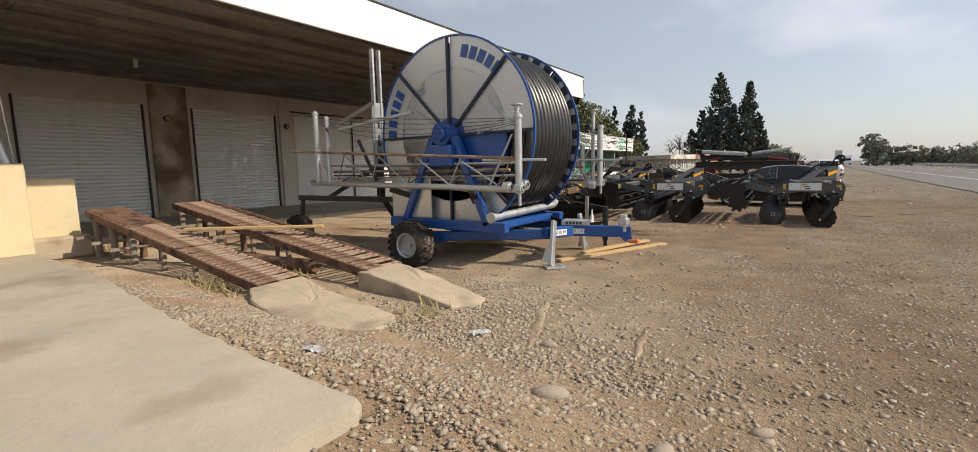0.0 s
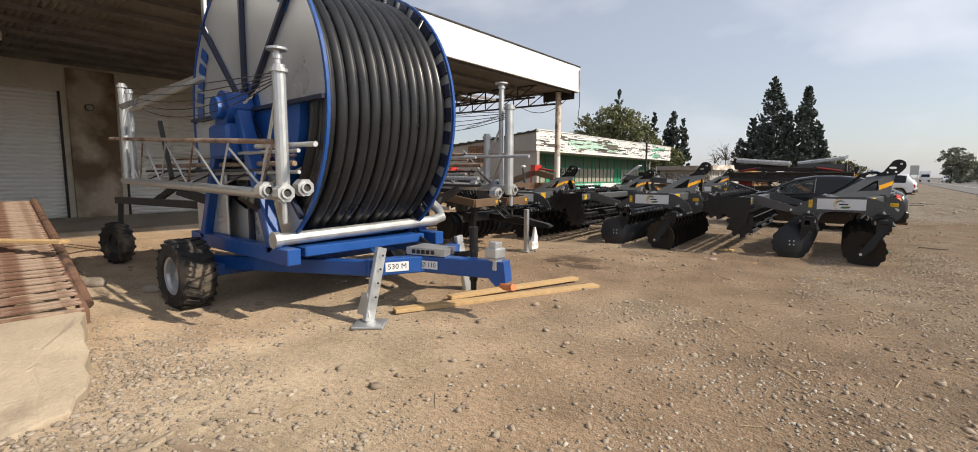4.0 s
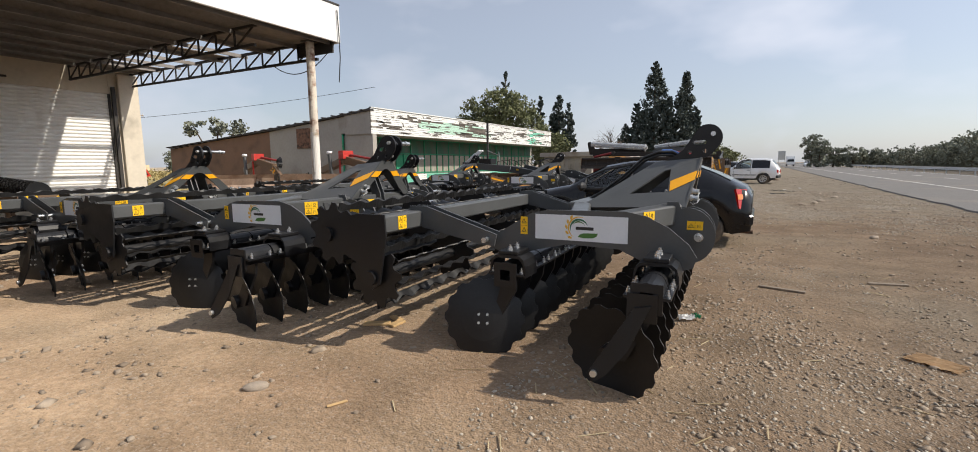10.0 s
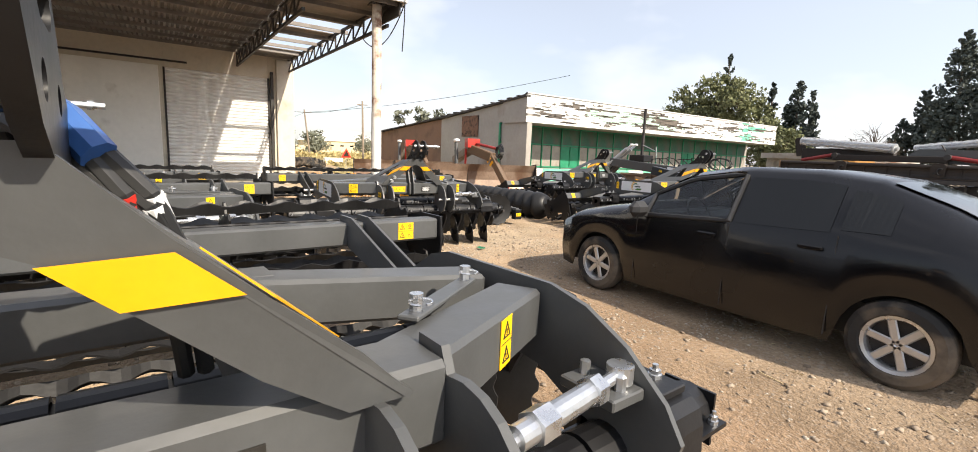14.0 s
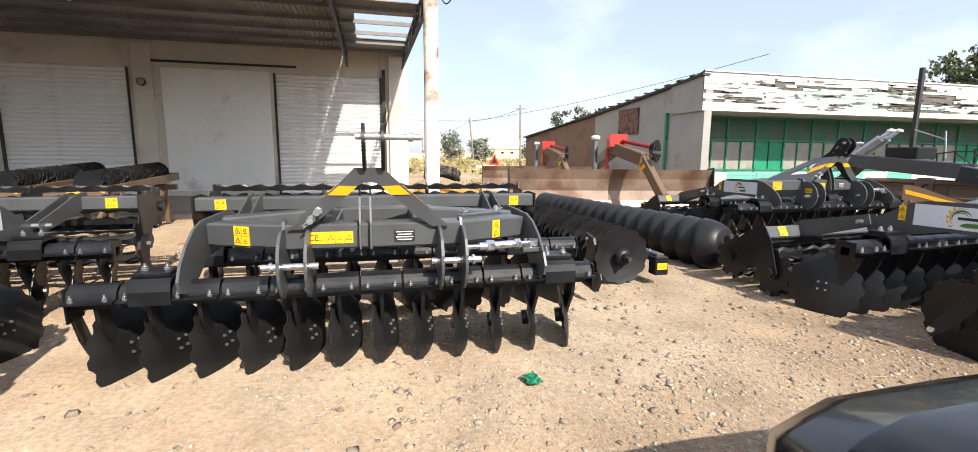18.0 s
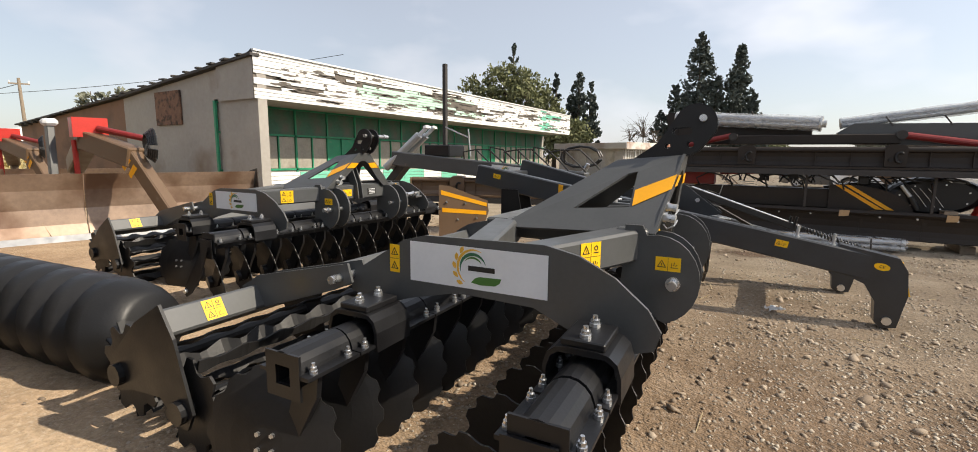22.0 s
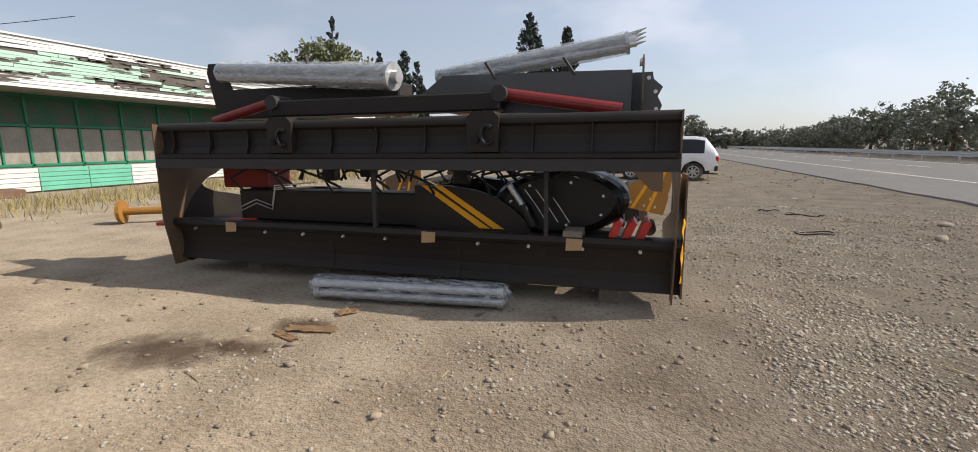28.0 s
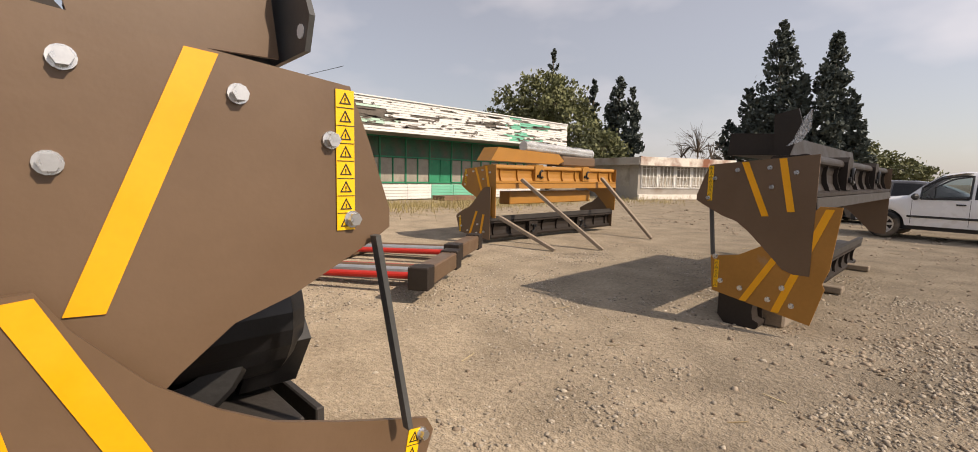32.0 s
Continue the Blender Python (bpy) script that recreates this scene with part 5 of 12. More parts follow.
    for dx in (-0.055, 0.055):
        part("seat_bolt", cyl(B(), (-0.04 + dx, 1.03, 0.88), (-0.04 + dx, 1.03, 0.915), 0.014, 6), ZINC, seat)
    # disc rows
    N = 12
    clamp = arm = disc = hub = bolt = None
    for row, (tx, tz, ya, yb, yaw, hx) in enumerate(((-0.06, 0.65, *front, -17, -0.22), (-1.04, 0.62, *rear, 17, -0.22))):
        bm = B()
        ring_slab(bm, [(tx - 0.05, ya - 0.02, tz - 0.05), (tx + 0.05, ya - 0.02, tz - 0.05), (tx + 0.05, ya - 0.02, tz + 0.05), (tx - 0.05, ya - 0.02, tz + 0.05)], [(tx - 0.035, ya - 0.02, tz - 0.035), (tx + 0.035, ya - 0.02, tz - 0.035), (tx + 0.035, ya - 0.02, tz + 0.035), (tx - 0.035, ya - 0.02, tz + 0.035)], (0, yb - ya + 0.04, 0))
        part("disc_beam", bm, BLACK_PAINT, h)
        for ye in (ya - 0.026, yb + 0.026):
            oo = [(tx + a * 0.085, ye - 0.005, tz + b * 0.085) for a, b in ((-1, -1), (1, -1), (1, 1), (-1, 1))]
            ii = [(tx + a * 0.036, ye - 0.005, tz + b * 0.036) for a, b in ((-1, -1), (1, -1), (1, 1), (-1, 1))]
            part("beam_end_plate", ring_slab(B(), oo, ii, (0, 0.01, 0)), BLACK_PAINT, h)
        for i in range(N):
            y = ya + 0.10 + (yb - ya - 0.2) * i / (N - 1)
            mm = pose(tx, y, tz)
            if clamp is None:
                bm = B()
                # saddle bent over the tube
                ro = [(0.078 * math.cos(radians(t)), 0.012 + 0.078 * math.sin(radians(t))) for t in range(170, 9, -20)]
                ri = [(0.064 * math.cos(radians(t)), 0.012 + 0.064 * math.sin(radians(t))) for t in range(10, 171, 20)]
                prof2 = [(-0.125, -0.002), (-0.125, 0.012), (-0.08, 0.013)] + ro + [(0.08, 0.013), (0.125, 0.012), (0.125, -0.002), (0.066, -0.002)] + ri + [(-0.066, -0.002)]
                slab(bm, [(x, -0.128, z) for x, z in prof2], (0, 0.256, 0))
                clamp = part("clamp", bm, BLACK_PAINT, h)
                clamp.matrix_basis = mm
                bolt = part("bolt", bolt_bm(0.011, 0.04), ZINC, clamp, "zinc bolt")
                bolt.matrix_basis = pose(0.105, -0.085, 0.012)
                for sx, sy in ((1, 1), (-1, -1), (-1, 1)):
                    again(bolt, pose(sx * 0.105, sy * 0.085, 0.012), clamp)
            else:
                c = again(clamp, mm, h)
                for sx, sy in ((1, 1), (1, -1), (-1, -1), (-1, 1)):
                    again(bolt, pose(sx * 0.105, sy * 0.085, 0.012), c)
            am = pose(tx, y, tz, 0, 0, 0) if row == 0 else pose(tx, y, tz)
            if arm is None:
                bm = B()
                slab(bm, [(-0.06, -0.012, -0.02), (0.045, -0.012, -0.03), (0.03, -0.012, -0.14), (-0.05, -0.012, -0.28), (-0.12, -0.012, -0.42), (-0.20, -0.012, -0.43), (-0.20, -0.012, -0.36), (-0.12, -0.012, -0.22)], (0, 0.024, 0))
                arm = part("disc_arm", bm, BLACK_PAINT, h)
                arm.matrix_basis = am
            else:
                again(arm, am, h)
            s = 1 if row == 0 else -1
            dm = pose(tx + hx, y + s * 0.02, 0.255, s * 8, 0, yaw)
            if disc is None:
                disc = part("disc", notched_disc_bm(0.300), BLACK_STEEL, h, smooth=False)
                disc.matrix_basis = dm
                bm = B()
                cyl(bm, (0, 0.02, 0), (0, -0.05, 0), 0.055, 14)
                hub = part("hub", bm, BLACK_PAINT, disc)
                bm = B()
                cyl(bm, (0, -0.01, 0), (0, 0.062, 0), 0.010, 6)
                nut = part("hub_nut", bm, ZINC, disc)
                nut_at = [pose(0.045 * math.cos(radians(45 + 90 * k)), 0, 0.045 * math.sin(radians(45 + 90 * k))) for k in range(4)]
                nut.matrix_basis = nut_at[0]
                for k in nut_at[1:]:
                    again(nut, k, disc)
            else:
                d = again(disc, dm if row == 0 else dm @ pose(0, 0, 0, 0, 0, 180), h)
                again(hub, Matrix(), d)
                for k in nut_at:
                    again(nut, k, d)
    # end shield on the near end of the front row
    ye = front[0] - 0.045
    bm = slab(B(), [(-0.16, ye, 0.52), (0.0, ye, 0.52), (0.0, ye, 0.68), (-0.16, ye, 0.68)], (0, 0.012, 0))
    slab(bm, [(-0.03, ye - 0.012, 0.62), (-0.12, ye - 0.012, 0.60), (-0.30, ye - 0.05, 0.30), (-0.36, ye - 0.06, 0.20), (-0.32, ye - 0.06, 0.16), (-0.26, ye - 0.05, 0.20), (-0.14, ye - 0.03, 0.36)], (0, 0.012, 0))
    part("end_shield", bm, BLACK_PAINT, h)
    bm = cyl(B(), (-0.32, ye - 0.075, 0.21), (-0.32, ye - 0.03, 0.21), 0.020, 10)
    part("shield_bolt", bm, ZINC, h)
    for y in (-1.28, 1.24):
        for tx, tz in ((-0.06, 0.65), (-1.04, 0.62)):
            bm = B()
            arch = [(-0.135, -0.02), (-0.132, 0.06), (-0.118, 0.105), (-0.09, 0.128), (-0.05, 0.135), (0.05, 0.135), (0.09, 0.128), (0.118, 0.105), (0.132, 0.06), (0.135, -0.02), (0.121, -0.02), (0.118, 0.055), (0.105, 0.095), (0.08, 0.113), (-0.08, 0.113), (-0.105, 0.095), (-0.118, 0.055), (-0.121, -0.02)]
            slab(bm, [(tx + u, y - 0.11, tz + v) for u, v in arch], (0, 0.22, 0))
            box(bm, (tx, y, tz + 0.147), (0.15, 0.20, 0.026), bevel=0.004)
            br = part("carrier_bracket", bm, BLACK_PAINT, h)
            for dy in (-0.06, 0.06):
                again(bolt, pose(tx, y + dy, tz + 0.16) @ Matrix.Diagonal((1.4, 1.4, 1, 1)), br)
    # deflector on an arm at the far end of the rear row
    ye = rear[1] + 0.20
    part("end_arm", eased(slab(B(), [(-1.16, ye, 0.72), (-0.99, ye, 0.70), (-0.96, ye, 0.64), (-1.08, ye, 0.28), (-1.20, ye, 0.27), (-1.16, ye, 0.45), (-1.10, ye, 0.60)], (0, 0.025, 0)), 0.002), BLACK_PAINT, h)
    part("deflector", eased(slab(B(), [(-1.30, ye + 0.03, 0.33), (-0.90, ye + 0.05, 0.37), (-0.87, ye + 0.05, 0.32), (-0.93, ye + 0.05, 0.19), (-1.0, ye + 0.05, 0.16), (-1.30, ye + 0.03, 0.18)], (0, 0.012, 0)), 0.002), BLACK_PAINT, h)
    for x, z in ((-1.10, 0.67), (-1.14, 0.31)):
        part("arm_bolt", cyl(B(), (x, ye - 0.02, z), (x, ye + 0.05, z), 0.016, 6), ZINC, h)
    # roller gear, swung about its pins: lifted, or let down on the earth by drop degrees
    px, pz = -1.30, 0.82
    c_, s_ = math.cos(radians(drop)), math.sin(radians(drop))

    def sw(x, y, z):
        dx, dz = x - px, z - pz
        return Vector((px + c_ * dx - s_ * dz, y, pz + s_ * dx + c_ * dz))

    for s in (-1, 1):
        for o in (-0.05, 0.05):
            pts = [(-1.36, 0.78), (-1.24, 0.77), (-1.22, 0.86), (-1.32, 0.89), (-1.84, 1.05), (-2.0, 1.05), (-2.02, 0.98), (-1.88, 0.88)]
            part("roller_arm", eased(slab(B(), [sw(x, s * 1.14 + o, z) for x, z in pts], (0, 0.014, 0)), 0.002), GREY_PAINT, h)
        part("arm_pin", cyl(B(), (px, s * 1.14 - 0.11, pz), (px, s * 1.14 + 0.11, pz), 0.02, 12), ZINC, h)
    tilt = pose(0, 0, 0, 0, -drop, 0)
    bm = box(B(), None, (0.13, 3.36, 0.13), bevel=0.012, m=Matrix.Translation(sw(-1.95, 0, 0.95)) @ tilt)
    part("roller_beam", bm, GREY_PAINT, h)
    for y in (-1.45, 1.45):
        safety_label(h, Matrix.Translation(sw(-1.883, y, 0.95)) @ tilt @ pose(0, 0, 0, 90, 0, 90), 0.10, 0.10, 2, 2)
    for s in (-1, 1):
        y = s * 1.685
        pts = [(-1.86, 1.03), (-1.85, 0.86), (-1.92, 0.52), (-2.00, 0.47), (-2.08, 0.52), (-2.12, 0.66), (-2.34, 0.76), (-2.47, 0.79), (-2.49, 0.90), (-2.42, 0.96), (-2.10, 1.03)]
        hang = part("roller_hanger", eased(slab(B(), [sw(x, y - 0.007, z) for x, z in pts], (0, 0.014, 0)), 0.002), BLACK_PAINT, h)
        for x, z in ((-2.00, 0.56), (-2.40, 0.86)):
            q = sw(x, y, z)
            part("axle_cap", cyl(B(), q + Vector((0, s * 0.007, 0)), q + Vector((0, s * 0.035, 0)), 0.055, 12), BLACK_PAINT, hang)
    for x, z in ((-2.00, 0.56), (-2.40, 0.86)):
        q = sw(x, 0, z)
        wavy_roller(h, (q.x, q.z), 0.235, -1.64, 1.64)
    return h


harrow = build_harrow(pose(-3.84, 11.42, 0, 0, 0, 4), "dark grey disc harrow with notched discs on bare earth", rear=(-1.40, 1.78))
build_harrow(pose(-0.783, 11.81, 0, 0, 0, 3), "dark grey disc harrow with hoses looped behind its hitch", hoses=True, rear=(-1.40, 1.78))
wide = build_harrow(pose(-5.50, 20.62, 0, 0, 0, 4), "dark grey disc harrow with notched discs on bare earth", 29.0, front=(-1.74, 1.46), rear=(-1.71, 1.39))
for k in (0.0, 0.05):
    part("hanging_hose", tube(B(), [(-0.05, 0.45 + k, 1.08), (0.09, 0.75, 1.0), (0.17 + k, 1.05, 0.78), (0.20, 1.32 + k, 0.50), (0.17, 1.52, 0.42 - k), (0.12, 1.66 + k, 0.55), (0.06, 1.64, 0.74), (-0.02, 1.5, 0.80 + k)], 0.012, 7), CABLE, wide)
for x, y, z, p, a in ((-6.80, 11.10, -0.04, 0, 2), (-6.45, 14.98, -0.10, 2.0, -1)):
    copy_thing(harrow, pose(x, y, z, 0, p, a))
build_harrow(pose(-9.03, 21.70, 0, 0, 0, 2), "dark grey disc harrow with its rollers let down on the earth", 29.0)

# ---- parked cars ----
def build_car(m, label, paint, stations, axles, wheel_r, arch_r, glass, rim, group="parked cars", spokes=6, boxy=False, tail=True):
    """A car body lofted through stations (x, sill, mid width, belt z, belt width, top z, top width), with wheel openings cut by the sill line."""
    c = thing("car", m, label, "car", group)
    xs = [s[0] for s in stations]

    def at(x):
        for a, b in zip(stations, stations[1:]):
            if a[0] >= x >= b[0]:
                t = (a[0] - x) / (a[0] - b[0])
                return [u + (v - u) * t for u, v in zip(a, b)]
        return list(stations[-1])

    n = 74
    pos = sorted({round(xs[0] + (xs[-1] - xs[0]) * i / n, 4) for i in range(n + 1)} | {round(x, 4) for x in xs}, reverse=True)
    bm = B()
    rows = []
    for x in pos:
        _, sill, wm, zb, wb, zt, wt = at(x)
        for ax in axles:
            if abs(x - ax) < arch_r:
                sill = max(sill, wheel_r + math.sqrt(arch_r ** 2 - (x - ax) ** 2) - 0.02)
        zm = max((sill + zb) / 2, sill + 0.02)
        pts = [(wm * 0.96, sill), (wm, max(zm - 0.08, sill + 0.01)), (wm * 0.997, max(zm + 0.05, sill + 0.015)), (wb, max(zb, sill + 0.02)), (wt, max(zt - 0.045, sill + 0.025)), (wt * 0.82, max(zt - 0.008, sill + 0.03)), (0, max(zt, sill + 0.03))]
        half = [bm.verts.new((x, y, z)) for y, z in pts]
        other = [bm.verts.new((x, -y, z)) for y, z in reversed(pts[:-1])]
        rows.append(half + other)
    for a, b in zip(rows, rows[1:]):
        mid_x = (a[0].co.x + b[0].co.x) / 2
        for i in range(len(a) - 1):
            if i in (5, 6) and any(x0 >= mid_x >= x1 for name, x0, x1, _ in glass["ends"] if name == "windscreen"):
                continue
            if i in (3, 8) and any(x0 >= mid_x >= x1 for _, x0, x1, _, _, mt in glass["side"] if mt is GLASS):
                continue
            bm.faces.new((a[i], a[i + 1], b[i + 1], b[i]))
    bm.faces.new(rows[0])
    bm.faces.new(list(reversed(rows[-1])))
    part("body", bm, paint, c, smooth=True)
    # seats, dashboard and steering wheel behind the clear front windows
    for sgn in (-1, 1):
        bm = box(B(), None, (0.48, 0.46, 0.16), bevel=0.05, m=pose(-0.05, sgn * 0.36, 0.60, 0, -8, 0))
        box(bm, None, (0.14, 0.46, 0.56), bevel=0.05, m=pose(-0.34, sgn * 0.36, 0.88, 0, -16, 0))
        box(bm, None, (0.09, 0.25, 0.16), bevel=0.04, m=pose(-0.46, sgn * 0.36, 1.24, 0, -12, 0))
        part("front_seat", bm, SEAT_CLOTH, c)
    part("dashboard", box(B(), (0.60, 0, 0.84), (0.34, 1.30, 0.20), bevel=0.06), PLASTIC_BLACK, c)
    part("steering_wheel", lathe(B(), [(0.175, -0.013), (0.188, 0.0), (0.175, 0.013), (0.162, 0.0), (0.175, -0.013)], 24, pose(0.36, 0.36, 0.93, 0, -62, 0)), PLASTIC_BLACK, c)
    # underbody and wheel wells
    bm = B()
    box(bm, ((xs[0] + xs[-1]) / 2, 0, 0.42), (xs[0] - xs[-1] - 0.5, 1.25, 0.36))
    part("underbody", bm, PLASTIC_BLACK, c)

    def side(x, f, off=0.006, sgn=1):
        _, _, _, zb, wb, zt, wt = at(x)
        return Vector((x, sgn * (wb + (wt - wb) * f + off), zb + (zt - 0.045 - zb) * f))

    for sgn in (-1, 1):
        for name, x0, x1, f0, f1, mt in glass["side"]:
            bm = B()
            k = 8
            lo = [side(x0 + (x1 - x0) * i / k, f0, sgn=sgn) for i in range(k + 1)]
            hi = [side(x0 + (x1 - x0) * i / k, f1, sgn=sgn) for i in range(k + 1)]
            lo_, hi_ = [bm.verts.new(p) for p in lo], [bm.verts.new(p) for p in hi]
            for i in range(k):
                bm.faces.new((lo_[i], lo_[i + 1], hi_[i + 1], hi_[i]))
            part("side_window", bm, mt, c)
            if mt is GLASS:
                foot = [side(x0 + 0.03 + (x1 - 0.06 - x0) * i / k, f0 + 0.02, 0.010, sgn) for i in range(k + 1)]
                top = [side(x0 + 0.03 + (x1 - 0.06 - x0) * i / k, f1 + 0.02, 0.006, sgn) for i in range(k + 1)]
                part("window_trim", tube(B(), foot + top[::-1] + foot[:1], 0.022, 6), PLASTIC_BLACK, c)
        # door seams and handles
        for x in glass["seams"]:
            bm = B()
            _, sill, wm, zb, wb, _, _ = at(x)
            slab(bm, [(x - 0.004, sgn * (wm + 0.002), sill + 0.05), (x + 0.004, sgn * (wm + 0.002), sill + 0.05), (x + 0.004, sgn * (wb + 0.003), zb), (x - 0.004, sgn * (wb + 0.003), zb)], (0, sgn * 0.002, 0))
            part("door_seam", bm, PLASTIC_BLACK, c)
        for x in glass["handles"]:
            _, _, wm, zb, wb, _, _ = at(x)
            bm = B()
            box(bm, (x, sgn * (wb + 0.018), zb - 0.10), (0.17, 0.03, 0.035), bevel=0.01)
            part("door_handle", bm, paint if not boxy else PLASTIC_BLACK, c)
        bm = B()
        xm = glass["mirror"]
        _, _, _, zb, wb, _, _ = at(xm)
        box(bm, (xm, sgn * (wb + 0.13), zb + 0.07), (0.13, 0.22, 0.15), bevel=0.05)
        beam(bm, (xm, sgn * wb, zb + 0.01), (xm, sgn * (wb + 0.08), zb + 0.03), 0.05, 0.04)
        part("mirror", bm, PLASTIC_BLACK, c)
        if not boxy:
            continue
        bm = B()
        _, sill, wm, _, _, _, _ = at(0)
        box(bm, (0.0, sgn * (wm + 0.006), sill + 0.22), (axles[0] - axles[1] - 2 * arch_r - 0.02, 0.02, 0.05), bevel=0.008)
        part("rub_strip", bm, PLASTIC_BLACK, c)

    def cross(x, f=1.0):
        _, _, _, _, _, zt, wt = at(x)
        return zt, wt

    for name, x0, x1, k0 in glass["ends"]:
        bm = B()
        kk = 8
        rows2 = []
        for i in range(kk + 1):
            x = x0 + (x1 - x0) * i / kk
            zt, wt = cross(x)
            rows2.append([bm.verts.new((x, wt * k0 * e, zt + 0.006 - 0.012 * e * e)) for e in (-0.86, -0.5, 0, 0.5, 0.86)])
        for a, b in zip(rows2, rows2[1:]):
            for i in range(4):
                bm.faces.new((a[i], a[i + 1], b[i + 1], b[i]))
        part(name, bm, GLASS if name == "windscreen" else GLASS_DARK, c, smooth=True)
    # lamps, bumpers, plate
    nose, rear = xs[0], xs[-1]
    for sgn in (-1, 1):
        bm = B()
        if tail:
            slab(bm, [(rear + 0.045, sgn * 0.60, 0.64), (rear + 0.20, sgn * 0.80, 0.66), (rear + 0.26, sgn * 0.775, 0.96), (rear + 0.12, sgn * 0.62, 0.955)], (-0.03, sgn * 0.03, 0.0))
        else:
            box(bm, (rear + 0.03, sgn * 0.70, 0.78), (0.10, 0.12, 0.24), bevel=0.015)
        part("tail_lamp", bm, TAIL_RED, c)
        bm = B()
        if tail:
            slab(bm, [(rear + 0.075, sgn * 0.60, 0.80), (rear + 0.22, sgn * 0.795, 0.80), (rear + 0.24, sgn * 0.785, 0.88), (rear + 0.10, sgn * 0.61, 0.88)], (-0.034, sgn * 0.034, 0.0))
            part("indicator_lamp", bm, TAIL_AMBER, c)
        else:
            box(bm, (rear + 0.03, sgn * 0.70, 0.68), (0.105, 0.12, 0.06), bevel=0.01)
            part("indicator_lamp", bm, TAIL_AMBER, c)
        bm = B()
        if tail:
            slab(bm, [(nose - 0.06, sgn * 0.40, 0.56), (nose - 0.19, sgn * 0.70, 0.58), (nose - 0.34, sgn * 0.765, 0.66), (nose - 0.30, sgn * 0.64, 0.715), (nose - 0.10, sgn * 0.43, 0.66)], (0.012, sgn * 0.012, 0.01))
        else:
            cyl(bm, (nose - 0.05, sgn * 0.52, 0.74), (nose + 0.015, sgn * 0.52, 0.74), 0.10, 20)
        part("headlamp", bm, LAMP_CLEAR, c)
    for x, d in ((nose - 0.06, 1), (rear + 0.05, -1)):
        bm = B()
        box(bm, (x, 0, 0.47), (0.16, (1.10 if tail and d > 0 else 1.56), 0.22), bevel=0.05)
        part("bumper", bm, paint if not boxy else PLASTIC_BLACK, c)
    bm = B()
    box(bm, (rear - 0.022 + (0.03 if tail else 0), 0, 0.78 if tail else 0.66), (0.01, 0.50, 0.11))
    part("number_plate", bm, WHITE_STICKER, c, "white number plate")
    bm = B()
    cyl(bm, (rear + 0.3, 0.45, 0.26), (rear - 0.03, 0.45, 0.25), 0.03, 12)
    part("exhaust", bm, RUST, c)
    for ax in axles:
        for sgn in (-1, 1):
            w = thing("wheel", pose(ax, sgn * 0.745, wheel_r, 0, 17, 0), "", "")
            w.parent = c
            for k in ("label", "category"):
                if k in w:
                    del w[k]
            wheel(w, Matrix(), wheel_r, 0.19, wheel_r * 0.66, rim, 0, spokes)
            bm = B()
            box(bm, (ax, sgn * 0.5, wheel_r + 0.18), (2 * arch_r, 0.36, 0.04))
            part("wheel_well", bm, PLASTIC_BLACK, c)
    return c


ASTRA = [(2.05, 0.34, 0.34, 0.56, 0.36, 0.62, 0.30), (2.02, 0.28, 0.52, 0.60, 0.52, 0.67, 0.44), (1.95, 0.24, 0.66, 0.64, 0.65, 0.72, 0.56), (1.84, 0.21, 0.76, 0.69, 0.74, 0.78, 0.64), (1.66, 0.20, 0.825, 0.74, 0.81, 0.85, 0.70), (1.25, 0.20, 0.852, 0.82, 0.835, 0.94, 0.72),
         (0.95, 0.19, 0.855, 0.87, 0.835, 0.99, 0.74), (0.62, 0.19, 0.855, 0.90, 0.835, 1.18, 0.66), (0.28, 0.19, 0.855, 0.91, 0.835, 1.355, 0.60), (-0.10, 0.19, 0.855, 0.93, 0.835, 1.42, 0.575), (-0.70, 0.19, 0.855, 0.95, 0.83, 1.42, 0.57),
         (-1.10, 0.20, 0.855, 0.97, 0.825, 1.375, 0.57), (-1.50, 0.21, 0.85, 0.99, 0.81, 1.22, 0.60), (-1.82, 0.25, 0.83, 0.99, 0.76, 1.06, 0.66), (-1.96, 0.28, 0.79, 0.93, 0.70, 0.99, 0.66), (-2.06, 0.30, 0.74, 0.80, 0.66, 0.88, 0.60)]
ASTRA_GLASS = {"side": [("front", 0.60, -0.16, 0.04, 0.90, GLASS), ("rear", -0.24, -0.92, 0.05, 0.90, GLASS_DARK), ("quarter", -0.98, -1.26, 0.10, 0.84, GLASS_DARK)],
               "seams": (0.72, -0.20, -0.98), "handles": (-0.02, -0.82), "mirror": 0.62, "ends": [("windscreen", 0.92, 0.32, 1.0), ("rear_window", -1.16, -1.74, 1.0)]}
build_car(pose(-2.41, 16.68, 0, 0, 0, 180), "black hatchback parked on the dusty yard", CAR_BLACK, ASTRA, (1.225, -1.385), 0.30, 0.345, ASTRA_GLASS, ALLOY)
build_car(pose(-2.75, 47.4, 0, 0, 0, 174), "dark grey hatchback parked behind a white off-roader", CAR_GREY, ASTRA, (1.225, -1.385), 0.30, 0.345, ASTRA_GLASS, ALLOY)
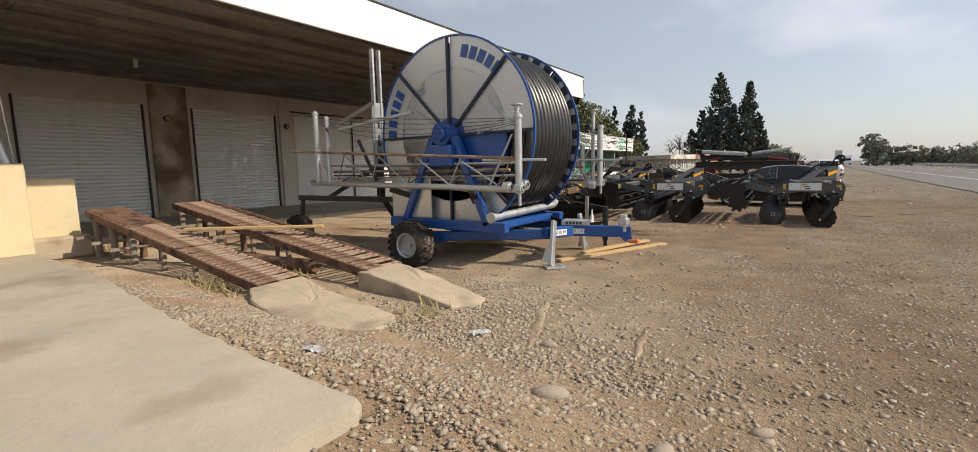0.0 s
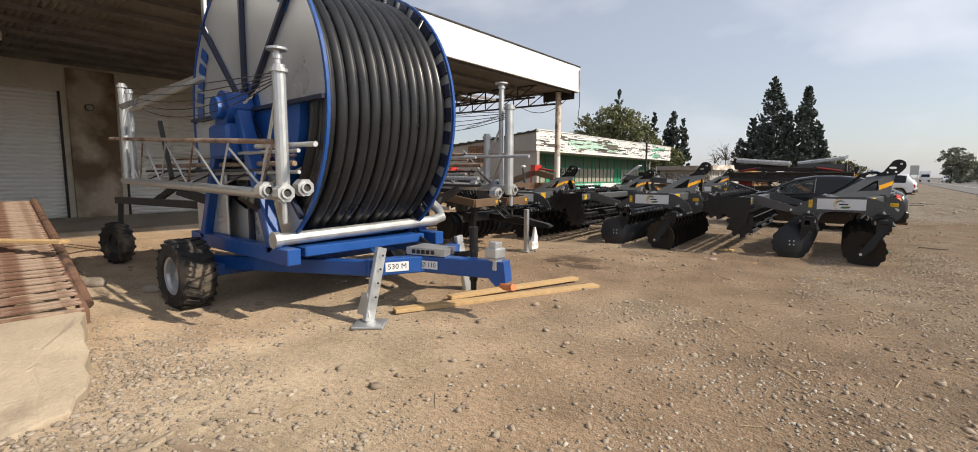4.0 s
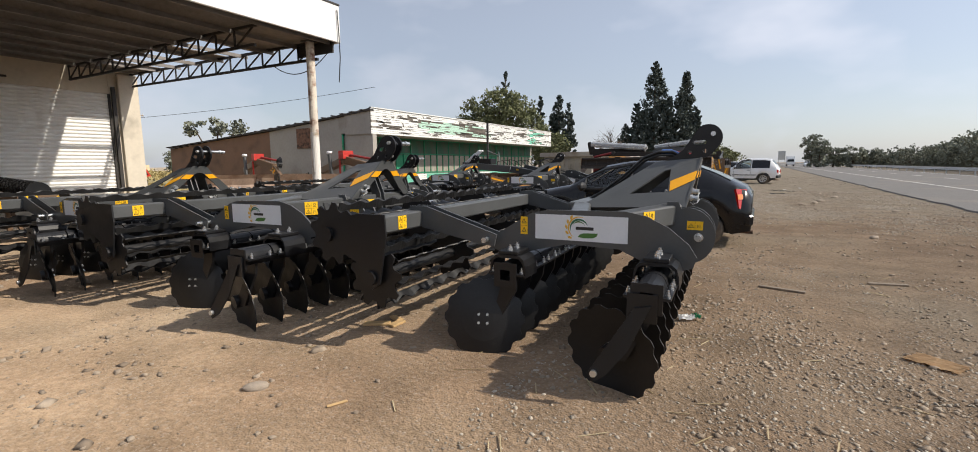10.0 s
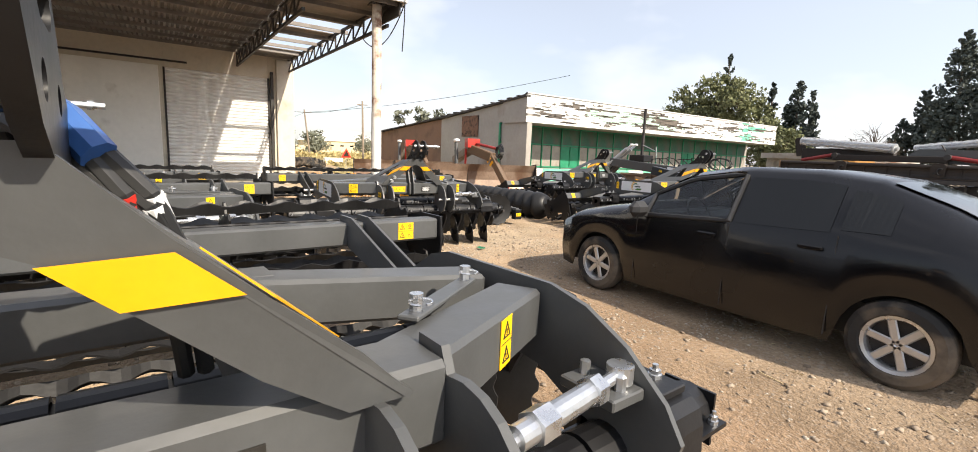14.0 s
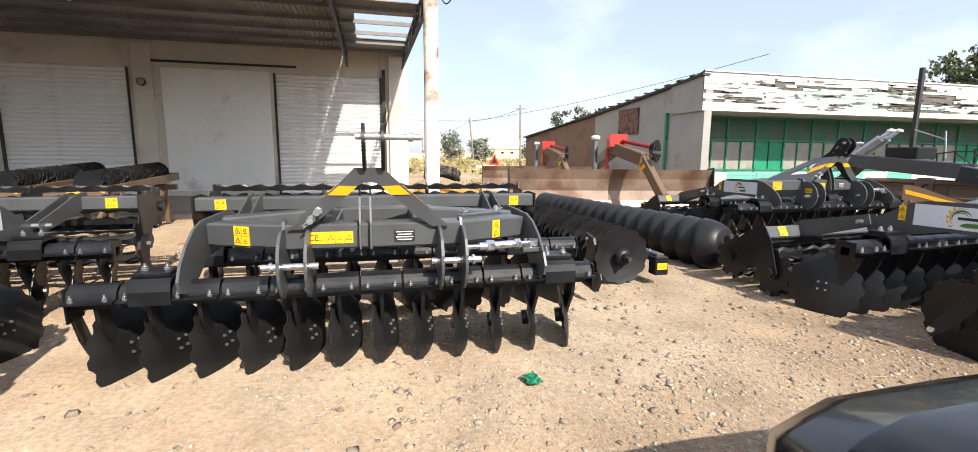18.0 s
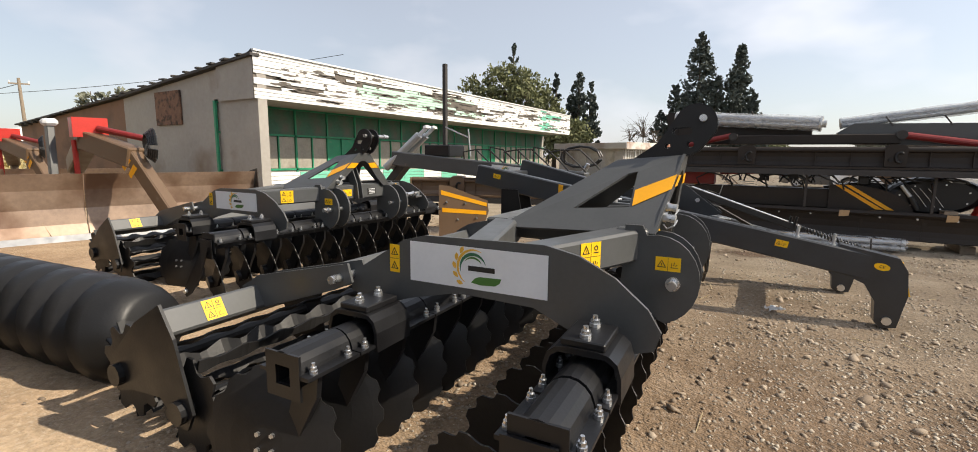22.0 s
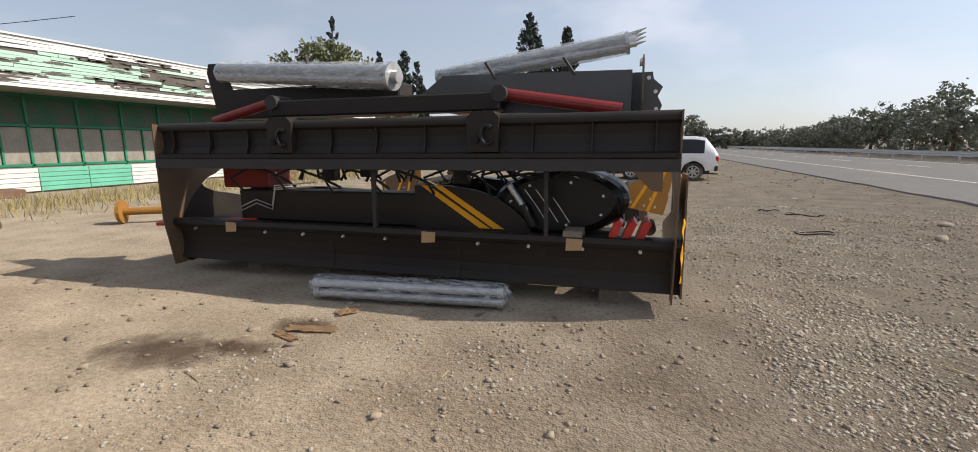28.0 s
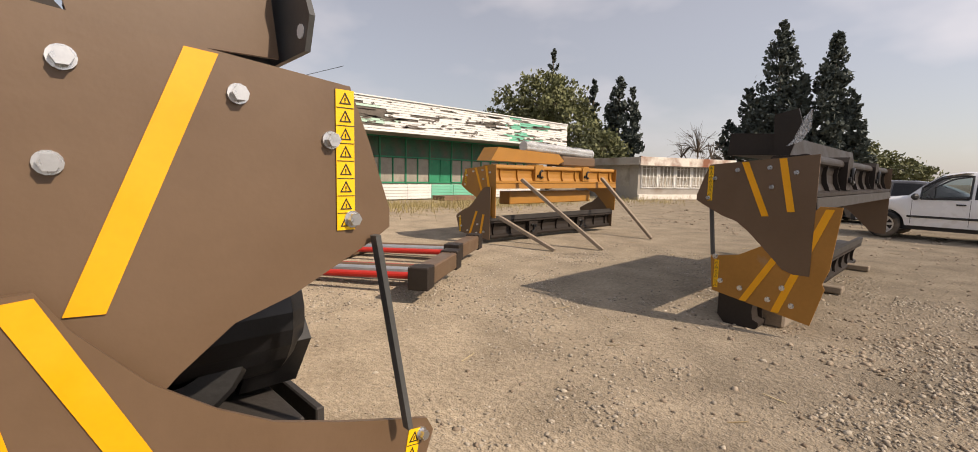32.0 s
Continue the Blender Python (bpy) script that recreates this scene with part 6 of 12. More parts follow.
NIVA = [(1.80, 0.45, 0.74, 0.72, 0.74, 0.80, 0.66), (1.70, 0.40, 0.78, 0.84, 0.77, 0.95, 0.70), (1.10, 0.36, 0.79, 0.92, 0.78, 1.00, 0.71), (0.72, 0.34, 0.79, 0.95, 0.78, 1.06, 0.72), (0.42, 0.34, 0.79, 0.96, 0.78, 1.36, 0.65), (0.14, 0.34, 0.79, 0.96, 0.78, 1.56, 0.60),
        (-0.20, 0.34, 0.79, 0.97, 0.78, 1.63, 0.59), (-1.10, 0.34, 0.79, 0.97, 0.78, 1.62, 0.59), (-1.45, 0.36, 0.79, 0.97, 0.77, 1.56, 0.60), (-1.75, 0.40, 0.78, 0.97, 0.75, 1.18, 0.66), (-1.88, 0.45, 0.76, 0.86, 0.72, 0.98, 0.68)]
NIVA_GLASS = {"side": [("front", 0.44, -0.32, 0.05, 0.88, GLASS), ("rear", -0.42, -1.42, 0.05, 0.88, GLASS_DARK)], "seams": (0.62, -0.37), "handles": (-0.22,), "mirror": 0.55,
              "ends": [("windscreen", 0.70, 0.20, 1.0), ("rear_window", -1.50, -1.72, 1.0)]}
build_car(pose(-1.13, 43.25, 0, 0, 0, 173), "white three-door off-road car on the gravel", CAR_WHITE, NIVA, (1.12, -1.08), 0.335, 0.40, NIVA_GLASS, ALLOY, spokes=7, boxy=True, tail=False)

# ---- hose reel irrigator ----
def build_reel():
    R = thing("hose_reel_irrigator", pose(0, 0, 0), "blue hose-reel irrigation machine with black pipe on its drum", "irrigation machine")
    c, r, y0, y1 = Vector((-6.30, 0, 2.10)), 1.62, 3.30, 4.92
    ax = Vector((c.x, 0, c.z))
    m = Matrix.Translation(ax)
    # faces: silver sheet quarters between blue spokes
    for y, s in ((y0, -1), (y1, 1)):
        for k in range(8):
            bm = B()
            n = 7
            a0, a1 = 45 * k - 0 + 1.2, 45 * k + 45 - 1.2
            if s < 0 and k in (7,):
                continue
            inner = [Vector((c.x + 0.30 * math.cos(radians(a0 + (a1 - a0) * i / n)), y, c.z + 0.30 * math.sin(radians(a0 + (a1 - a0) * i / n)))) for i in range(n + 1)]
            outer = [Vector((c.x + (r - 0.02) * math.cos(radians(a0 + (a1 - a0) * i / n)), y, c.z + (r - 0.02) * math.sin(radians(a0 + (a1 - a0) * i / n)))) for i in range(n + 1)]
            slab(bm, inner + outer[::-1], (0, 0.004, 0))
            part("drum_sheet", bm, REEL_SHEET, R, "plain silver sheet segment")
        for k in range(8):
            a = radians(45 * k)
            d = Vector((math.cos(a), 0, math.sin(a)))
            bm = B()
            beam(bm, ax + d * 0.2 + Vector((0, y + s * 0.03, 0)), ax + d * (r - 0.02) + Vector((0, y + s * 0.03, 0)), 0.048, 0.04)
            part("spoke", bm, NAVY, R)
        bm = B()
        lathe(bm, [(r - 0.02, -0.016), (r + 0.012, -0.016), (r + 0.012, 0.016), (r - 0.02, 0.016), (r - 0.02, -0.016)], 72, Matrix.Translation((c.x, y, c.z)) @ pose(0, 0, 0, 90, 0, 0))
        part("rim", bm, BLUE_PAINT, R)
        bm = B()
        for k in range(36):
            a = radians(10 * k)
            d = Vector((math.cos(a), 0, math.sin(a)))
            box(bm, None, (0.17, 0.02, 0.15), m=Matrix.Translation(ax + d * (r - 0.10) + Vector((0, y - s * 0.022, 0))) @ pose(0, 0, 0, 0, -10 * k, 0))
        if s > 0:
            part("rim_lug", bm, NAVY, R)["kind"] = "stuff"
        else:
            bm.free()
    bm = B()
    cyl(bm, (c.x, y0, c.z), (c.x, y1, c.z), 1.12, 40)
    part("drum_core", bm, BLUE_PAINT, R)
    # wound pipe, two layers showing
    rp = 0.0625
    n = 12
    coil = None
    for layer, rr in ((0, 1.24), (1, 1.36), (2, 1.47)):
        for i in range(n if layer < 2 else n):
            y = y0 + 0.10 + (y1 - y0 - 0.20) * (i + (0.0 if layer != 1 else 0.25)) / (n - 1)
            if layer == 1 and i == n - 1:
                continue
            bm = B()
            k = 10
            lathe(bm, [(rr + rp * math.cos(2 * math.pi * j / k), rp * math.sin(2 * math.pi * j / k)) for j in range(k + 1)], 64, Matrix.Translation((c.x, y, c.z)) @ pose(0, 0, 0, 90 + (0.6 if i % 2 else -0.5), 0, 0))
            part("pipe_coil", bm, HOSE, R, smooth=True)
    # hub and A-frame
    bm = B()
    cyl(bm, (c.x, y0 - 0.28, c.z), (c.x, y0 - 0.02, c.z), 0.19, 20)
    cyl(bm, (c.x, y0 - 0.36, c.z), (c.x, y0 - 0.28, c.z), 0.12, 16)
    part("hub", bm, BLUE_PAINT, R)
    bm = B()
    box(bm, (c.x, y0 - 0.20, 1.75), (0.5, 0.28, 0.36), bevel=0.03)
    part("gearbox", bm, BLUE_PAINT, R)
    for y in (y0 - 0.16, y1 + 0.16):
        for dx in (-0.95, 0.85):
            bm = B()
            beam(bm, (c.x + dx * 0.25, y, 2.05), (c.x + dx, y, 0.62), 0.14, 0.12, 0.01)
            part("frame_leg", bm, BLUE_PAINT, R)
        bm = B()
        box(bm, (c.x - 0.05, y, 0.60), (2.5, 0.14, 0.16), bevel=0.01)
        part("turntable_rail", bm, BLUE_PAINT, R)
    bm = B()
    box(bm, (-6.3, (y0 + y1) / 2, 0.62), (2.2, 1.6, 0.10), bevel=0.01)
    cyl(bm, (-6.5, 4.15, 0.50), (-6.5, 4.15, 0.60), 0.75, 28)
    part("turntable", bm, BLUE_PAINT, R)
    # chassis to the drawbar
    bm = B()
    for y0_, y1_ in ((3.05, 3.88), (5.6, 4.9)):
        beam(bm, (-6.9, y0_, 0.37), (-4.66, y1_, 0.44), 0.12, 0.16, 0.01)
    beam(bm, (-6.7, 2.75, 0.30), (-6.7, 5.85, 0.30), 0.14, 0.14, 0.01)
    part("chassis", bm, BLUE_PAINT, R)
    bm = B()
    beam(bm, (-4.60, 4.26, 0.46), (-3.66, 4.53, 0.46), 0.14, 0.18, 0.012)
    slab(bm, [(-3.76, 4.41, 0.55), (-3.58, 4.46, 0.55), (-3.56, 4.47, 0.34), (-3.66, 4.44, 0.30), (-3.74, 4.42, 0.38)], (-0.05, 0.17, 0))
    part("drawbar", bm, BLUE_PAINT, R)
    bm = B()
    beam(bm, (-4.76, 3.72, 0.46), (-4.50, 4.30, 0.46), 0.14, 0.17, 0.01)
    beam(bm, (-4.74, 5.00, 0.50), (-4.50, 4.36, 0.48), 0.14, 0.16, 0.01)
    part("outrigger", bm, BLUE_PAINT, R)
    for x, y, sx in ((-4.62, 3.80, -0.06), (-4.70, 5.00, 0.12)):
        bm = B()
        beam(bm, (x, y, 0.67), (x + 0.06, y + (-0.22 if y < 4.4 else 0.10), -0.03), 0.11, 0.06, 0.008)
        leg = part("support_leg", bm, GALV, R, "galvanised support leg")
        for k in range(4):
            bm = B()
            z = 0.60 - 0.13 * k
            f = (0.70 - z) / 0.67
            yy = y + (-0.22 if y < 4.4 else 0.14) * f
            cyl(bm, (x + 0.054 + 0.07 * f, yy, z), (x + 0.060 + 0.07 * f, yy, z), 0.012, 8)
            part("leg_hole", bm, DARK_STEEL, leg)
        bm = B()
        box(bm, (x + 0.12, y + (-0.24 if y < 4.4 else 0.12), -0.035), (0.30, 0.28, 0.025), rz=40, bevel=0.006)
        slab(bm, [(x - 0.10, y + (-0.24 if y < 4.4 else 0.16), 0.03), (x + 0.10, y + (-0.24 if y < 4.4 else 0.16), 0.03), (x + 0.03, y + (-0.20 if y < 4.4 else 0.12), 0.24), (x - 0.05, y + (-0.20 if y < 4.4 else 0.12), 0.24)], (0, 0.02, 0))
        part("foot_plate", bm, GALV, R)
    for txt, px, sz in (("530 M", (-4.568, 3.957, 0.46), 0.078), ("Ø 110", (-4.39, 4.225, 0.46), 0.068)):
        bm = B()
        box(bm, (0, 0, 0), (len(txt) * sz * 0.62, sz * 1.25, 0.003))
        card = part("sign", bm, WHITE_STICKER, R, "white sticker with black characters")
        card.matrix_basis = Matrix.Translation(Vector(px)) @ pose(0, 0, 0, 90, 0, 65.5 if "M" in txt else 16)
        letters("sign_text", txt, sz, INK, card, pose(0, 0, 0.002), 0.001)
    bm = B()
    slab(bm, [(-4.66, 4.16, 0.555), (-4.22, 4.29, 0.555), (-4.3, 4.52, 0.555), (-4.75, 4.5, 0.555)], (0, 0, 0.075))
    part("cover", bm, GALV, R)
    bm = B()
    for i in range(5):
        box(bm, (-4.57 + 0.055 * i, 4.18 + 0.0162 * i, 0.592), (0.036, 0.012, 0.042), rz=16)
    part("badge", bm, INK, R, "dark block lettering badge")
    bm = B()
    cyl(bm, (-4.03, 4.53, 0.30), (-4.03, 4.53, 0.86), 0.045, 14)
    cyl(bm, (-4.03, 4.53, 0.20), (-4.03, 4.53, 0.30), 0.032, 12)
    part("jack", bm, BLACK_PAINT, R)
    bm = B()
    beam(bm, (-3.70, 4.48, 0.46), (-3.70, 4.48, 0.74), 0.10, 0.10, 0.008)
    box(bm, (-3.70, 4.48, 0.63), (0.15, 0.16, 0.10), bevel=0.01)
    part("hitch_post", bm, GALV, R)
    bm = B()
    tube(bm, [(-3.66, 4.50, 0.33), (-3.57, 4.47, 0.31), (-3.48, 4.45, 0.32), (-3.44, 4.44, 0.33)], 0.035, 10)
    part("pipe_end", bm, ORANGE_TIP, R)
    bm = B()
    for k in range(4):
        tube(bm, sag((-4.0, 4.5 + 0.03 * k, 0.62), (-5.4, 4.9, 0.70), 0.12 + 0.03 * k, 8), 0.012, 6)
    part("hydraulic_hose", bm, CABLE, R)
    # galvanised guide pipe across the front
    bm = B()
    cyl(bm, (-5.36, 3.10, 0.75), (-5.36, 5.25, 0.80), 0.065, 16)
    tube(bm, [(-5.36, 5.2, 0.80), (-5.38, 5.38, 0.83), (-5.50, 5.45, 0.92), (-5.62, 5.43, 1.02)], 0.065, 14)
    cyl(bm, (-5.36, 3.06, 0.75), (-5.36, 3.12, 0.75), 0.085, 16)
    part("guide_pipe", bm, GALV, R, "galvanised guide pipe")
    # riser with clamped sleeves and an orange valve beside the drum
    part("riser", tube(B(), [(-5.62, 5.43, 1.00), (-5.60, 5.36, 1.12), (-5.50, 5.20, 1.32), (-5.42, 5.12, 1.55), (-5.40, 5.10, 1.85), (-5.44, 5.08, 2.02), (-5.56, 5.05, 2.10), (-5.74, 5.03, 2.10)], 0.048, 12), GALV, R, "galvanised riser pipe")
    for p, q in (((-5.415, 5.115, 1.60), (-5.41, 5.105, 1.68)), ((-5.405, 5.10, 1.74), (-5.40, 5.10, 1.81)), ((-5.60, 5.36, 1.10), (-5.58, 5.33, 1.16))):
        part("sleeve", cyl(B(), p, q, 0.060, 14), CABLE, R)
    bm = cyl(B(), (-5.52, 5.12, 1.40), (-5.38, 5.06, 1.44), 0.06, 12)
    cyl(bm, (-5.46, 5.10, 1.42), (-5.46, 5.10, 1.56), 0.03, 10)
    part("valve", bm, ORANGE_TIP, R, "orange valve body")
    # wheels
    for y in (2.68, 5.90):
        w = new("wheel")
        w.matrix_basis = pose(-6.76, y + (0.05 if y < 4 else 0), 0.28, 0, 0, 4)
        w.parent = R
        wheel(w, Matrix(), 0.40, 0.34, 0.215, GALV, 22, 0)
    # lower panel on the rear quarter
    bm = B()
    box(bm, (-7.15, 3.18, 1.05), (0.95, 0.03, 0.75), bevel=0.02)
    part("rear_panel", bm, REEL_SHEET, R)
    bm = B()
    for i in range(5):
        a = radians(76 - 7.5 * i)
        mm = Matrix.Translation(Vector((c.x + 1.37 * math.cos(a), y0 - 0.012, c.z + 1.37 * math.sin(a)))) @ pose(0, 0, 0, 90, 0, 0) @ pose(0, 0, 0, 0, 0, math.degrees(a) - 90)
        box(bm, None, (0.125, 0.20, 0.006), m=mm)
        a = radians(176 - 7.5 * i)
        mm = Matrix.Translation(Vector((c.x + 1.37 * math.cos(a), y0 - 0.012, c.z + 1.37 * math.sin(a)))) @ pose(0, 0, 0, 90, 0, 0) @ pose(0, 0, 0, 0, 0, math.degrees(a) - 90)
        box(bm, None, (0.125, 0.20, 0.006), m=mm)
    part("maker_block", bm, BLUE_PAINT, R, "blue maker's blocks on the sheet")["kind"] = "stuff"


build_reel()


def nozzle_block(b, x, y, z):
    """An eight-cornered casting with a round bore, facing along x."""
    pts = [(x - 0.05, y + 0.075 * math.cos(radians(45 * k + 22.5)) * 1.05, z + 0.075 * math.sin(radians(45 * k + 22.5)) * 1.05) for k in range(8)]
    blk = part("nozzle_block", eased(slab(B(), pts, (0.10, 0, 0)), 0.006), GALV, b, "pale galvanised nozzle block")
    part("collar", lathe(B(), [(0.034, 0.0), (0.050, 0.0), (0.050, 0.022), (0.034, 0.022), (0.034, 0.0)], 18, pose(x + 0.05, y, z, 0, 90, 0)), GALV, blk)
    part("bore", cyl(B(), (x + 0.045, y, z), (x + 0.054, y, z), 0.035, 16), DARK_STEEL, blk)


def build_boom(y, back, x0, x1, posts, blocks, ends, label):
    """A folded galvanised sprinkler boom: posts, two lattice girders of long rails, tie wires and nozzle blocks."""
    b = thing("sprinkler_boom", pose(0, 0, 0), label, "sprinkler boom", "folded booms")
    rb = random.Random(int(y * 10))
    for x, yy, z0, z1, r, cap in posts:
        bm = cyl(B(), (x, yy, z0), (x, yy, z1), r, 14)
        cyl(bm, (x, yy, z1 - 0.06), (x, yy, z1 - 0.03), r * 1.35, 14)
        cyl(bm, (x, yy, z0 + 0.10), (x, yy, z0 + 0.13), r * 1.3, 14)
        p = part("post", bm, GALV, b)
        if cap:
            part("cap_plate", cyl(B(), (x, yy, z1), (x, yy, z1 + 0.018), 0.085, 16), GALV, p)
        else:
            part("post_bore", cyl(B(), (x, yy, z1), (x, yy, z1 + 0.003), r * 0.8, 14), DARK_STEEL, p)
    part("main_rail", cyl(B(), (x0 - 0.22, y, 1.31), (x1, y, 1.22), 0.05, 14), GALV, b)
    part("top_rail", cyl(B(), (x0 - ends[0], y - back * 0.02, ends[1]), (x1 - 0.05, y - back * 0.02, 1.67), 0.024, 10), PALE_RUST, b)
    part("end_rail", cyl(B(), (x1 - 0.7, y + back * 0.12, 1.66), (x1 + 0.40, y + back * 0.10, 1.64), 0.022, 10), GALV, b)
    # the girder folded behind: thinner rails at several heights
    for k, (z, o) in enumerate(((1.63, 0.22), (1.52, 0.30), (1.46, 0.16), (1.40, 0.26), (1.35, 0.38), (1.60, 0.40), (1.26, 0.32))):
        e0, e1 = rb.uniform(0.0, 0.7), rb.uniform(0.0, 0.7)
        bm = cyl(B(), (x0 + e0, y + back * o, z + rb.uniform(-0.02, 0.03)), (x1 - e1, y + back * o, z + rb.uniform(-0.03, 0.02)), (0.018, 0.026, 0.013)[k % 3], 8)
        part("rail", bm, (GALV, PALE_RUST, DARK_STEEL, GALV)[k % 4], b)
    # lattice, leaning one way in long steps and back in short ones
    n = 5
    for i in range(n):
        xa, xm, xb = (x0 - 0.1 + (x1 - x0) * (i + f) / n for f in (0.0, 0.72, 1.0))
        zt = 1.90 - 0.045 * i * (ends[1] - 1.6) * 4
        part("brace", cyl(B(), (xa, y, zt), (xm, y, 1.28), 0.012, 7), GALV, b)
        part("brace", cyl(B(), (xm, y, 1.28), (xb, y, 1.68 + 0.22 * (1 - (i + 1) / n)), 0.010, 7), GALV if i % 2 else PALE_RUST, b)
        part("cross_brace", cyl(B(), (xm, y, 1.28), (xm + 0.05, y + back * 0.36, 1.46), 0.010, 7), DARK_STEEL, b)
    # square strut from the outer posts and its hanging links
    part("strut", beam(B(), (x0 + 0.36, y, 2.29), (x0 + 2.35, y + back * 0.25, 2.52), 0.05, 0.05, 0.004), GALV, b)
    part("strut", cyl(B(), (x1 - 0.55, y + back * 0.08, 1.28), (x1 - 0.12, y + back * 0.04, 2.02), 0.016, 8), GALV, b)
    part("strut", beam(B(), (x0 + 1.55, y + back * 0.1, 1.35), (x0 + 1.05, y + back * 0.15, 2.10), 0.05, 0.05, 0.004), DARK_STEEL, b)
    for x, yy, z in blocks:
        nozzle_block(b, x, yy, z)
    part("drop_pipe", cyl(B(), (blocks[0][0], blocks[0][1], 0.98), (blocks[0][0], blocks[0][1], 1.2), 0.024, 10), GALV, b)
    for k in range(5):
        part("tie_wire", tube(B(), sag((x0 + 0.1, y + back * 0.02 * k, 2.62 - 0.05 * k), (x1 - 0.02, y, 2.24 - 0.02 * k), 0.04 + 0.05 * k, 10), 0.005, 5), DARK_STEEL, b)
    pts = [Vector((x1 - 0.05, y, 2.22)).lerp(Vector((x1 - 0.75, y + back * 0.05, 2.06)), i / 12) for i in range(13)]
    for i, (p, q) in enumerate(zip(pts, pts[1:])):
        part("chain_link", tube(B(), [p, (p + q) / 2 + Vector((0, 0.016 if i % 2 else 0, 0 if i % 2 else 0.016)), q, (p + q) / 2 - Vector((0, 0.016 if i % 2 else 0, 0 if i % 2 else 0.016)), p], 0.005, 5, caps=False), ZINC, b)
    for xa, xb, ya in ((-7.4, -7.0, 0.45), (-5.6, -5.75, 0.36)):
        part("carrier", beam(B(), (xa, y + back * 0.05, 1.20), (xb, y + back * ya, 1.00), 0.10, 0.10, 0.006), DARK_STEEL, b)
    return b


build_boom(2.85, 1, -9.33, -4.72, ((-9.33, 2.85, 1.28, 2.70, 0.05, False), (-8.99, 2.85, 1.28, 2.58, 0.04, False), (-4.72, 2.87, 1.16, 2.30, 0.055, False), (-4.735, 2.87, 2.25, 2.42, 0.028, True)),
           ((-4.70, 2.86, 1.24), (-4.74, 3.06, 1.28), (-4.86, 2.78, 1.26)), (0.75, 1.95), "galvanised folded sprinkler boom on the hose reel")
build_boom(6.0, -1, -8.4, -4.70, ((-8.4, 6.0, 1.28, 2.55, 0.05, False), (-8.1, 6.0, 1.28, 2.45, 0.04, False), (-4.70, 6.0, 1.14, 2.33, 0.058, False), (-4.86, 6.03, 1.14, 2.62, 0.036, True), (-5.05, 5.95, 1.28, 1.96, 0.045, False)),
           ((-4.70, 6.05, 1.20), (-4.80, 5.84, 1.16), (-4.98, 6.03, 1.27), (-5.18, 5.86, 1.26)), (0.2, 1.80), "galvanised folded sprinkler boom beside the hose reel")


def build_gun_cart():
    g = thing("boom_cart", pose(0, 0, 0), "galvanised boom cart with a tall slotted mast and small tyre", "irrigation cart")
    bm = B()
    for dy in (-0.09, 0.09):
        box(bm, (-8.65, 3.85 + dy, 2.9), (0.10, 0.05, 2.1), bevel=0.008)
    box(bm, (-8.65, 3.85, 2.25), (0.04, 0.30, 1.3))
    part("mast", bm, GALV, g)
    for z in (1.8, 2.15, 2.5):
        bm = B()
        box(bm, (-8.625, 3.85, z), (0.012, 0.06, 0.22), bevel=0.004)
        part("slot", bm, DARK_STEEL, g)
    bm = B()
    beam(bm, (-8.65, 3.75, 1.6), (-9.6, 3.2, 0.95), 0.08, 0.08)
    beam(bm, (-8.65, 3.75, 2.9), (-8.8, 2.7, 2.3), 0.07, 0.07)
    beam(bm, (-10.0, 2.85, 1.0), (-7.2, 3.7, 0.95), 0.10, 0.10)
    beam(bm, (-8.65, 3.85, 0.95), (-8.65, 3.85, 1.9), 0.12, 0.12)
    beam(bm, (-9.9, 2.86, 1.0), (-10.02, 2.84, 0.30), 0.06, 0.06)
    beam(bm, (-8.6, 3.85, 0.96), (-8.7, 4.6, 0.05), 0.08, 0.08)
    part("frame", bm, DARK_STEEL, g)
    w = new("wheel")
    w.matrix_basis = pose(-10.02, 2.80, 0.33, 0, 0, 20)
    w.parent = g
    wheel(w, Matrix(), 0.32, 0.17, 0.15, DARK_STEEL, 16, 0)


build_gun_cart()


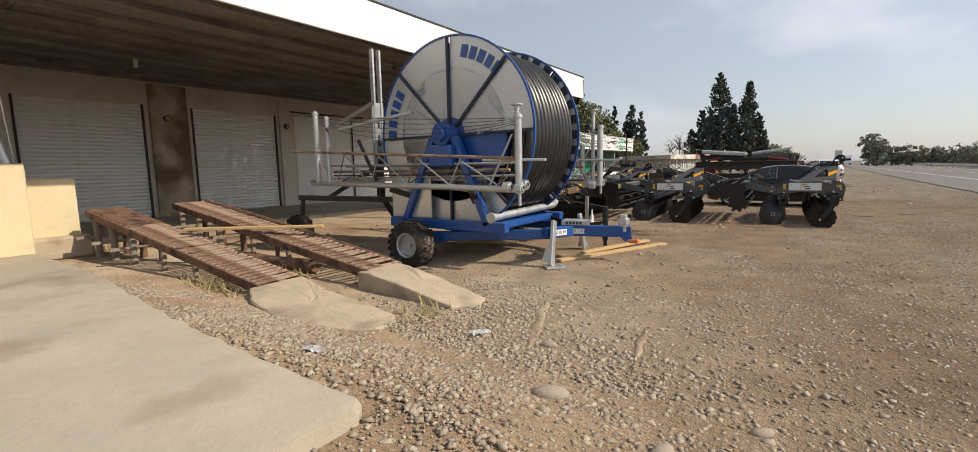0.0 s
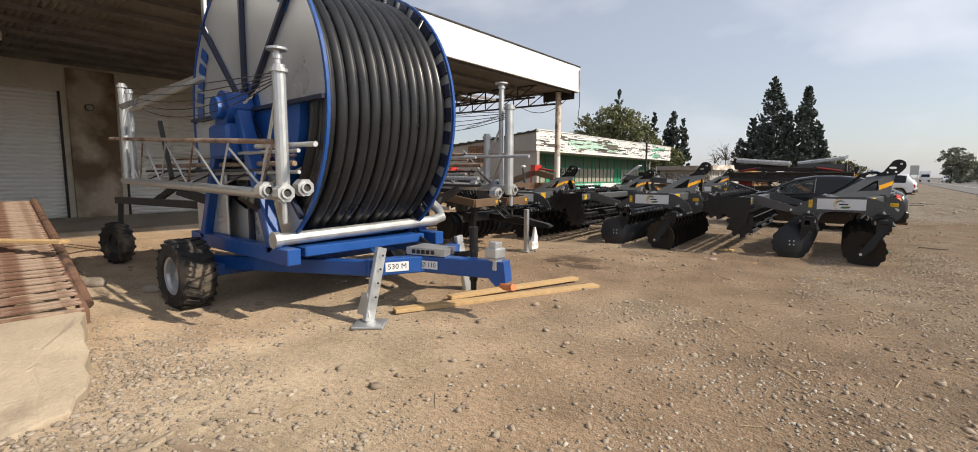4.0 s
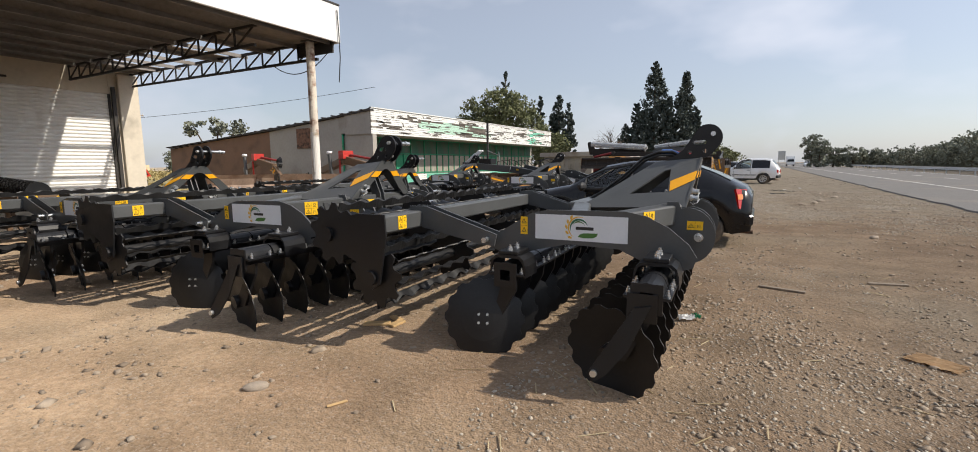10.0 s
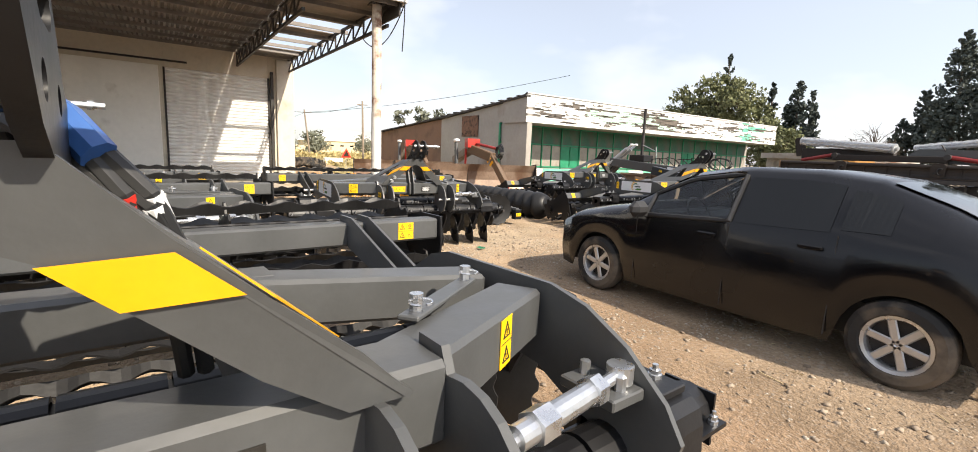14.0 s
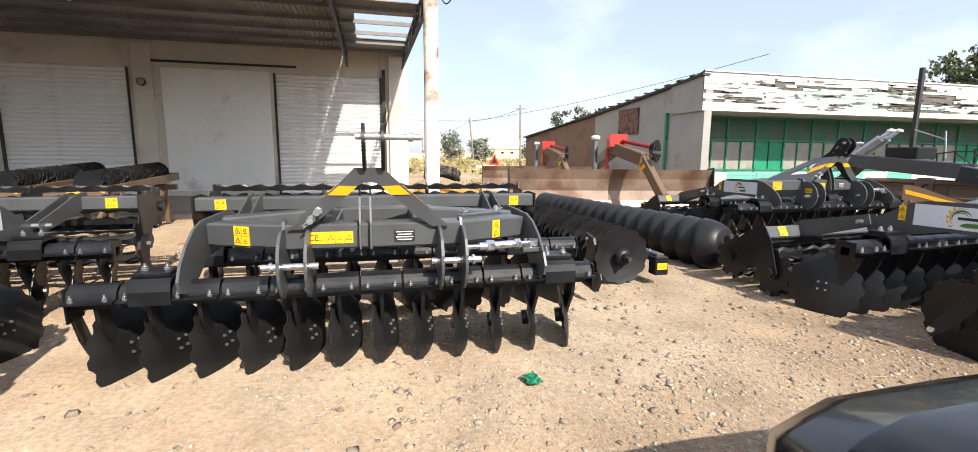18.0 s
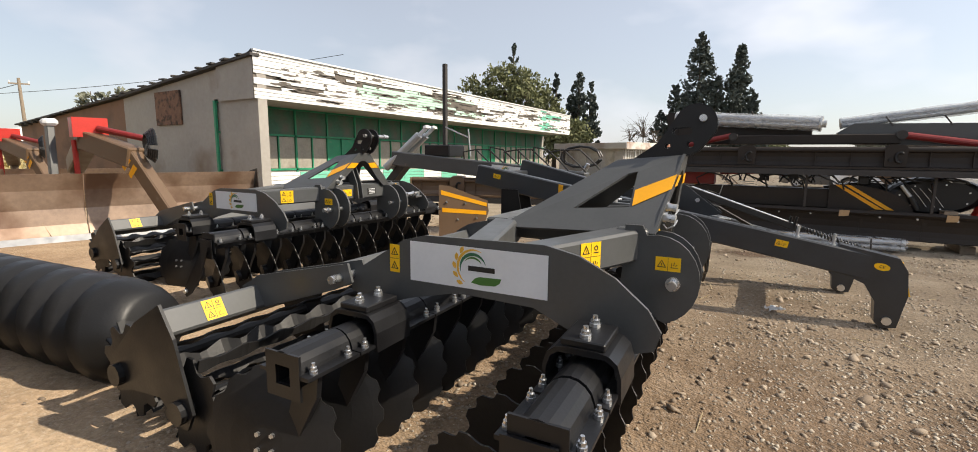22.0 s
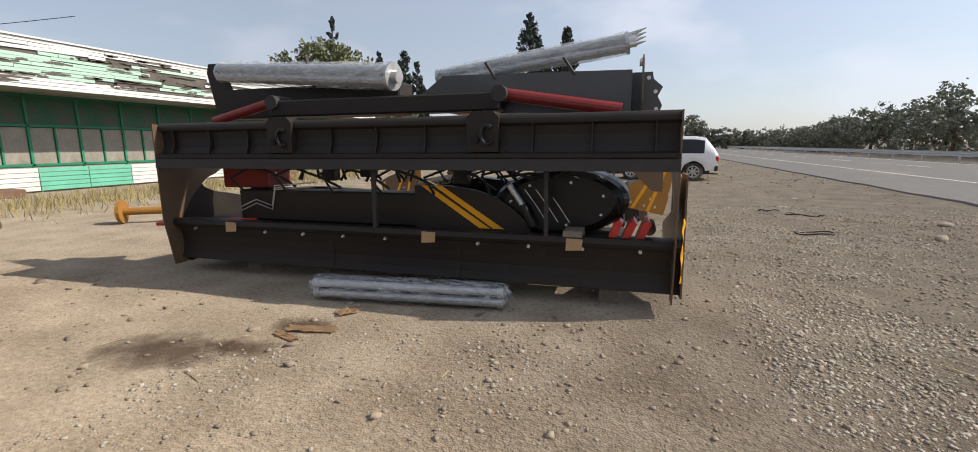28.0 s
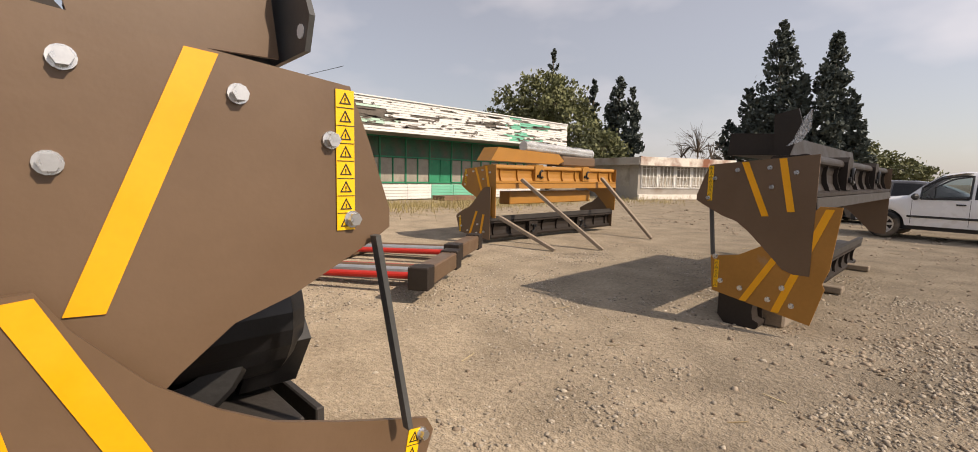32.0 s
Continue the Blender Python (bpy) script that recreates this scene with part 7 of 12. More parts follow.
def build_start():
    # slab, cream wall, pipe, tyre
    bm = B()
    # a low raised apron that falls away towards the wall
    edge = [(-13.2, -0.72, 0.16), (-12.3, -0.81, 0.20), (-9.0, -0.99, 0.30), (-7.0, -1.28, 0.37), (-5.5, -1.48, 0.41), (-4.5, -1.55, 0.415), (-3.5, -1.59, 0.40), (-3.06, -1.58, 0.39), (-2.99, -1.66, 0.385)]
    rnd = random.Random(14)
    fine = []
    for p, q in zip(edge, edge[1:]):
        k = max(1, int((q[0] - p[0]) / 0.16))
        for m_ in range(k):
            fine.append(Vector(p).lerp(Vector(q), m_ / k))
    fine.append(Vector(edge[-1]))
    rows = []
    for p in fine:
        w = rnd.uniform(-0.022, 0.022)
        rows.append([bm.verts.new(v) for v in ((p.x, p.y + 0.03 + w, p.z - 0.5), (p.x, p.y + 0.03 + w, p.z - 0.05), (p.x, p.y + w, p.z), (p.x, p.y - 0.10, p.z + 0.004), (p.x, -6.0, p.z + 0.004), (p.x, -6.0, p.z - 0.5))])
    for a, b in zip(rows, rows[1:]):
        for k in range(5):
            bm.faces.new((a[k], a[k + 1], b[k + 1], b[k]))
    bm.faces.new(rows[-1])
    bmesh.ops.recalc_face_normals(bm, faces=list(bm.faces))
    tagged(part("concrete_apron", bm, CONCRETE), "worn beige concrete apron sloping up to a wall", "pavement", kind="structure")
    w = thing("wall_parapet", pose(0, 0, 0), "low cream-painted wall with a stepped end", "wall", kind="structure")
    bm = B()
    box(bm, (-12.75, -3.9, 0.9), (0.5, 6.25, 1.76), bevel=0.02)
    part("high_part", bm, CREAM_WALL, w)
    bm = B()
    box(bm, (-13.2, -0.45, 0.75), (0.5, 0.9, 1.5), bevel=0.02)
    part("low_part", bm, CREAM_WALL, w)
    bm = B()
    box(bm, (-13.05, -0.35, 0.20), (0.7, 0.95, 0.44), bevel=0.05)
    part("footing", bm, PALE_CONC, w, "crumbled concrete footing")
    p = thing("drain_pipe", pose(-12.72, -0.95, 1.78), "grey pipe column standing on the cream wall", "pipe")
    bm = B()
    cyl(bm, (0, 0, 0), (-0.22, -0.48, 2.4), 0.07, 16)
    part("pipe", bm, GALV, p)
    bm = B()
    cyl(bm, (-0.07, -0.16, 0.80), (-0.085, -0.185, 0.92), 0.083, 16)
    part("sleeve", bm, DARK_STEEL, p)
    bm = B()
    tube(bm, sag((0.06, 0.0, 1.6), (-0.3, 0.16, 0.02), 0.1, 8), 0.010, 6)
    part("cable", bm, WHITE_BAG, p)
    t = thing("tractor_tyre", pose(-4.79, -3.06, 0.80, 0, 0, 62), "worn black tractor tyre standing on the apron", "tyre")
    wheel(t, Matrix(), 0.39, 0.27, 0.21, RUST, 26, 0)
    # vehicle ramps
    for k, (a, b, conc) in enumerate((((-12.45, 0.28, 0.84), (-6.95, 0.42, 0.06), [(-7.0, 0.02, 0.10), (-6.5, -0.22, 0.06), (-5.88, -0.36, 0.03), (-5.3, -0.38, 0.03), (-4.87, -0.32, 0.02), (-4.64, -0.17, 0.02), (-4.58, 0.14, 0.02), (-4.8, 0.35, 0.03), (-5.41, 0.45, 0.05), (-5.97, 0.46, 0.09), (-6.5, 0.62, 0.10), (-6.98, 0.74, 0.11)]), ((-12.55, 1.80, 0.86), (-6.05, 1.42, 0.16), [(-6.12, 1.02, 0.21), (-5.7, 0.97, 0.20), (-4.4, 0.82, 0.05), (-4.18, 1.05, 0.02), (-4.28, 1.33, 0.03), (-4.76, 1.52, 0.06), (-5.73, 1.64, 0.20), (-6.10, 1.72, 0.21)]))):
        a, b = Vector(a), Vector(b)
        r = thing("service_ramp", pose(0, 0, 0), "rusty slatted steel ramp on pipe legs", "ramp", "service ramps")
        d = (b - a).normalized()
        side = Vector((-d.y, d.x, 0)).normalized()
        for o in (-0.30, 0.30):
            bm = B()
            beam(bm, a + side * o, b + side * o, 0.05, 0.12)
            part("side_channel", bm, RUST, r)
        n = 46
        rs = random.Random(5 + k)
        slat = None
        for i in range(n):
            pnt = a.lerp(b, (i + 0.5) / n) + Vector((0, 0, 0.055))
            mm = Matrix.Translation(pnt + d * rs.uniform(-0.015, 0.015)) @ Vector((1, 0, 0)).rotation_difference(d).to_matrix().to_4x4() @ pose(0, 0, rs.uniform(-0.008, 0.006), rs.uniform(-1.2, 1.2), 0, rs.uniform(-2.5, 2.5))
            if slat is None:
                bm = B()
                box(bm, (0, 0, 0), (0.050, 0.60, 0.030), bevel=0.006)
                slat = part("slat", bm, PALE_RUST, r)
                slat.matrix_basis = mm
            else:
                again(slat, mm)
        for f in (0.03, 0.16, 0.3, 0.5, 0.68):
            pnt = a.lerp(b, f)
            for o in (-0.22, 0.22):
                bm = B()
                q = pnt + side * o
                cyl(bm, (q.x, q.y, -0.02), (q.x, q.y, q.z - 0.04), 0.06 if f < 0.4 else 0.04, 12)
                part("leg", bm, RUST if o > 0 else GREY_WOOD, r)
            if f < 0.45:
                bm = B()
                beam(bm, (pnt.x, pnt.y - 0.55, pnt.z * 0.5), (pnt.x, pnt.y + 0.5, pnt.z * 0.5), 0.06, 0.05)
                part("cross_tie", bm, GREY_WOOD, r)
        if k == 0:
            bm = B()
            beam(bm, a + Vector((0, 0, 0.075)), a.lerp(b, 0.30) + Vector((0, 0, 0.075)), 0.56, 0.008)
            part("deck_sheet", bm, RUST, r, "rusty steel sheet on the slats")
        if k == 1:
            bm = B()
            tube(bm, [a + side * 0.36 + Vector((0, 0, 0.06)), a.lerp(b, 0.5) + side * 0.36 + Vector((0, 0, 0.06)), b + side * 0.36 + Vector((-0.3, 0, 0.05))], 0.05, 10)
            part("guide_pipe", bm, RUST, r)
        bm = B()
        mid = Vector((sum(p[0] for p in conc), sum(p[1] for p in conc), sum(p[2] for p in conc))) / len(conc)
        fine = []
        for p, q in zip(conc, conc[1:] + conc[:1]):
            for j in range(5):
                w = Vector(p).lerp(Vector(q), j / 5)
                fine.append(w + Vector((0.05 * noise.noise((w.x * 6, w.y * 6, 1)), 0.05 * noise.noise((w.x * 6, w.y * 6, 5)), 0)))
        rings = [[bm.verts.new(Vector((w.x, w.y, -0.08))) for w in fine]]
        for u, dz in ((1.0, -0.012), (0.97, 0.002), (0.8, 0.01), (0.5, 0.012), (0.2, 0.012)):
            rings.append([bm.verts.new(mid.lerp(w, u) + Vector((0, 0, dz + 0.012 * noise.noise((w.x * 5 * u, w.y * 5, 3))))) for w in fine])
        for p, q in zip(rings, rings[1:]):
            for j in range(len(fine)):
                bm.faces.new((p[j], p[(j + 1) % len(fine)], q[(j + 1) % len(fine)], q[j]))
        bm.faces.new(rings[-1])
        bmesh.ops.recalc_face_normals(bm, faces=list(bm.faces))
        tagged(part("concrete_ramp_end", bm, PALE_CONC), "pale cracked concrete wedge at the foot of the ramp", "ramp end", "ramp ends")
    # planks
    for p, q, w_, lab in (((-9.85, 0.55, 0.62), (-8.0, 1.9, 0.62), 0.14, "pine plank laid across the ramps"), ((-4.62, 3.95, -0.01), (-3.49, 6.24, 0.02), 0.14, "raw pine plank on the earth"), ((-4.46, 4.60, 0.03), (-3.83, 6.32, 0.05), 0.12, "raw pine plank lying on another"), ((-8.0, 4.6, 0.03), (-6.2, 4.9, 0.03), 0.12, "pine plank under the hose reel")):
        bm = B()
        beam(bm, p, q, w_, 0.04, 0.004)
        tagged(part("plank", bm, WOOD), lab, "plank", "loose planks")
    bm = B()
    cyl(bm, (-9.1, 1.0, 0.12), (-7.4, 1.3, 0.10), 0.10, 16)
    tagged(part("rusty_pipe", bm, RUST), "short rusty pipe lying under the ramp", "pipe")


build_start()

# ---- land levelling blades, stacked for transport ----
PLATE = [(0.0, 0.0), (0.0, 1.0), (0.85, 0.915), (0.90, 0.79), (0.955, 0.63), (0.955, 0.585), (0.90, 0.55), (0.71, 0.45), (0.59, 0.41), (0.49, 0.33), (0.36, 0.20), (0.20, 0.03), (0.12, 0.0)]


def hex_bolt(r=0.022):
    bm = B()
    cyl(bm, (0, 0, 0), (0, 0, 0.006), r * 1.3, 14)
    cyl(bm, (0, 0, 0.006), (0, 0, 0.024), r, 6)
    return bm


def build_leveller(m, L, paint, plate_paint, label, plates=True, plain=False, foot=0.0):
    """A levelling blade: ribbed beam with a lip, and striped side plates. Local x along it, y back, z up, side plates one metre tall."""
    t = thing("levelling_blade", m, label, "levelling blade", "stacked levelling blades")
    bm = B()
    prof = [(0.0, 0.655), (0.0, 0.685), (0.075, 0.70), (0.105, 0.76), (0.112, 0.84), (0.10, 0.91)] + [(0.105 + 0.055 * math.cos(radians(q)), 0.95 + 0.055 * math.sin(radians(q))) for q in range(200, 60, -20)] + [(0.16, 0.995), (0.34, 0.99), (0.40, 0.92), (0.40, 0.70), (0.30, 0.62)]
    if plain:
        prof = [(-0.03, 0.51), (-0.052, 0.55), (-0.03, 0.585), (0.02, 0.60), (0.045, 0.70), (0.055, 0.80), (0.04, 0.88), (0.015, 0.945), (0.05, 0.96), (0.34, 0.95), (0.40, 0.88), (0.40, 0.66), (0.30, 0.54), (0.02, 0.505)]
    slab(bm, [(0.0, y, z) for y, z in prof], (L, 0, 0))
    part("blade_beam", bm, paint, t)
    if plain:
        for x in (L * 0.21, L * 0.36, L * 0.62):
            part("joint_strip", slab(B(), [(x, 0.03, 0.62), (x, 0.037, 0.70), (x, 0.047, 0.80), (x, 0.032, 0.88), (x, 0.01, 0.93), (x, 0.06, 0.93), (x, 0.08, 0.66)], (0.05, 0, 0)), paint, t)
    else:
        bm = B()
        slab(bm, [(0, -0.012, 0.55), (0, -0.004, 0.64), (0, 0.05, 0.67), (0, 0.08, 0.66), (0, 0.05, 0.55)], (L, 0, 0))
        part("cutting_lip", bm, DARK_STEEL if paint is not OCHRE else paint, t)
    rib = None
    n = int(L / 0.46)
    for i in range(0 if plain else n):
        x = 0.18 + i * (L - 0.36) / (n - 1)
        if rib is None:
            bm = B()
            slab(bm, [(0, 0.035, 0.69), (0, 0.066, 0.78), (0, 0.074, 0.86), (0, 0.060, 0.94), (0, 0.11, 0.95), (0, 0.13, 0.80), (0, 0.11, 0.69)], (0.014, 0, 0))
            rib = part("rib", bm, paint, t)
            rib.matrix_basis = pose(x, 0, 0)
        else:
            again(rib, pose(x, 0, 0))
    nut = None
    low = (-0.028, 0.605) if plain else (0.03, 0.672)
    for i in range(n):
        x = 0.30 + i * (L - 0.6) / (n - 1)
        if nut is None:
            nut = part("bolt", hex_bolt(0.012), ZINC, t)
            nut.matrix_basis = pose(x, *low, 90, 0, 0)
        else:
            again(nut, pose(x, *low, 90, 0, 0))
    for x in (L * 0.305, L * 0.70) if plates else ():
        bm = B()
        slab(bm, [(x - 0.13, 0.02, 0.70), (x + 0.13, 0.02, 0.70), (x + 0.14, 0.02, 0.98), (x + 0.09, 0.02, 1.03), (x - 0.09, 0.02, 1.03), (x - 0.14, 0.02, 0.98)], (0, 0.26, 0))
        br = part("hinge_bracket", eased(bm, 0.006), paint, t)
        part("hinge_hook", tube(B(), [(x + 0.045 + 0.05 * math.cos(radians(q)), 0.0, 0.84 + 0.075 * math.sin(radians(q))) for q in range(50, 330, 20)], 0.018, 8), BLACK_PAINT, br)
        part("hinge_pin", cyl(B(), (x - 0.06, -0.005, 0.80), (x - 0.06, 0.02, 0.80), 0.03, 12), BLACK_PAINT, br)
    for x, s in ((0.0, -1), (L, 1)) if plates else ():
        bm = B()
        slab(bm, [(x - 0.006, y, z) for y, z in (PLATE if not foot else PLATE[1:-2] + [(0.24, 0.03), (0.22, -foot), (0.08, -foot), (0.0, 0.0)])], (0.012, 0, 0))
        pl = part("side_plate", bm, plate_paint, t)
        xo = x + s * 0.009
        for a, b in (((0.26, 0.97), (0.17, 0.52)), ((0.55, 0.94), (0.36, 0.47))):
            bm = B()
            slab(bm, [(xo, a[0] - 0.028, a[1]), (xo, a[0] + 0.028, a[1] - 0.004), (xo, b[0] + 0.028, b[1]), (xo, b[0] - 0.028, b[1] + (0.004))], (s * 0.002, 0, 0))
            part("stripe", bm, YELLOW, pl, "reflective yellow stripe")
        safety_label(pl, Matrix.Translation((xo, 0.835, 0.745)) @ pose(0, 0, 0, 90, 0, 90 * s), 0.045, 0.32, 1, 8)
        for y, z in ((0.155, 0.85), (0.355, 0.89), (0.61, 0.867), (0.33, 0.725), (0.80, 0.79), (0.85, 0.61)):
            o = part("bolt", hex_bolt(0.0155), ZINC, pl)
            o.matrix_basis = pose(x + s * 0.006, y, z, 0, 90 * s, 0)
    return t


def film_roll(p, q, r, label):
    """A bundle of tubes in clear stretch film with a bare metal cap."""
    t = thing("wrapped_tube_bundle", pose(0, 0, 0), label, "wrapped tubes", "film-wrapped bundles")
    p, q = Vector(p), Vector(q)
    m, L = span(p, q)
    for k in range(4):
        a = radians(45 + 90 * k)
        bm = B()
        cyl(bm, m @ Vector((0.5 * r * math.cos(a), 0.5 * r * math.sin(a), -L / 2)), m @ Vector((0.5 * r * math.cos(a), 0.5 * r * math.sin(a), L / 2)), r * 0.40, 12)
        part("tube", bm, GALV, t)
    bm = B()
    rnd = random.Random(int(L * 100))
    rows = []
    for i in range(15):
        f = i / 14
        rows.append([bm.verts.new(m @ Vector(((r * rnd.uniform(0.9, 1.08)) * math.cos(2 * math.pi * j / 12), (r * rnd.uniform(0.9, 1.08)) * math.sin(2 * math.pi * j / 12), -L / 2 + L * f))) for j in range(12)])
    for a, b in zip(rows, rows[1:]):
        for j in range(12):
            bm.faces.new((a[j], a[(j + 1) % 12], b[(j + 1) % 12], b[j]))
    part("film", bm, FILM, t, "clear wrinkled stretch film", smooth=True)
    bm = B()
    d = (q - p).normalized()
    cyl(bm, q, q + d * 0.03, r * 0.98, 18)
    cyl(bm, q + d * 0.03, q + d * 0.09, r * 0.45, 14)
    part("end_cap", bm, GALV, t)
    part("end_cap", cyl(B(), p - d * 0.02, p, r * 0.9, 16), GALV, t)
    return t


def low_plate(m, s=1):
    """A striped side plate of the lower blade, slightly askew; s is the side its stripes face."""
    t = thing("lower_side_plate", m, "brown side plate with two yellow stripes and bolts", "side plate")
    out = [(-0.20, 0.16), (-0.18, 1.13), (0.0, 1.14), (0.04, 1.07), (0.14, 0.95), (0.25, 0.86), (0.36, 0.79), (0.52, 0.725), (0.70, 0.66), (0.80, 0.625), (0.825, 0.58), (0.72, 0.33), (0.30, 0.22), (-0.05, 0.16)]
    if s < 0:
        out = [(-0.24, 0.16), (-0.20, 1.13), (0.02, 1.14), (0.12, 1.02), (0.22, 0.91), (0.36, 0.85), (0.52, 0.82), (0.70, 0.78), (0.82, 0.70), (0.825, 0.58), (0.72, 0.33), (0.30, 0.14), (-0.05, 0.10)]
    # left plate is the same brown, with shade put into its colour
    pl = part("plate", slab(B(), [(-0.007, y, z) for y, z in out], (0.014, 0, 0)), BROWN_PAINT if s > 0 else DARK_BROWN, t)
    for a0, a1, b0, b1, z in ((-0.135, -0.08, -0.02, 0.03, 0.50), (-0.05, 0.0, 0.28, 0.345, 0.36)):
        bm = slab(B(), [(0.009 * s, a0, 1.128), (0.009 * s, a1, 1.132), (0.009 * s, b1, z), (0.009 * s, b0, z + 0.01)], (0.002 * s, 0, 0))
        part("stripe", bm, YELLOW, pl, "reflective yellow stripe")
    safety_label(pl, Matrix.Translation((0.009 * s, 0.725, 0.48)) @ pose(0, 0, 0, 90, 0, 90 * s) @ pose(0, 0, 0, 0, 0, -12), 0.045, 0.27, 1, 6)
    for y, z in ((0.775, 0.59), (0.685, 0.42), (0.45, 0.36), (0.2, 0.30)):
        o = part("bolt", hex_bolt(0.014), ZINC, pl)
        o.matrix_basis = pose(0.007 * s, y, z, 0, 90 * s, 0)
    if s > 0:
        bm = B()
        rows = []
        for i in range(16):
            z = 0.80 - 0.034 * i
            c = Vector((-0.015 + 0.012 * noise.noise((i * 0.5, 1, 0)), -0.212 + 0.016 * noise.noise((i * 0.45, 4, 0)), z))
            wv = Vector((0.006 + 0.005 * math.sin(i * 0.9), 0.009 + 0.004 * math.sin(i * 0.7), 0))
            rows.append([bm.verts.new(c - wv), bm.verts.new(c + wv), bm.verts.new(c + wv + Vector((0.002, -0.001, 0))), bm.verts.new(c - wv + Vector((0.002, -0.001, 0)))])
        for p, q in zip(rows, rows[1:]):
            for k in range(4):
                bm.faces.new((p[k], p[(k + 1) % 4], q[(k + 1) % 4], q[k]))
        part("peeled_tape", bm, YELLOW, t, "peeled end of yellow reflective tape")


def build_stack_one():
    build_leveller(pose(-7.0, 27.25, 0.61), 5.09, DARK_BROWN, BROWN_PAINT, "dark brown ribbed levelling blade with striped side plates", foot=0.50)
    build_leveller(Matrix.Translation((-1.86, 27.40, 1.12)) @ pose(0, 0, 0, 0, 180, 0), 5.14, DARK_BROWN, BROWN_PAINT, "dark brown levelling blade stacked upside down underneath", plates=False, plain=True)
    low_plate(pose(-1.86, 27.55, 0, 0, 0, 5.5))
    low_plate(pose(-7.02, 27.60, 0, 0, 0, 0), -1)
    # timbers that carry the stack
    for x in (-6.2, -4.2, -2.4):
        bm = B()
        box(bm, (x, 28.0, 0.062), (0.18, 0.8, 0.124), bevel=0.01)
        tagged(part("timber", bm, GREY_WOOD), "squared grey timber under the stack", "timber", "stack timbers")
    t = thing("packing_deck", pose(0, 0, 0), "dark steel deck with rubble of machine parts inside the stack", "steel deck")
    part("deck", box(B(), (-4.55, 27.80, 0.56), (4.6, 0.65, 0.04), bevel=0.005), DARK_STEEL, t)
    # panel added at the back to stop light coming in from behind
    part("rear_panel", box(B(), (-4.6, 28.22, 0.33), (4.5, 0.03, 0.42), bevel=0.005), DARK_STEEL, t)
    s = thing("leveller_drawbar", pose(0, 0, 0), "brown leveller drawbar between two blades, shade put into its colour", "drawbar")
    # beam and gooseneck: the plates' brown, darkened to carry the shade in the stack
    bm = B()
    box(bm, (-5.1, 27.72, 0.76), (2.4, 0.26, 0.32), bevel=0.015)
    part("box_beam", bm, DARK_BROWN, s)
    bm = B()
    slab(bm, [(-4.2, 27.55, 1.0), (-3.85, 27.55, 1.0), (-3.60, 27.55, 0.965), (-3.40, 27.55, 0.90), (-3.24, 27.55, 0.80), (-3.13, 27.55, 0.70), (-3.08, 27.55, 0.59), (-3.6, 27.55, 0.59), (-4.2, 27.55, 0.60)], (0, 0.05, 0))
    part("gooseneck", bm, DARK_BROWN, s)
    for dx in (0.0, 0.13):
        bm = B()
        slab(bm, [(-4.13 + dx, 27.545, 1.0), (-4.05 + dx, 27.545, 1.0), (-3.46 + dx, 27.545, 0.62), (-3.56 + dx, 27.545, 0.62)], (0, -0.003, 0))
        part("stripe", bm, YELLOW, s, "reflective yellow stripe")
    rings = []
    bm = B()
    for y, f in ((27.60, 0.80), (27.63, 0.93), (27.70, 1.0), (28.10, 1.0), (28.16, 0.9)):
        rings.append([bm.verts.new((-2.86 + 0.60 * f * math.cos(2 * math.pi * k / 36) + 0.05 * math.sin(2 * math.pi * k / 36), y, 0.86 + 0.30 * f * math.sin(2 * math.pi * k / 36))) for k in range(36)])
    for a, b in zip(rings, rings[1:]):
        for k in range(36):
            bm.faces.new((a[k], b[k], b[(k + 1) % 36], a[(k + 1) % 36]))
    bm.faces.new(rings[0])
    bm.faces.new(rings[-1][::-1])
    gb = part("gearbox", bm, BLACK_PAINT, s)
    part("end_ring", lathe(B(), [(0.10, 0.0), (0.20, 0.0), (0.21, 0.02), (0.19, 0.04), (0.10, 0.04)], 24, pose(-2.36, 27.80, 0.84, 0, 80, 0)), BLACK_STEEL, gb)
    part("ram_rod", cyl(B(), (-3.28, 27.54, 1.02), (-3.14, 27.54, 0.82), 0.028, 12), GALV, gb, "worn bare ram rod")
    part("ram_barrel", cyl(B(), (-3.16, 27.54, 0.85), (-3.06, 27.54, 0.66), 0.042, 14), BLACK_PAINT, gb)
    for k in range(2):
        part("hose", tube(B(), [(-3.4 + 0.3 * k, 27.58, 1.08), (-3.1 + 0.3 * k, 27.55, 1.12), (-2.75 + 0.2 * k, 27.58, 1.10), (-2.5 + 0.1 * k, 27.68, 1.00)], 0.013, 7), CABLE, gb)
    for k in range(7):
        o = part("bolt", hex_bolt(0.010), ZINC, gb)
        o.matrix_basis = pose(-2.86 + 0.42 * math.cos(0.9 * k + 0.4), 27.60, 0.86 + 0.19 * math.sin(0.9 * k + 0.4), 90, 0, 0)
    rnd = random.Random(41)
    for k in range(16):
        x, y, w = rnd.uniform(-6.0, -2.6), rnd.uniform(27.55, 28.1), rnd.uniform(0.25, 0.6)
        h = rnd.uniform(0.02, 0.12)
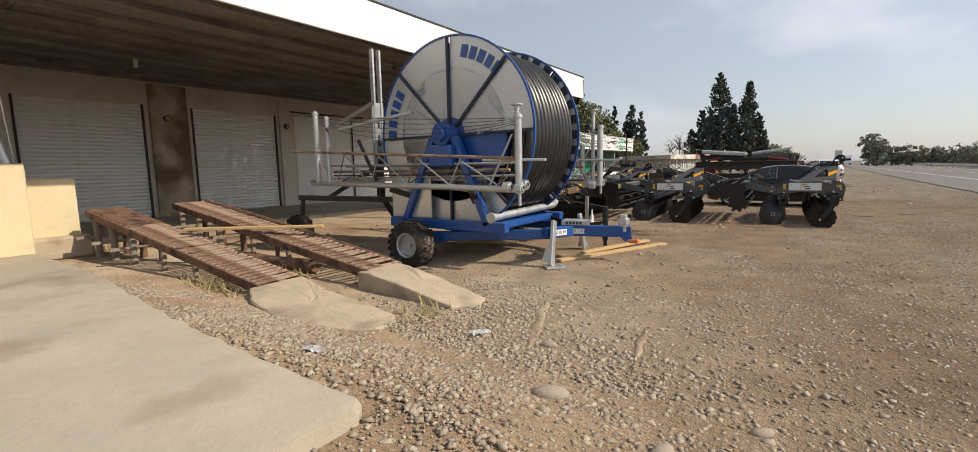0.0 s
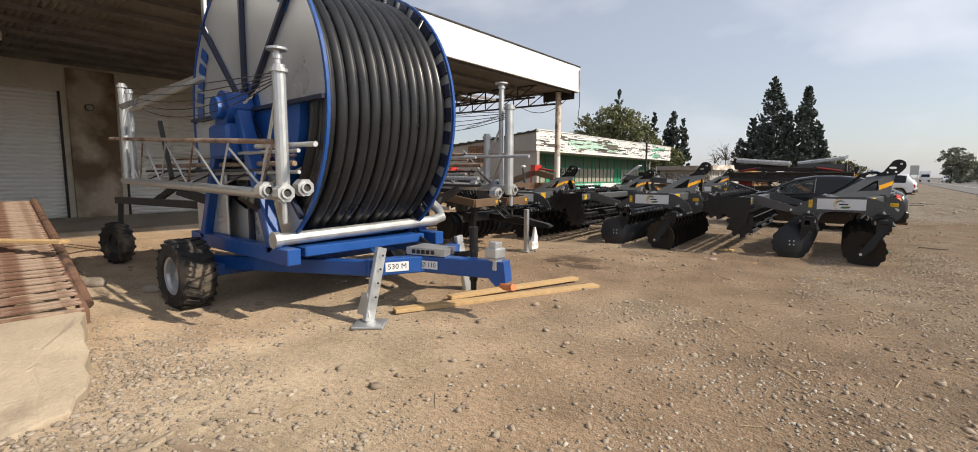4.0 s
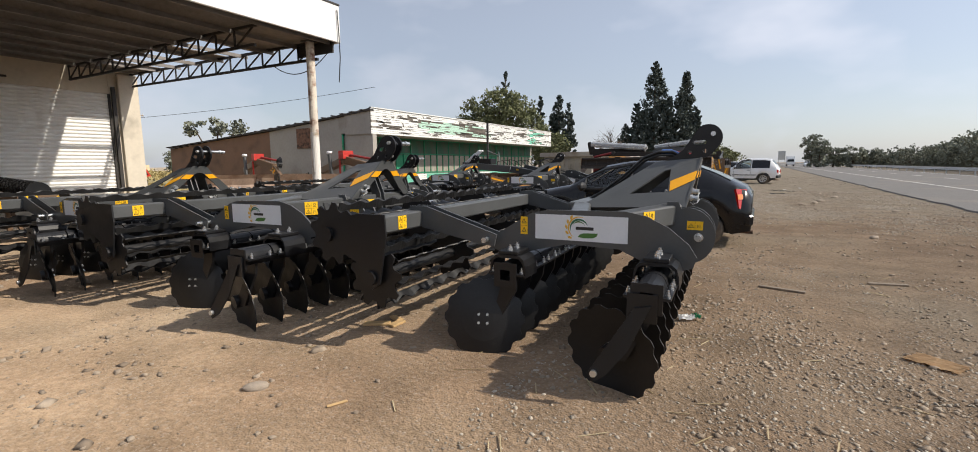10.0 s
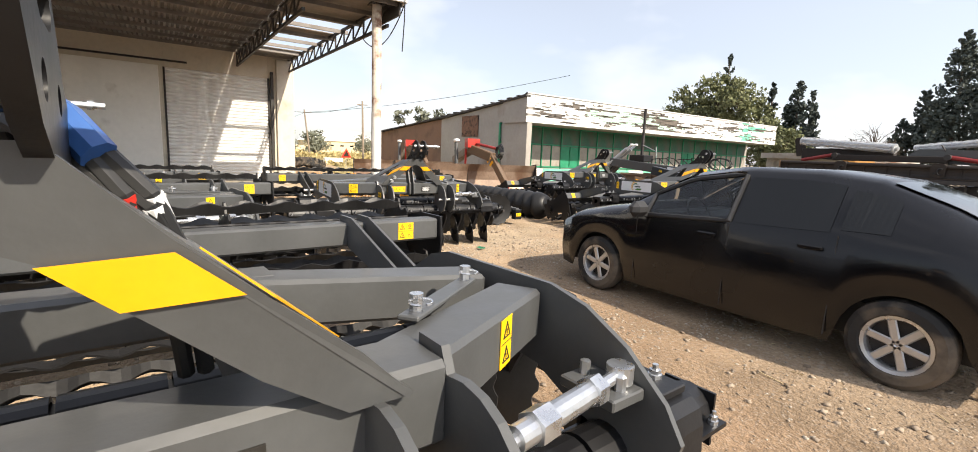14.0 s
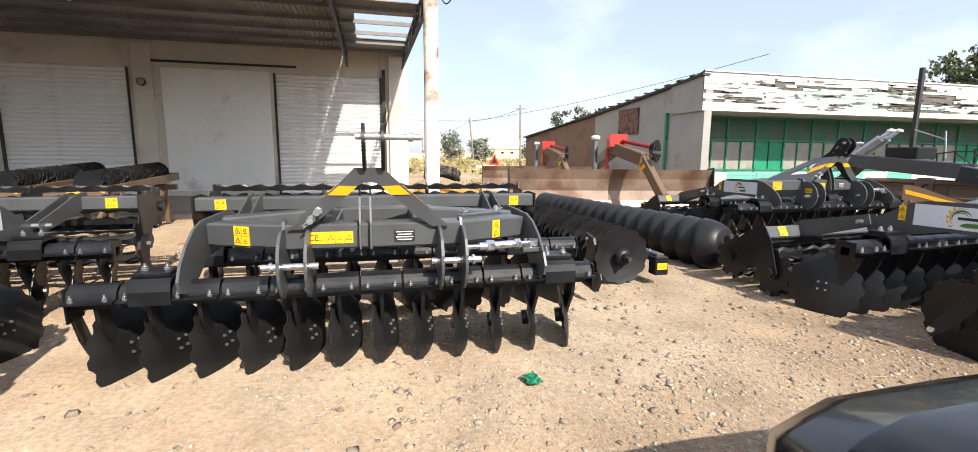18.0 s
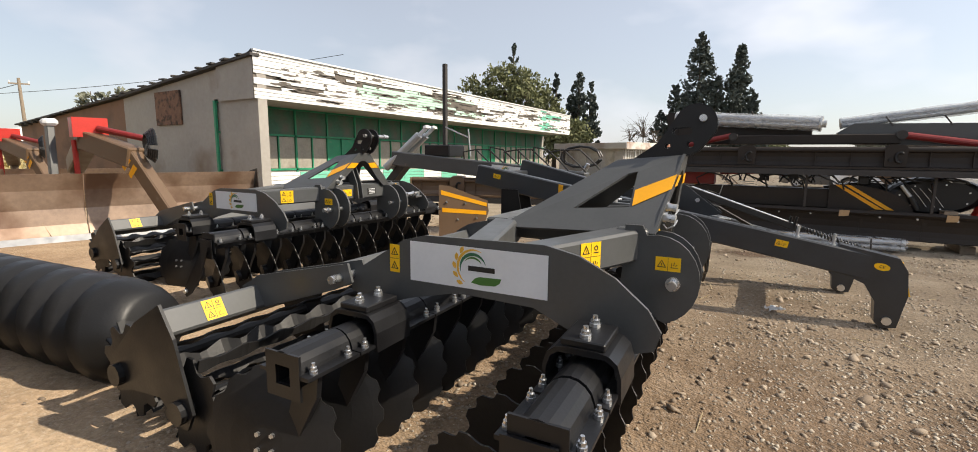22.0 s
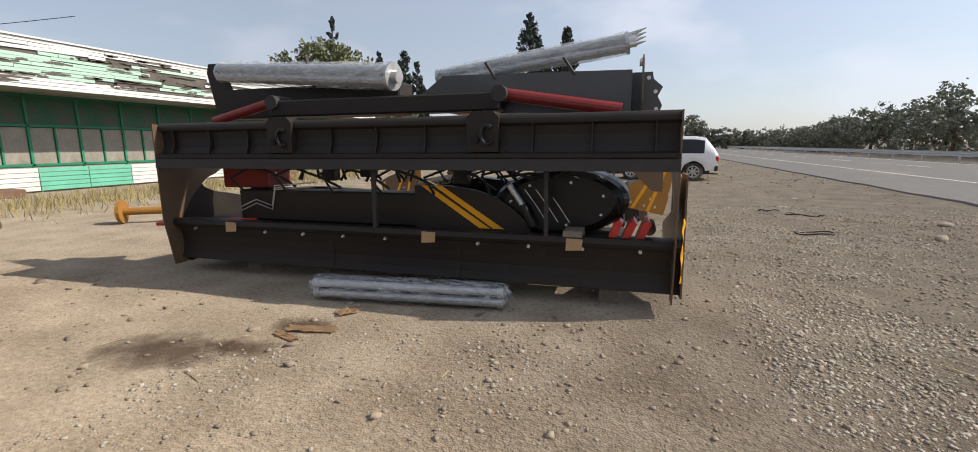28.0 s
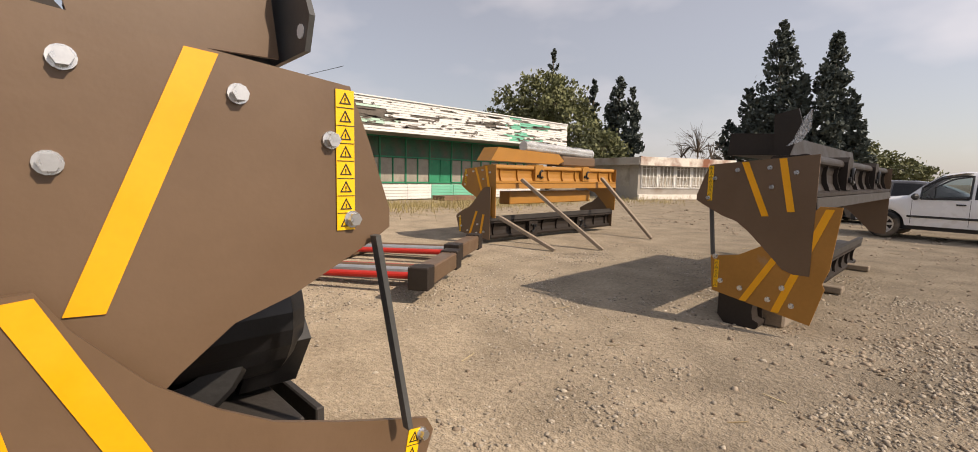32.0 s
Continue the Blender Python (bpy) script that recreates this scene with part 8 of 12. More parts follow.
        part("hose", tube(B(), [(x, y, 1.0), (x + 0.1 * w, y + 0.02, 1.08 + h * 0.5), (x + 0.4 * w, y + 0.05, 1.11 + h), (x + 0.75 * w, y + 0.02, 1.10 + h * 0.6), (x + w, y - 0.03, 1.02)], rnd.uniform(0.010, 0.017), 7), CABLE, s)
    for x, z in ((-5.15, 1.10), (-4.72, 1.14), (-3.75, 1.08)):
        v = part("valve", box(B(), (x, 27.62, z), (0.14, 0.12, 0.14), bevel=0.012), BLACK_PAINT, s)
        part("knob", cyl(B(), (x, 27.62, z + 0.07), (x, 27.62, z + 0.13), 0.035, 12), BLACK_PAINT, v)
    bm = slab(B(), [(-4.2, 28.0, 0.58), (-4.25, 28.0, 0.95), (-3.7, 28.0, 1.05), (-3.1, 28.0, 0.98), (-2.5, 28.0, 1.02), (-2.32, 28.0, 0.80), (-2.45, 28.0, 0.62), (-2.8, 28.0, 0.58)], (0, 0.18, 0))
    part("machine_body", bm, BLACK_PAINT, s)
    bm = slab(B(), [(-6.6, 28.05, 0.58), (-6.6, 28.05, 0.88), (-5.6, 28.05, 0.92), (-4.4, 28.05, 0.86), (-4.3, 28.05, 0.58)], (0, 0.12, 0))
    part("rear_bar", bm, DARK_STEEL, s)
    bm = B()
    box(bm, (-6.28, 27.85, 1.08), (0.62, 0.34, 0.30), bevel=0.012)
    part("bracket", bm, DARK_RED, s)
    bm = B()
    box(bm, (-2.75, 28.0, 1.16), (0.25, 0.4, 0.28), bevel=0.01)
    part("bracket", bm, DARK_RED, s)
    bm = B()
    cyl(bm, (-5.9, 27.95, 1.15), (-4.6, 27.95, 1.20), 0.04, 12)
    part("ram", bm, DARK_RED, s)
    for k in range(7):
        bm = B()
        x = -6.2 + 0.55 * k
        tube(bm, [(x, 27.55, 0.92), (x - 0.05, 27.45, 1.05 + 0.03 * (k % 3)), (x + 0.15, 27.5, 1.16), (x + 0.38, 27.6, 1.10 - 0.04 * (k % 2)), (x + 0.55, 27.7, 0.95)], 0.014, 7)
        part("hose", bm, CABLE, s)
    bm = B()
    for z in (0.80, 0.84):
        tube(bm, [(-6.25, 27.56, z - 0.1), (-6.05, 27.56, z - 0.02), (-5.85, 27.56, z - 0.08), (-5.80, 27.56, z + 0.13), (-5.3, 27.56, z + 0.17)], 0.007, 6)
    part("steel_line", bm, GALV, s)
    for x in (-4.53, -2.92):
        bm = B()
        box(bm, (x, 27.38, 0.92), (0.035, 0.035, 0.62))
        part("strap_post", bm, DARK_STEEL, s)
    for k in range(3):
        bm = B()
        x = -2.95 + 0.1 * k
        tube(bm, [(x - 0.2, 27.58, 0.98), (x - 0.1, 27.57, 0.85), (x, 27.57, 0.70)], 0.004, 5)
        part("cable_tie", bm, WHITE_BAG, s)
    t = thing("tooth_bracket", pose(0, 0, 0.60), "red forged tooth brackets lying on the lower blade", "bracket")
    for k in range(3):
        bm = B()
        slab(bm, [(-2.42 + 0.11 * k, 27.42, 0.0), (-2.36 + 0.11 * k, 27.42, 0.0), (-2.30 + 0.11 * k, 27.42, 0.13), (-2.33 + 0.11 * k, 27.42, 0.16), (-2.37 + 0.11 * k, 27.42, 0.13)], (0, 0.25, 0))
        part("tooth", bm, RED_PAINT, t)
    bm = B()
    cyl(bm, (-2.1, 27.45, 0.09), (-2.1, 27.85, 0.09), 0.055, 14)
    part("pipe_stub", bm, RUST, t)
    bm = B()
    box(bm, (-2.70, 27.52, 0.61), (0.16, 0.3, 0.10), bevel=0.005)
    tagged(part("wood_block", bm, GREY_WOOD), "worn wooden packing block on the lower blade", "wood block")
    for x in (-6.2, -3.98, -2.68):
        bm = B()
        slab(bm, [(x - 0.07, 27.345, 0.50), (x + 0.06, 27.345, 0.51), (x + 0.07, 27.345, 0.60), (x - 0.065, 27.345, 0.605)], (0, -0.006, 0))
        tagged(part("cardboard_pad", bm, CARD), "scrap of brown cardboard taped to the blade", "cardboard", "cardboard pads")
    r = thing("red_pipe_pair", pose(0, 0, 0), "two thin red steel rods sticking out of the stack", "steel rod")
    for k in range(2):
        bm = B()
        cyl(bm, (-7.35, 27.45 + 0.1 * k, 0.52), (-6.1, 27.6 + 0.1 * k, 0.60), 0.02, 10)
        part("rod", bm, RED_PAINT, r)
    # what lies on top
    s = thing("wheel_arm", pose(0, 0, 0), "dark leveller arm with red hydraulic rams on the stack", "machine arm")
    bm = B()
    beam(bm, (-5.75, 27.62, 1.74), (-3.36, 27.62, 1.74), 0.22, 0.16, 0.015)
    part("arm", bm, DARK_BROWN, s)
    bm = B()
    cyl(bm, (-3.34, 27.60, 1.80), (-2.35, 27.60, 1.64), 0.055, 14)
    part("ram", bm, DARK_RED, s)
    bm = B()
    cyl(bm, (-5.72, 27.60, 1.82), (-6.55, 27.62, 1.64), 0.05, 14)
    part("ram", bm, DARK_RED, s)
    for x in (-3.36, -5.70):
        part("pivot", cyl(B(), (x, 27.48, 1.80), (x, 27.74, 1.80), 0.07, 14), DARK_STEEL, s)
    s = thing("upper_drawbar", pose(0, 0, 0), "charcoal box drawbar with scalloped lugs lying on the stack", "drawbar")
    bm = B()
    slab(bm, [(-4.15, 27.72, 1.86), (-3.95, 27.72, 2.00), (-2.28, 27.72, 1.97), (-2.28, 27.72, 1.62), (-3.9, 27.72, 1.66), (-4.15, 27.72, 1.76)], (0, 0.34, 0))
    part("box_beam", bm, GREY_PAINT, s)
    for y in (28.06,):
        bm = B()
        pts = [(-2.30, 1.61), (-2.05, 1.62), (-2.02, 1.70), (-2.06, 1.78), (-2.02, 1.86), (-2.10, 1.93), (-2.11, 1.99), (-2.30, 1.99)]
        slab(bm, [(x, y, z) for x, z in pts], (0, 0.014, 0))
        lug = part("lug_plate", bm, GREY_PAINT, s)
        # solid white discs painted as daylight showing through the lug holes
        for x, z in ((-2.07, 1.67), (-2.08, 1.82), (-2.14, 1.94)):
            bm = B()
            cyl(bm, (x, y - 0.003, z), (x, y + 0.017, z), 0.018, 10)
            part("hole", bm, FASCIA, lug)
    bm = B()
    slab(bm, [(-2.20, 27.64, 1.61), (-2.20, 27.62, 1.70), (-2.20, 27.69, 2.00), (-2.20, 27.80, 2.02), (-2.20, 27.84, 2.08), (-2.20, 27.93, 2.12), (-2.20, 28.00, 2.06), (-2.20, 28.05, 1.62)], (0.014, 0, 0))
    part("hanger_plate", bm, BROWN_PAINT, s)
    # white disc stands for daylight seen through the hanger's hole
    bm = B()
    cyl(bm, (-2.183, 27.88, 2.05), (-2.225, 27.88, 2.05), 0.035, 12)
    part("hanger_hole", bm, FASCIA, s)
    s = thing("back_beam", pose(0, 0, 0), "dark beam with an end plate lying behind on the stack", "beam")
    bm = B()
    box(bm, (-5.6, 28.05, 1.84), (2.2, 0.3, 0.32), bevel=0.015)
    slab(bm, [(-6.85, 27.95, 1.75), (-6.65, 27.95, 1.75), (-6.62, 27.95, 2.02), (-6.75, 27.95, 2.30), (-6.92, 27.95, 2.30), (-6.95, 27.95, 2.2)], (0, 0.02, 0))
    part("beam", bm, DARK_BROWN, s)
    film_roll((-6.75, 28.0, 2.20), (-4.42, 27.60, 2.00), 0.13, "grey tubes wrapped in clear film on the stack")
    film_roll((-4.1, 28.0, 2.02), (-2.35, 28.05, 2.24), 0.10, "tubes wrapped in clear film with pointed ends")
    for k in range(4):
        bm = B()
        cyl(bm, (-2.36, 28.0 + 0.04 * k, 2.20 + 0.035 * k), (-2.18, 28.0 + 0.04 * k, 2.24 + 0.045 * k), 0.03, 8, 0.004)
        tagged(part("tube_tip", bm, GALV), "pointed grey tube tip in torn film", "tube tip", "tube tips")
    for x in (-5.35, -2.75, -3.45):
        bm = B()
        beam(bm, (x, 27.72, 1.95), (x - 0.10, 27.75, 2.26 if x < -5 else 2.10), 0.03, 0.02)
        tagged(part("strap", bm, DARK_STEEL), "black ratchet strap over the load", "strap", "load straps")
    # props between the plates
    bm = B()
    beam(bm, (-1.88, 28.15, 1.18), (-1.87, 28.24, 0.66), 0.014, 0.026)
    tagged(part("prop", bm, GREY_PAINT), "flat steel prop under the side plate", "prop")
    t = thing("wrapped_tube_bundle", pose(0, 0, 0), "steel rams wrapped in clear stretch film on the ground", "wrapped tubes", "film-wrapped bundles")
    m, L = span((-4.97, 27.02, 0.12), (-3.19, 27.19, 0.12))
    for k, (dx, dy, r, mt) in enumerate(((-0.055, 0.045, 0.036, GALV), (-0.055, -0.045, 0.036, GALV), (0.030, 0.0, 0.058, DARK_STEEL))):
        tb = part("tube", cyl(B(), m @ Vector((dx, dy, -L / 2 + 0.05)), m @ Vector((dx, dy, L / 2 - 0.06)), r, 14), mt, t)
        for e in (-1, 1):
            part("collar", lathe(B(), [(0.030, 0.0), (r + 0.012, 0.0), (r + 0.012, 0.05), (0.030, 0.05)], 18, m @ pose(dx, dy, e * (L / 2 - 0.06) - 0.025)), GALV, tb)
    rnd = random.Random(77)
    bm = B()
    rows = []
    for i in range(31):
        f = i / 30
        r = 0.112 if 0.02 < f < 0.98 else 0.095
        rows.append([bm.verts.new(m @ Vector((r * rnd.uniform(0.94, 1.05) * math.cos(2 * math.pi * j / 18), r * rnd.uniform(0.94, 1.05) * math.sin(2 * math.pi * j / 18), -L / 2 + L * f + (rnd.uniform(-0.02, 0.02) if i in (0, 30) else 0)))) for j in range(18)])
    for p, q in zip(rows, rows[1:]):
        for j in range(18):
            bm.faces.new((p[j], p[(j + 1) % 18], q[(j + 1) % 18], q[j]))
    part("film", bm, CLEAR_FILM, t, "clear wrinkled stretch film", smooth=True)


build_stack_one()


def build_stack_two():
    """The ochre stack propped with timbers."""
    m = pose(-7.05, 33.8, 0, 0, 0, 90)
    build_leveller(m @ pose(0, 0, 0.52), 4.2, OCHRE, OCHRE, "ochre ribbed levelling blade in a propped stack")
    build_leveller(m @ Matrix.Translation((4.26, 0.1, 1.10)) @ pose(0, 0, 0, 0, 180, 0), 4.3, DARK_BROWN, BROWN_PAINT, "brown levelling blade under the ochre one")
    s = thing("ochre_drawbar", m, "ochre drawbar lying on top of the propped stack", "drawbar")
    bm = B()
    slab(bm, [(0.1, 0.25, 1.60), (0.3, 0.25, 1.86), (2.2, 0.25, 1.80), (2.4, 0.25, 1.66), (2.2, 0.25, 1.58)], (0, 0.4, 0))
    part("box_beam", bm, OCHRE, s)
    bm = B()
    box(bm, (3.0, 0.45, 1.66), (1.3, 0.4, 0.22), bevel=0.03)
    part("brown_beam", bm, BROWN_PAINT, s)
    bm = B()
    box(bm, (2.0, 0.35, 0.88), (2.8, 0.3, 0.26), bevel=0.015)
    part("middle_beam", bm, OCHRE, s)
    film_roll(m @ Vector((1.2, 0.4, 1.93)), m @ Vector((3.6, 0.4, 1.86)), 0.12, "tubes wrapped in clear film on the ochre stack")
    for a, b in (((-6.95, 34.4, 1.25), (-5.45, 34.95, 0.02)), ((-6.95, 37.2, 1.30), (-5.66, 37.25, 0.02)), ((-7.0, 33.85, 0.55), (-5.95, 34.2, 0.02))):
        bm = B()
        beam(bm, a, b, 0.09, 0.06, 0.004)
        tagged(part("prop_timber", bm, GREY_WOOD), "squared timber propping the stack", "timber", "prop timbers")


build_stack_two()


def build_stack_three():
    """The stack whose striped side plates face the walker."""
    m = pose(-2.72, 32.15, 0, 0, 0, 0)
    # blades run away from the walker, plates across
    q = Matrix.Translation((-1.75, 32.12, 0.55)) @ pose(0, 0, 0, 0, 0, 90)
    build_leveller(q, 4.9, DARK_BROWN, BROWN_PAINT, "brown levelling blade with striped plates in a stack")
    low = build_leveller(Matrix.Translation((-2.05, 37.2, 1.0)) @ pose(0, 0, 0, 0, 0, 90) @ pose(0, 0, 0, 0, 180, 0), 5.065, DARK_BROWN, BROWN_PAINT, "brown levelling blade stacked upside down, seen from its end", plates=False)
    s = thing("loose_side_plate", pose(0, 0, 0), "ochre side plate with yellow stripes leaning on the stack", "side plate")
    bm = B()
    pts = [(-2.54, 0.62), (-2.3, 0.66), (-2.05, 0.80), (-1.84, 0.98), (-1.72, 1.13), (-1.57, 1.13), (-1.62, 0.62), (-1.66, 0.50), (-1.64, 0.46), (-1.72, 0.14), (-2.51, 0.30)]
    slab(bm, [(x, 32.12, z) for x, z in pts], (0, 0.014, 0))
    part("plate", bm, OCHRE, s)
    for a, b in (((-1.80, 1.04), (-2.24, 0.25)), ((-1.65, 1.11), (-1.98, 0.20))):
        bm = B()
        slab(bm, [(a[0] - 0.03, 32.117, a[1]), (a[0] + 0.03, 32.117, a[1]), (b[0] + 0.03, 32.117, b[1]), (b[0] - 0.03, 32.117, b[1])], (0, -0.003, 0))
        part("stripe", bm, YELLOW, s, "reflective yellow stripe")
    safety_label(s, pose(-2.48, 32.115, 0.46, 90, 0, 0), 0.04, 0.26, 1, 6)
    for x, z in ((-2.5, 0.62), (-2.44, 0.40), (-2.27, 0.36), (-2.04, 0.30), (-1.86, 0.28), (-1.94, 0.42)):
        o = part("bolt", hex_bolt(0.018), ZINC, s)
        o.matrix_basis = pose(x, 32.12, z, 90, 0, 0)
    bm = B()
    box(bm, (-2.1, 32.6, 0.10), (0.3, 0.5, 0.20), bevel=0.02)
    tagged(part("timber", bm, GREY_WOOD), "squared grey timber under the stack", "timber", "stack timbers")
    for y in (34.5, 36.6):
        bm = B()
        box(bm, (-2.3, y, 0.04), (0.9, 0.18, 0.08), bevel=0.01)
        tagged(part("timber", bm, GREY_WOOD), "squared grey timber under the stack", "timber", "stack timbers")
    s = thing("upper_drawbar", pose(0, 0, 0), "dark box drawbar lying on the stack with torn film", "drawbar")
    bm = B()
    slab(bm, [(-2.52, 32.3, 1.56), (-2.50, 32.3, 1.76), (-2.10, 32.3, 1.74), (-2.06, 32.3, 1.55)], (0, 3.6, 0))
    part("box_beam", bm, DARK_BROWN, s)
    bm = B()
    slab(bm, [(-2.12, 32.25, 1.55), (-2.14, 32.25, 1.90), (-1.96, 32.25, 1.94), (-1.92, 32.25, 1.80), (-2.0, 32.25, 1.55)], (0, 0.02, 0))
    part("hanger_plate", bm, DARK_BROWN, s)
    bm = B()
    rnd = random.Random(2)
    pts = [(-2.02, 32.2, 1.62), (-1.97, 32.2, 1.68), (-1.90, 32.2, 1.86), (-1.86, 32.2, 1.92), (-1.86, 32.2, 1.76), (-1.92, 32.2, 1.66)]
    slab(bm, pts, (0.02, -0.04, 0.0))
    part("torn_film", bm, FILM, s)
    bm = B()
    beam(bm, (-2.60, 32.2, 1.15), (-2.55, 32.2, 0.62), 0.03, 0.03)
    tagged(part("prop", bm, GREY_PAINT), "flat steel prop under the side plate", "prop")


build_stack_three()


def build_ground_frames():
    """Red rams and brown box beams lying on the ground, and an ochre boom."""
    for i, (a, b) in enumerate((((-7.9, 29.0, 0.14), (-5.1, 30.9, 0.20)), ((-8.6, 30.6, 0.14), (-6.1, 32.2, 0.20)))):
        f = thing("ram_frame", pose(0, 0, 0), "brown frame with red hydraulic rams lying on the ground", "machine frame", "frames on the ground")
        a, b = Vector(a), Vector(b)
        d = (b - a).normalized()
        sd = Vector((-d.y, d.x, 0))
        for o, mt, r in ((-0.30, RED_PAINT, 0.04), (0.0, GALV, 0.05), (0.12, BROWN_PAINT, 0.06), (0.30, RED_PAINT, 0.035)):
            bm = B()
            cyl(bm, a + sd * o, b + sd * o * 0.8, r, 12)
            part("ram" if mt is RED_PAINT else "tube", bm, mt, f)
        bm = B()
        beam(bm, b - sd * 0.55 + Vector((0, 0, 0.06)), b + sd * 0.55 + Vector((0, 0, 0.06)), 0.20, 0.20, 0.015)
        part("box_beam", bm, BROWN_PAINT, f)
        for k in (-1, 1):
            bm = B()
            box(bm, b + sd * 0.56 * k + Vector((0, 0, 0.06)), (0.22, 0.22, 0.24), rz=math.degrees(math.atan2(d.y, d.x)), bevel=0.01)
            ep = part("end_plate", bm, DARK_BROWN, f)
        for q in (a, a.lerp(b, 0.4)):
            bm = B()
            box(bm, q + Vector((0, 0, -0.04)), (0.14, 0.8, 0.16), rz=math.degrees(math.atan2(d.y, d.x)), bevel=0.01)
            part("clamp", bm, BROWN_PAINT, f)
    o = thing("ochre_boom", pose(0, 0, 0), "ochre tube with flanges lying on the ground", "boom")
    bm = B()
    cyl(bm, (-11.2, 29.75, 0.22), (-8.6, 31.4, 0.22), 0.07, 14)
    part("tube", bm, OCHRE, o)
    for f in (0.0, 0.3, 0.55, 0.8):
        bm = B()
        p = Vector((-11.2, 29.75, 0.22)).lerp(Vector((-8.6, 31.4, 0.22)), f)
        q = p + Vector((0.845, 0.535, 0)) * 0.06
        cyl(bm, p, q, 0.15 if f else 0.22, 12)
        part("flange", bm, OCHRE, o)


build_ground_frames()

# ---- front loader frame ----
LOADER_PAINT = mat("charcoal_loader_paint", (0.030, 0.033, 0.037), 0.40, 0, 0.15, 4, 0.02, 90, DUST, 0.80, 3, coat=0.1)


def build_loader():
    g = thing("front_loader", pose(0, 0, 0), "charcoal tractor front-loader arms set down on the earth", "front loader")
    for y0, y1, near in ((22.86, 22.52, True), (24.0, 23.62, False)):
        ox, sz = (0.0, 1.0) if near else (-0.20, 0.78)
        a, b = (Vector((-4.12, y0, 0.49)), Vector((-7.95, y1, 1.20))) if near else (Vector((-4.34, y0, 0.35)), Vector((-7.95, y1, 1.26)))
        bm = B()
        beam(bm, a, b, 0.13, 0.22, 0.012)
        part("arm", bm, LOADER_PAINT, g)
        # downturned foot
        y = y0 - 0.075
        pts = [(-4.55, 0.47), (-4.45, 0.68), (-4.05, 0.60), (-3.99, 0.50), (-3.97, 0.30), (-4.02, 0.02), (-4.12, 0.0), (-4.17, 0.05), (-4.18, 0.22), (-4.26, 0.36), (-4.40, 0.42)]
        bm = B()
        slab(bm, [(x + ox, y, z * sz + 0.01) for x, z in pts], (0, 0.15, 0))
        part("foot", eased(bm, 0.006), LOADER_PAINT, g)
        bm = B()
        cyl(bm, (-4.09 + ox, y - 0.02, 0.07 * sz + 0.01), (-4.09 + ox, y + 0.17, 0.07 * sz + 0.01), 0.035, 12)
        part("foot_pin", bm, ZINC, g)
        # support leg and knuckle
        yl = y0 - 0.02
        bm = B()
        beam(bm, (-6.35, yl - 0.1, 0.92), (-6.05, yl, 0.22), 0.12, 0.16, 0.01)
        beam(bm, (-6.05, yl, 0.22), (-6.36, yl, 0.10), 0.10, 0.12, 0.01)
        part("support_leg", bm, LOADER_PAINT, g)
        bm = B()
        cyl(bm, (-6.40, yl - 0.08, 0.10), (-6.40, yl + 0.10, 0.10), 0.10, 16)
        kn = part("knuckle", bm, BLACK_PAINT, g)
        for k in range(6):
            q = Vector((-6.40 + 0.065 * math.cos(1.047 * k), yl - 0.08, 0.10 + 0.065 * math.sin(1.047 * k)))
            part("knuckle_bolt", cyl(B(), q, q - Vector((0, 0.022, 0)), 0.013, 6), ZINC, kn)
        bm = B()
        slab(bm, [(-6.75, y - 0.012, 1.08), (-6.05, y - 0.012, 0.96), (-6.0, y - 0.012, 0.62), (-6.25, y - 0.012, 0.55), (-6.5, y - 0.012, 0.75)], (0, 0.012, 0))
        part("gusset", bm, LOADER_PAINT, g)
        bm = B()
        cyl(bm, (-6.15, yl - 0.14, 0.66), (-4.75, yl + 0.02, 0.42) if not near else (-5.4, yl + 0.1, 0.62), 0.045, 14)
        part("ram", bm, BLACK_PAINT, g)
        for k in (0, 1):
            bm = B()
            slab(bm, [(-7.55, y1 + 0.10 - 0.26 * k, 1.05), (-7.35, y1 + 0.10 - 0.26 * k, 1.05), (-7.30, y1 + 0.10 - 0.26 * k, 0.80), (-7.55, y1 + 0.10 - 0.26 * k, 0.75)], (0, 0.015, 0))
            part("mount_lug", bm, BLACK_PAINT, g)
        d = (b - a).normalized()
        if near:
            ax = (-d).normalized()
            nz = Vector((0, -1, 0))
            nz = (nz - ax * nz.dot(ax)).normalized()
            ay = nz.cross(ax)
            rot = Matrix((ax, ay, nz)).transposed().to_4x4()
            rot.translation = a.lerp(b, 0.475) + nz * 0.068
            farm_logo(g, rot, 0.62, 0.19)
            for f, w_, h_ in ((0.20, 0.10, 0.06), (0.93, 0.09, 0.05)):
                r2 = rot.copy()
                r2.translation = a.lerp(b, f) + nz * 0.068 + Vector((0, 0, 0.03))
                safety_label(g, r2, w_, h_, 2, 1)
            bm = B()
            lathe(bm, [(0.0, 0.0), (0.055, 0.0), (0.055, 0.003), (0.0, 0.003)], 24)
            for v in bm.verts:
                v.co.y *= 0.55
            ov = part("oval_label", bm, LABEL_YELLOW, g, "yellow oval sticker")
            r3 = rot.copy()
            r3.translation = Vector((-4.16, y - 0.002, 0.53))
            ov.matrix_basis = r3
            letters("ce_mark", "CE", 0.034, INK, ov, pose(0, 0, 0.003), 0.001)
            bm = B()
            p0 = a.lerp(b, 0.74) + nz * 0.068
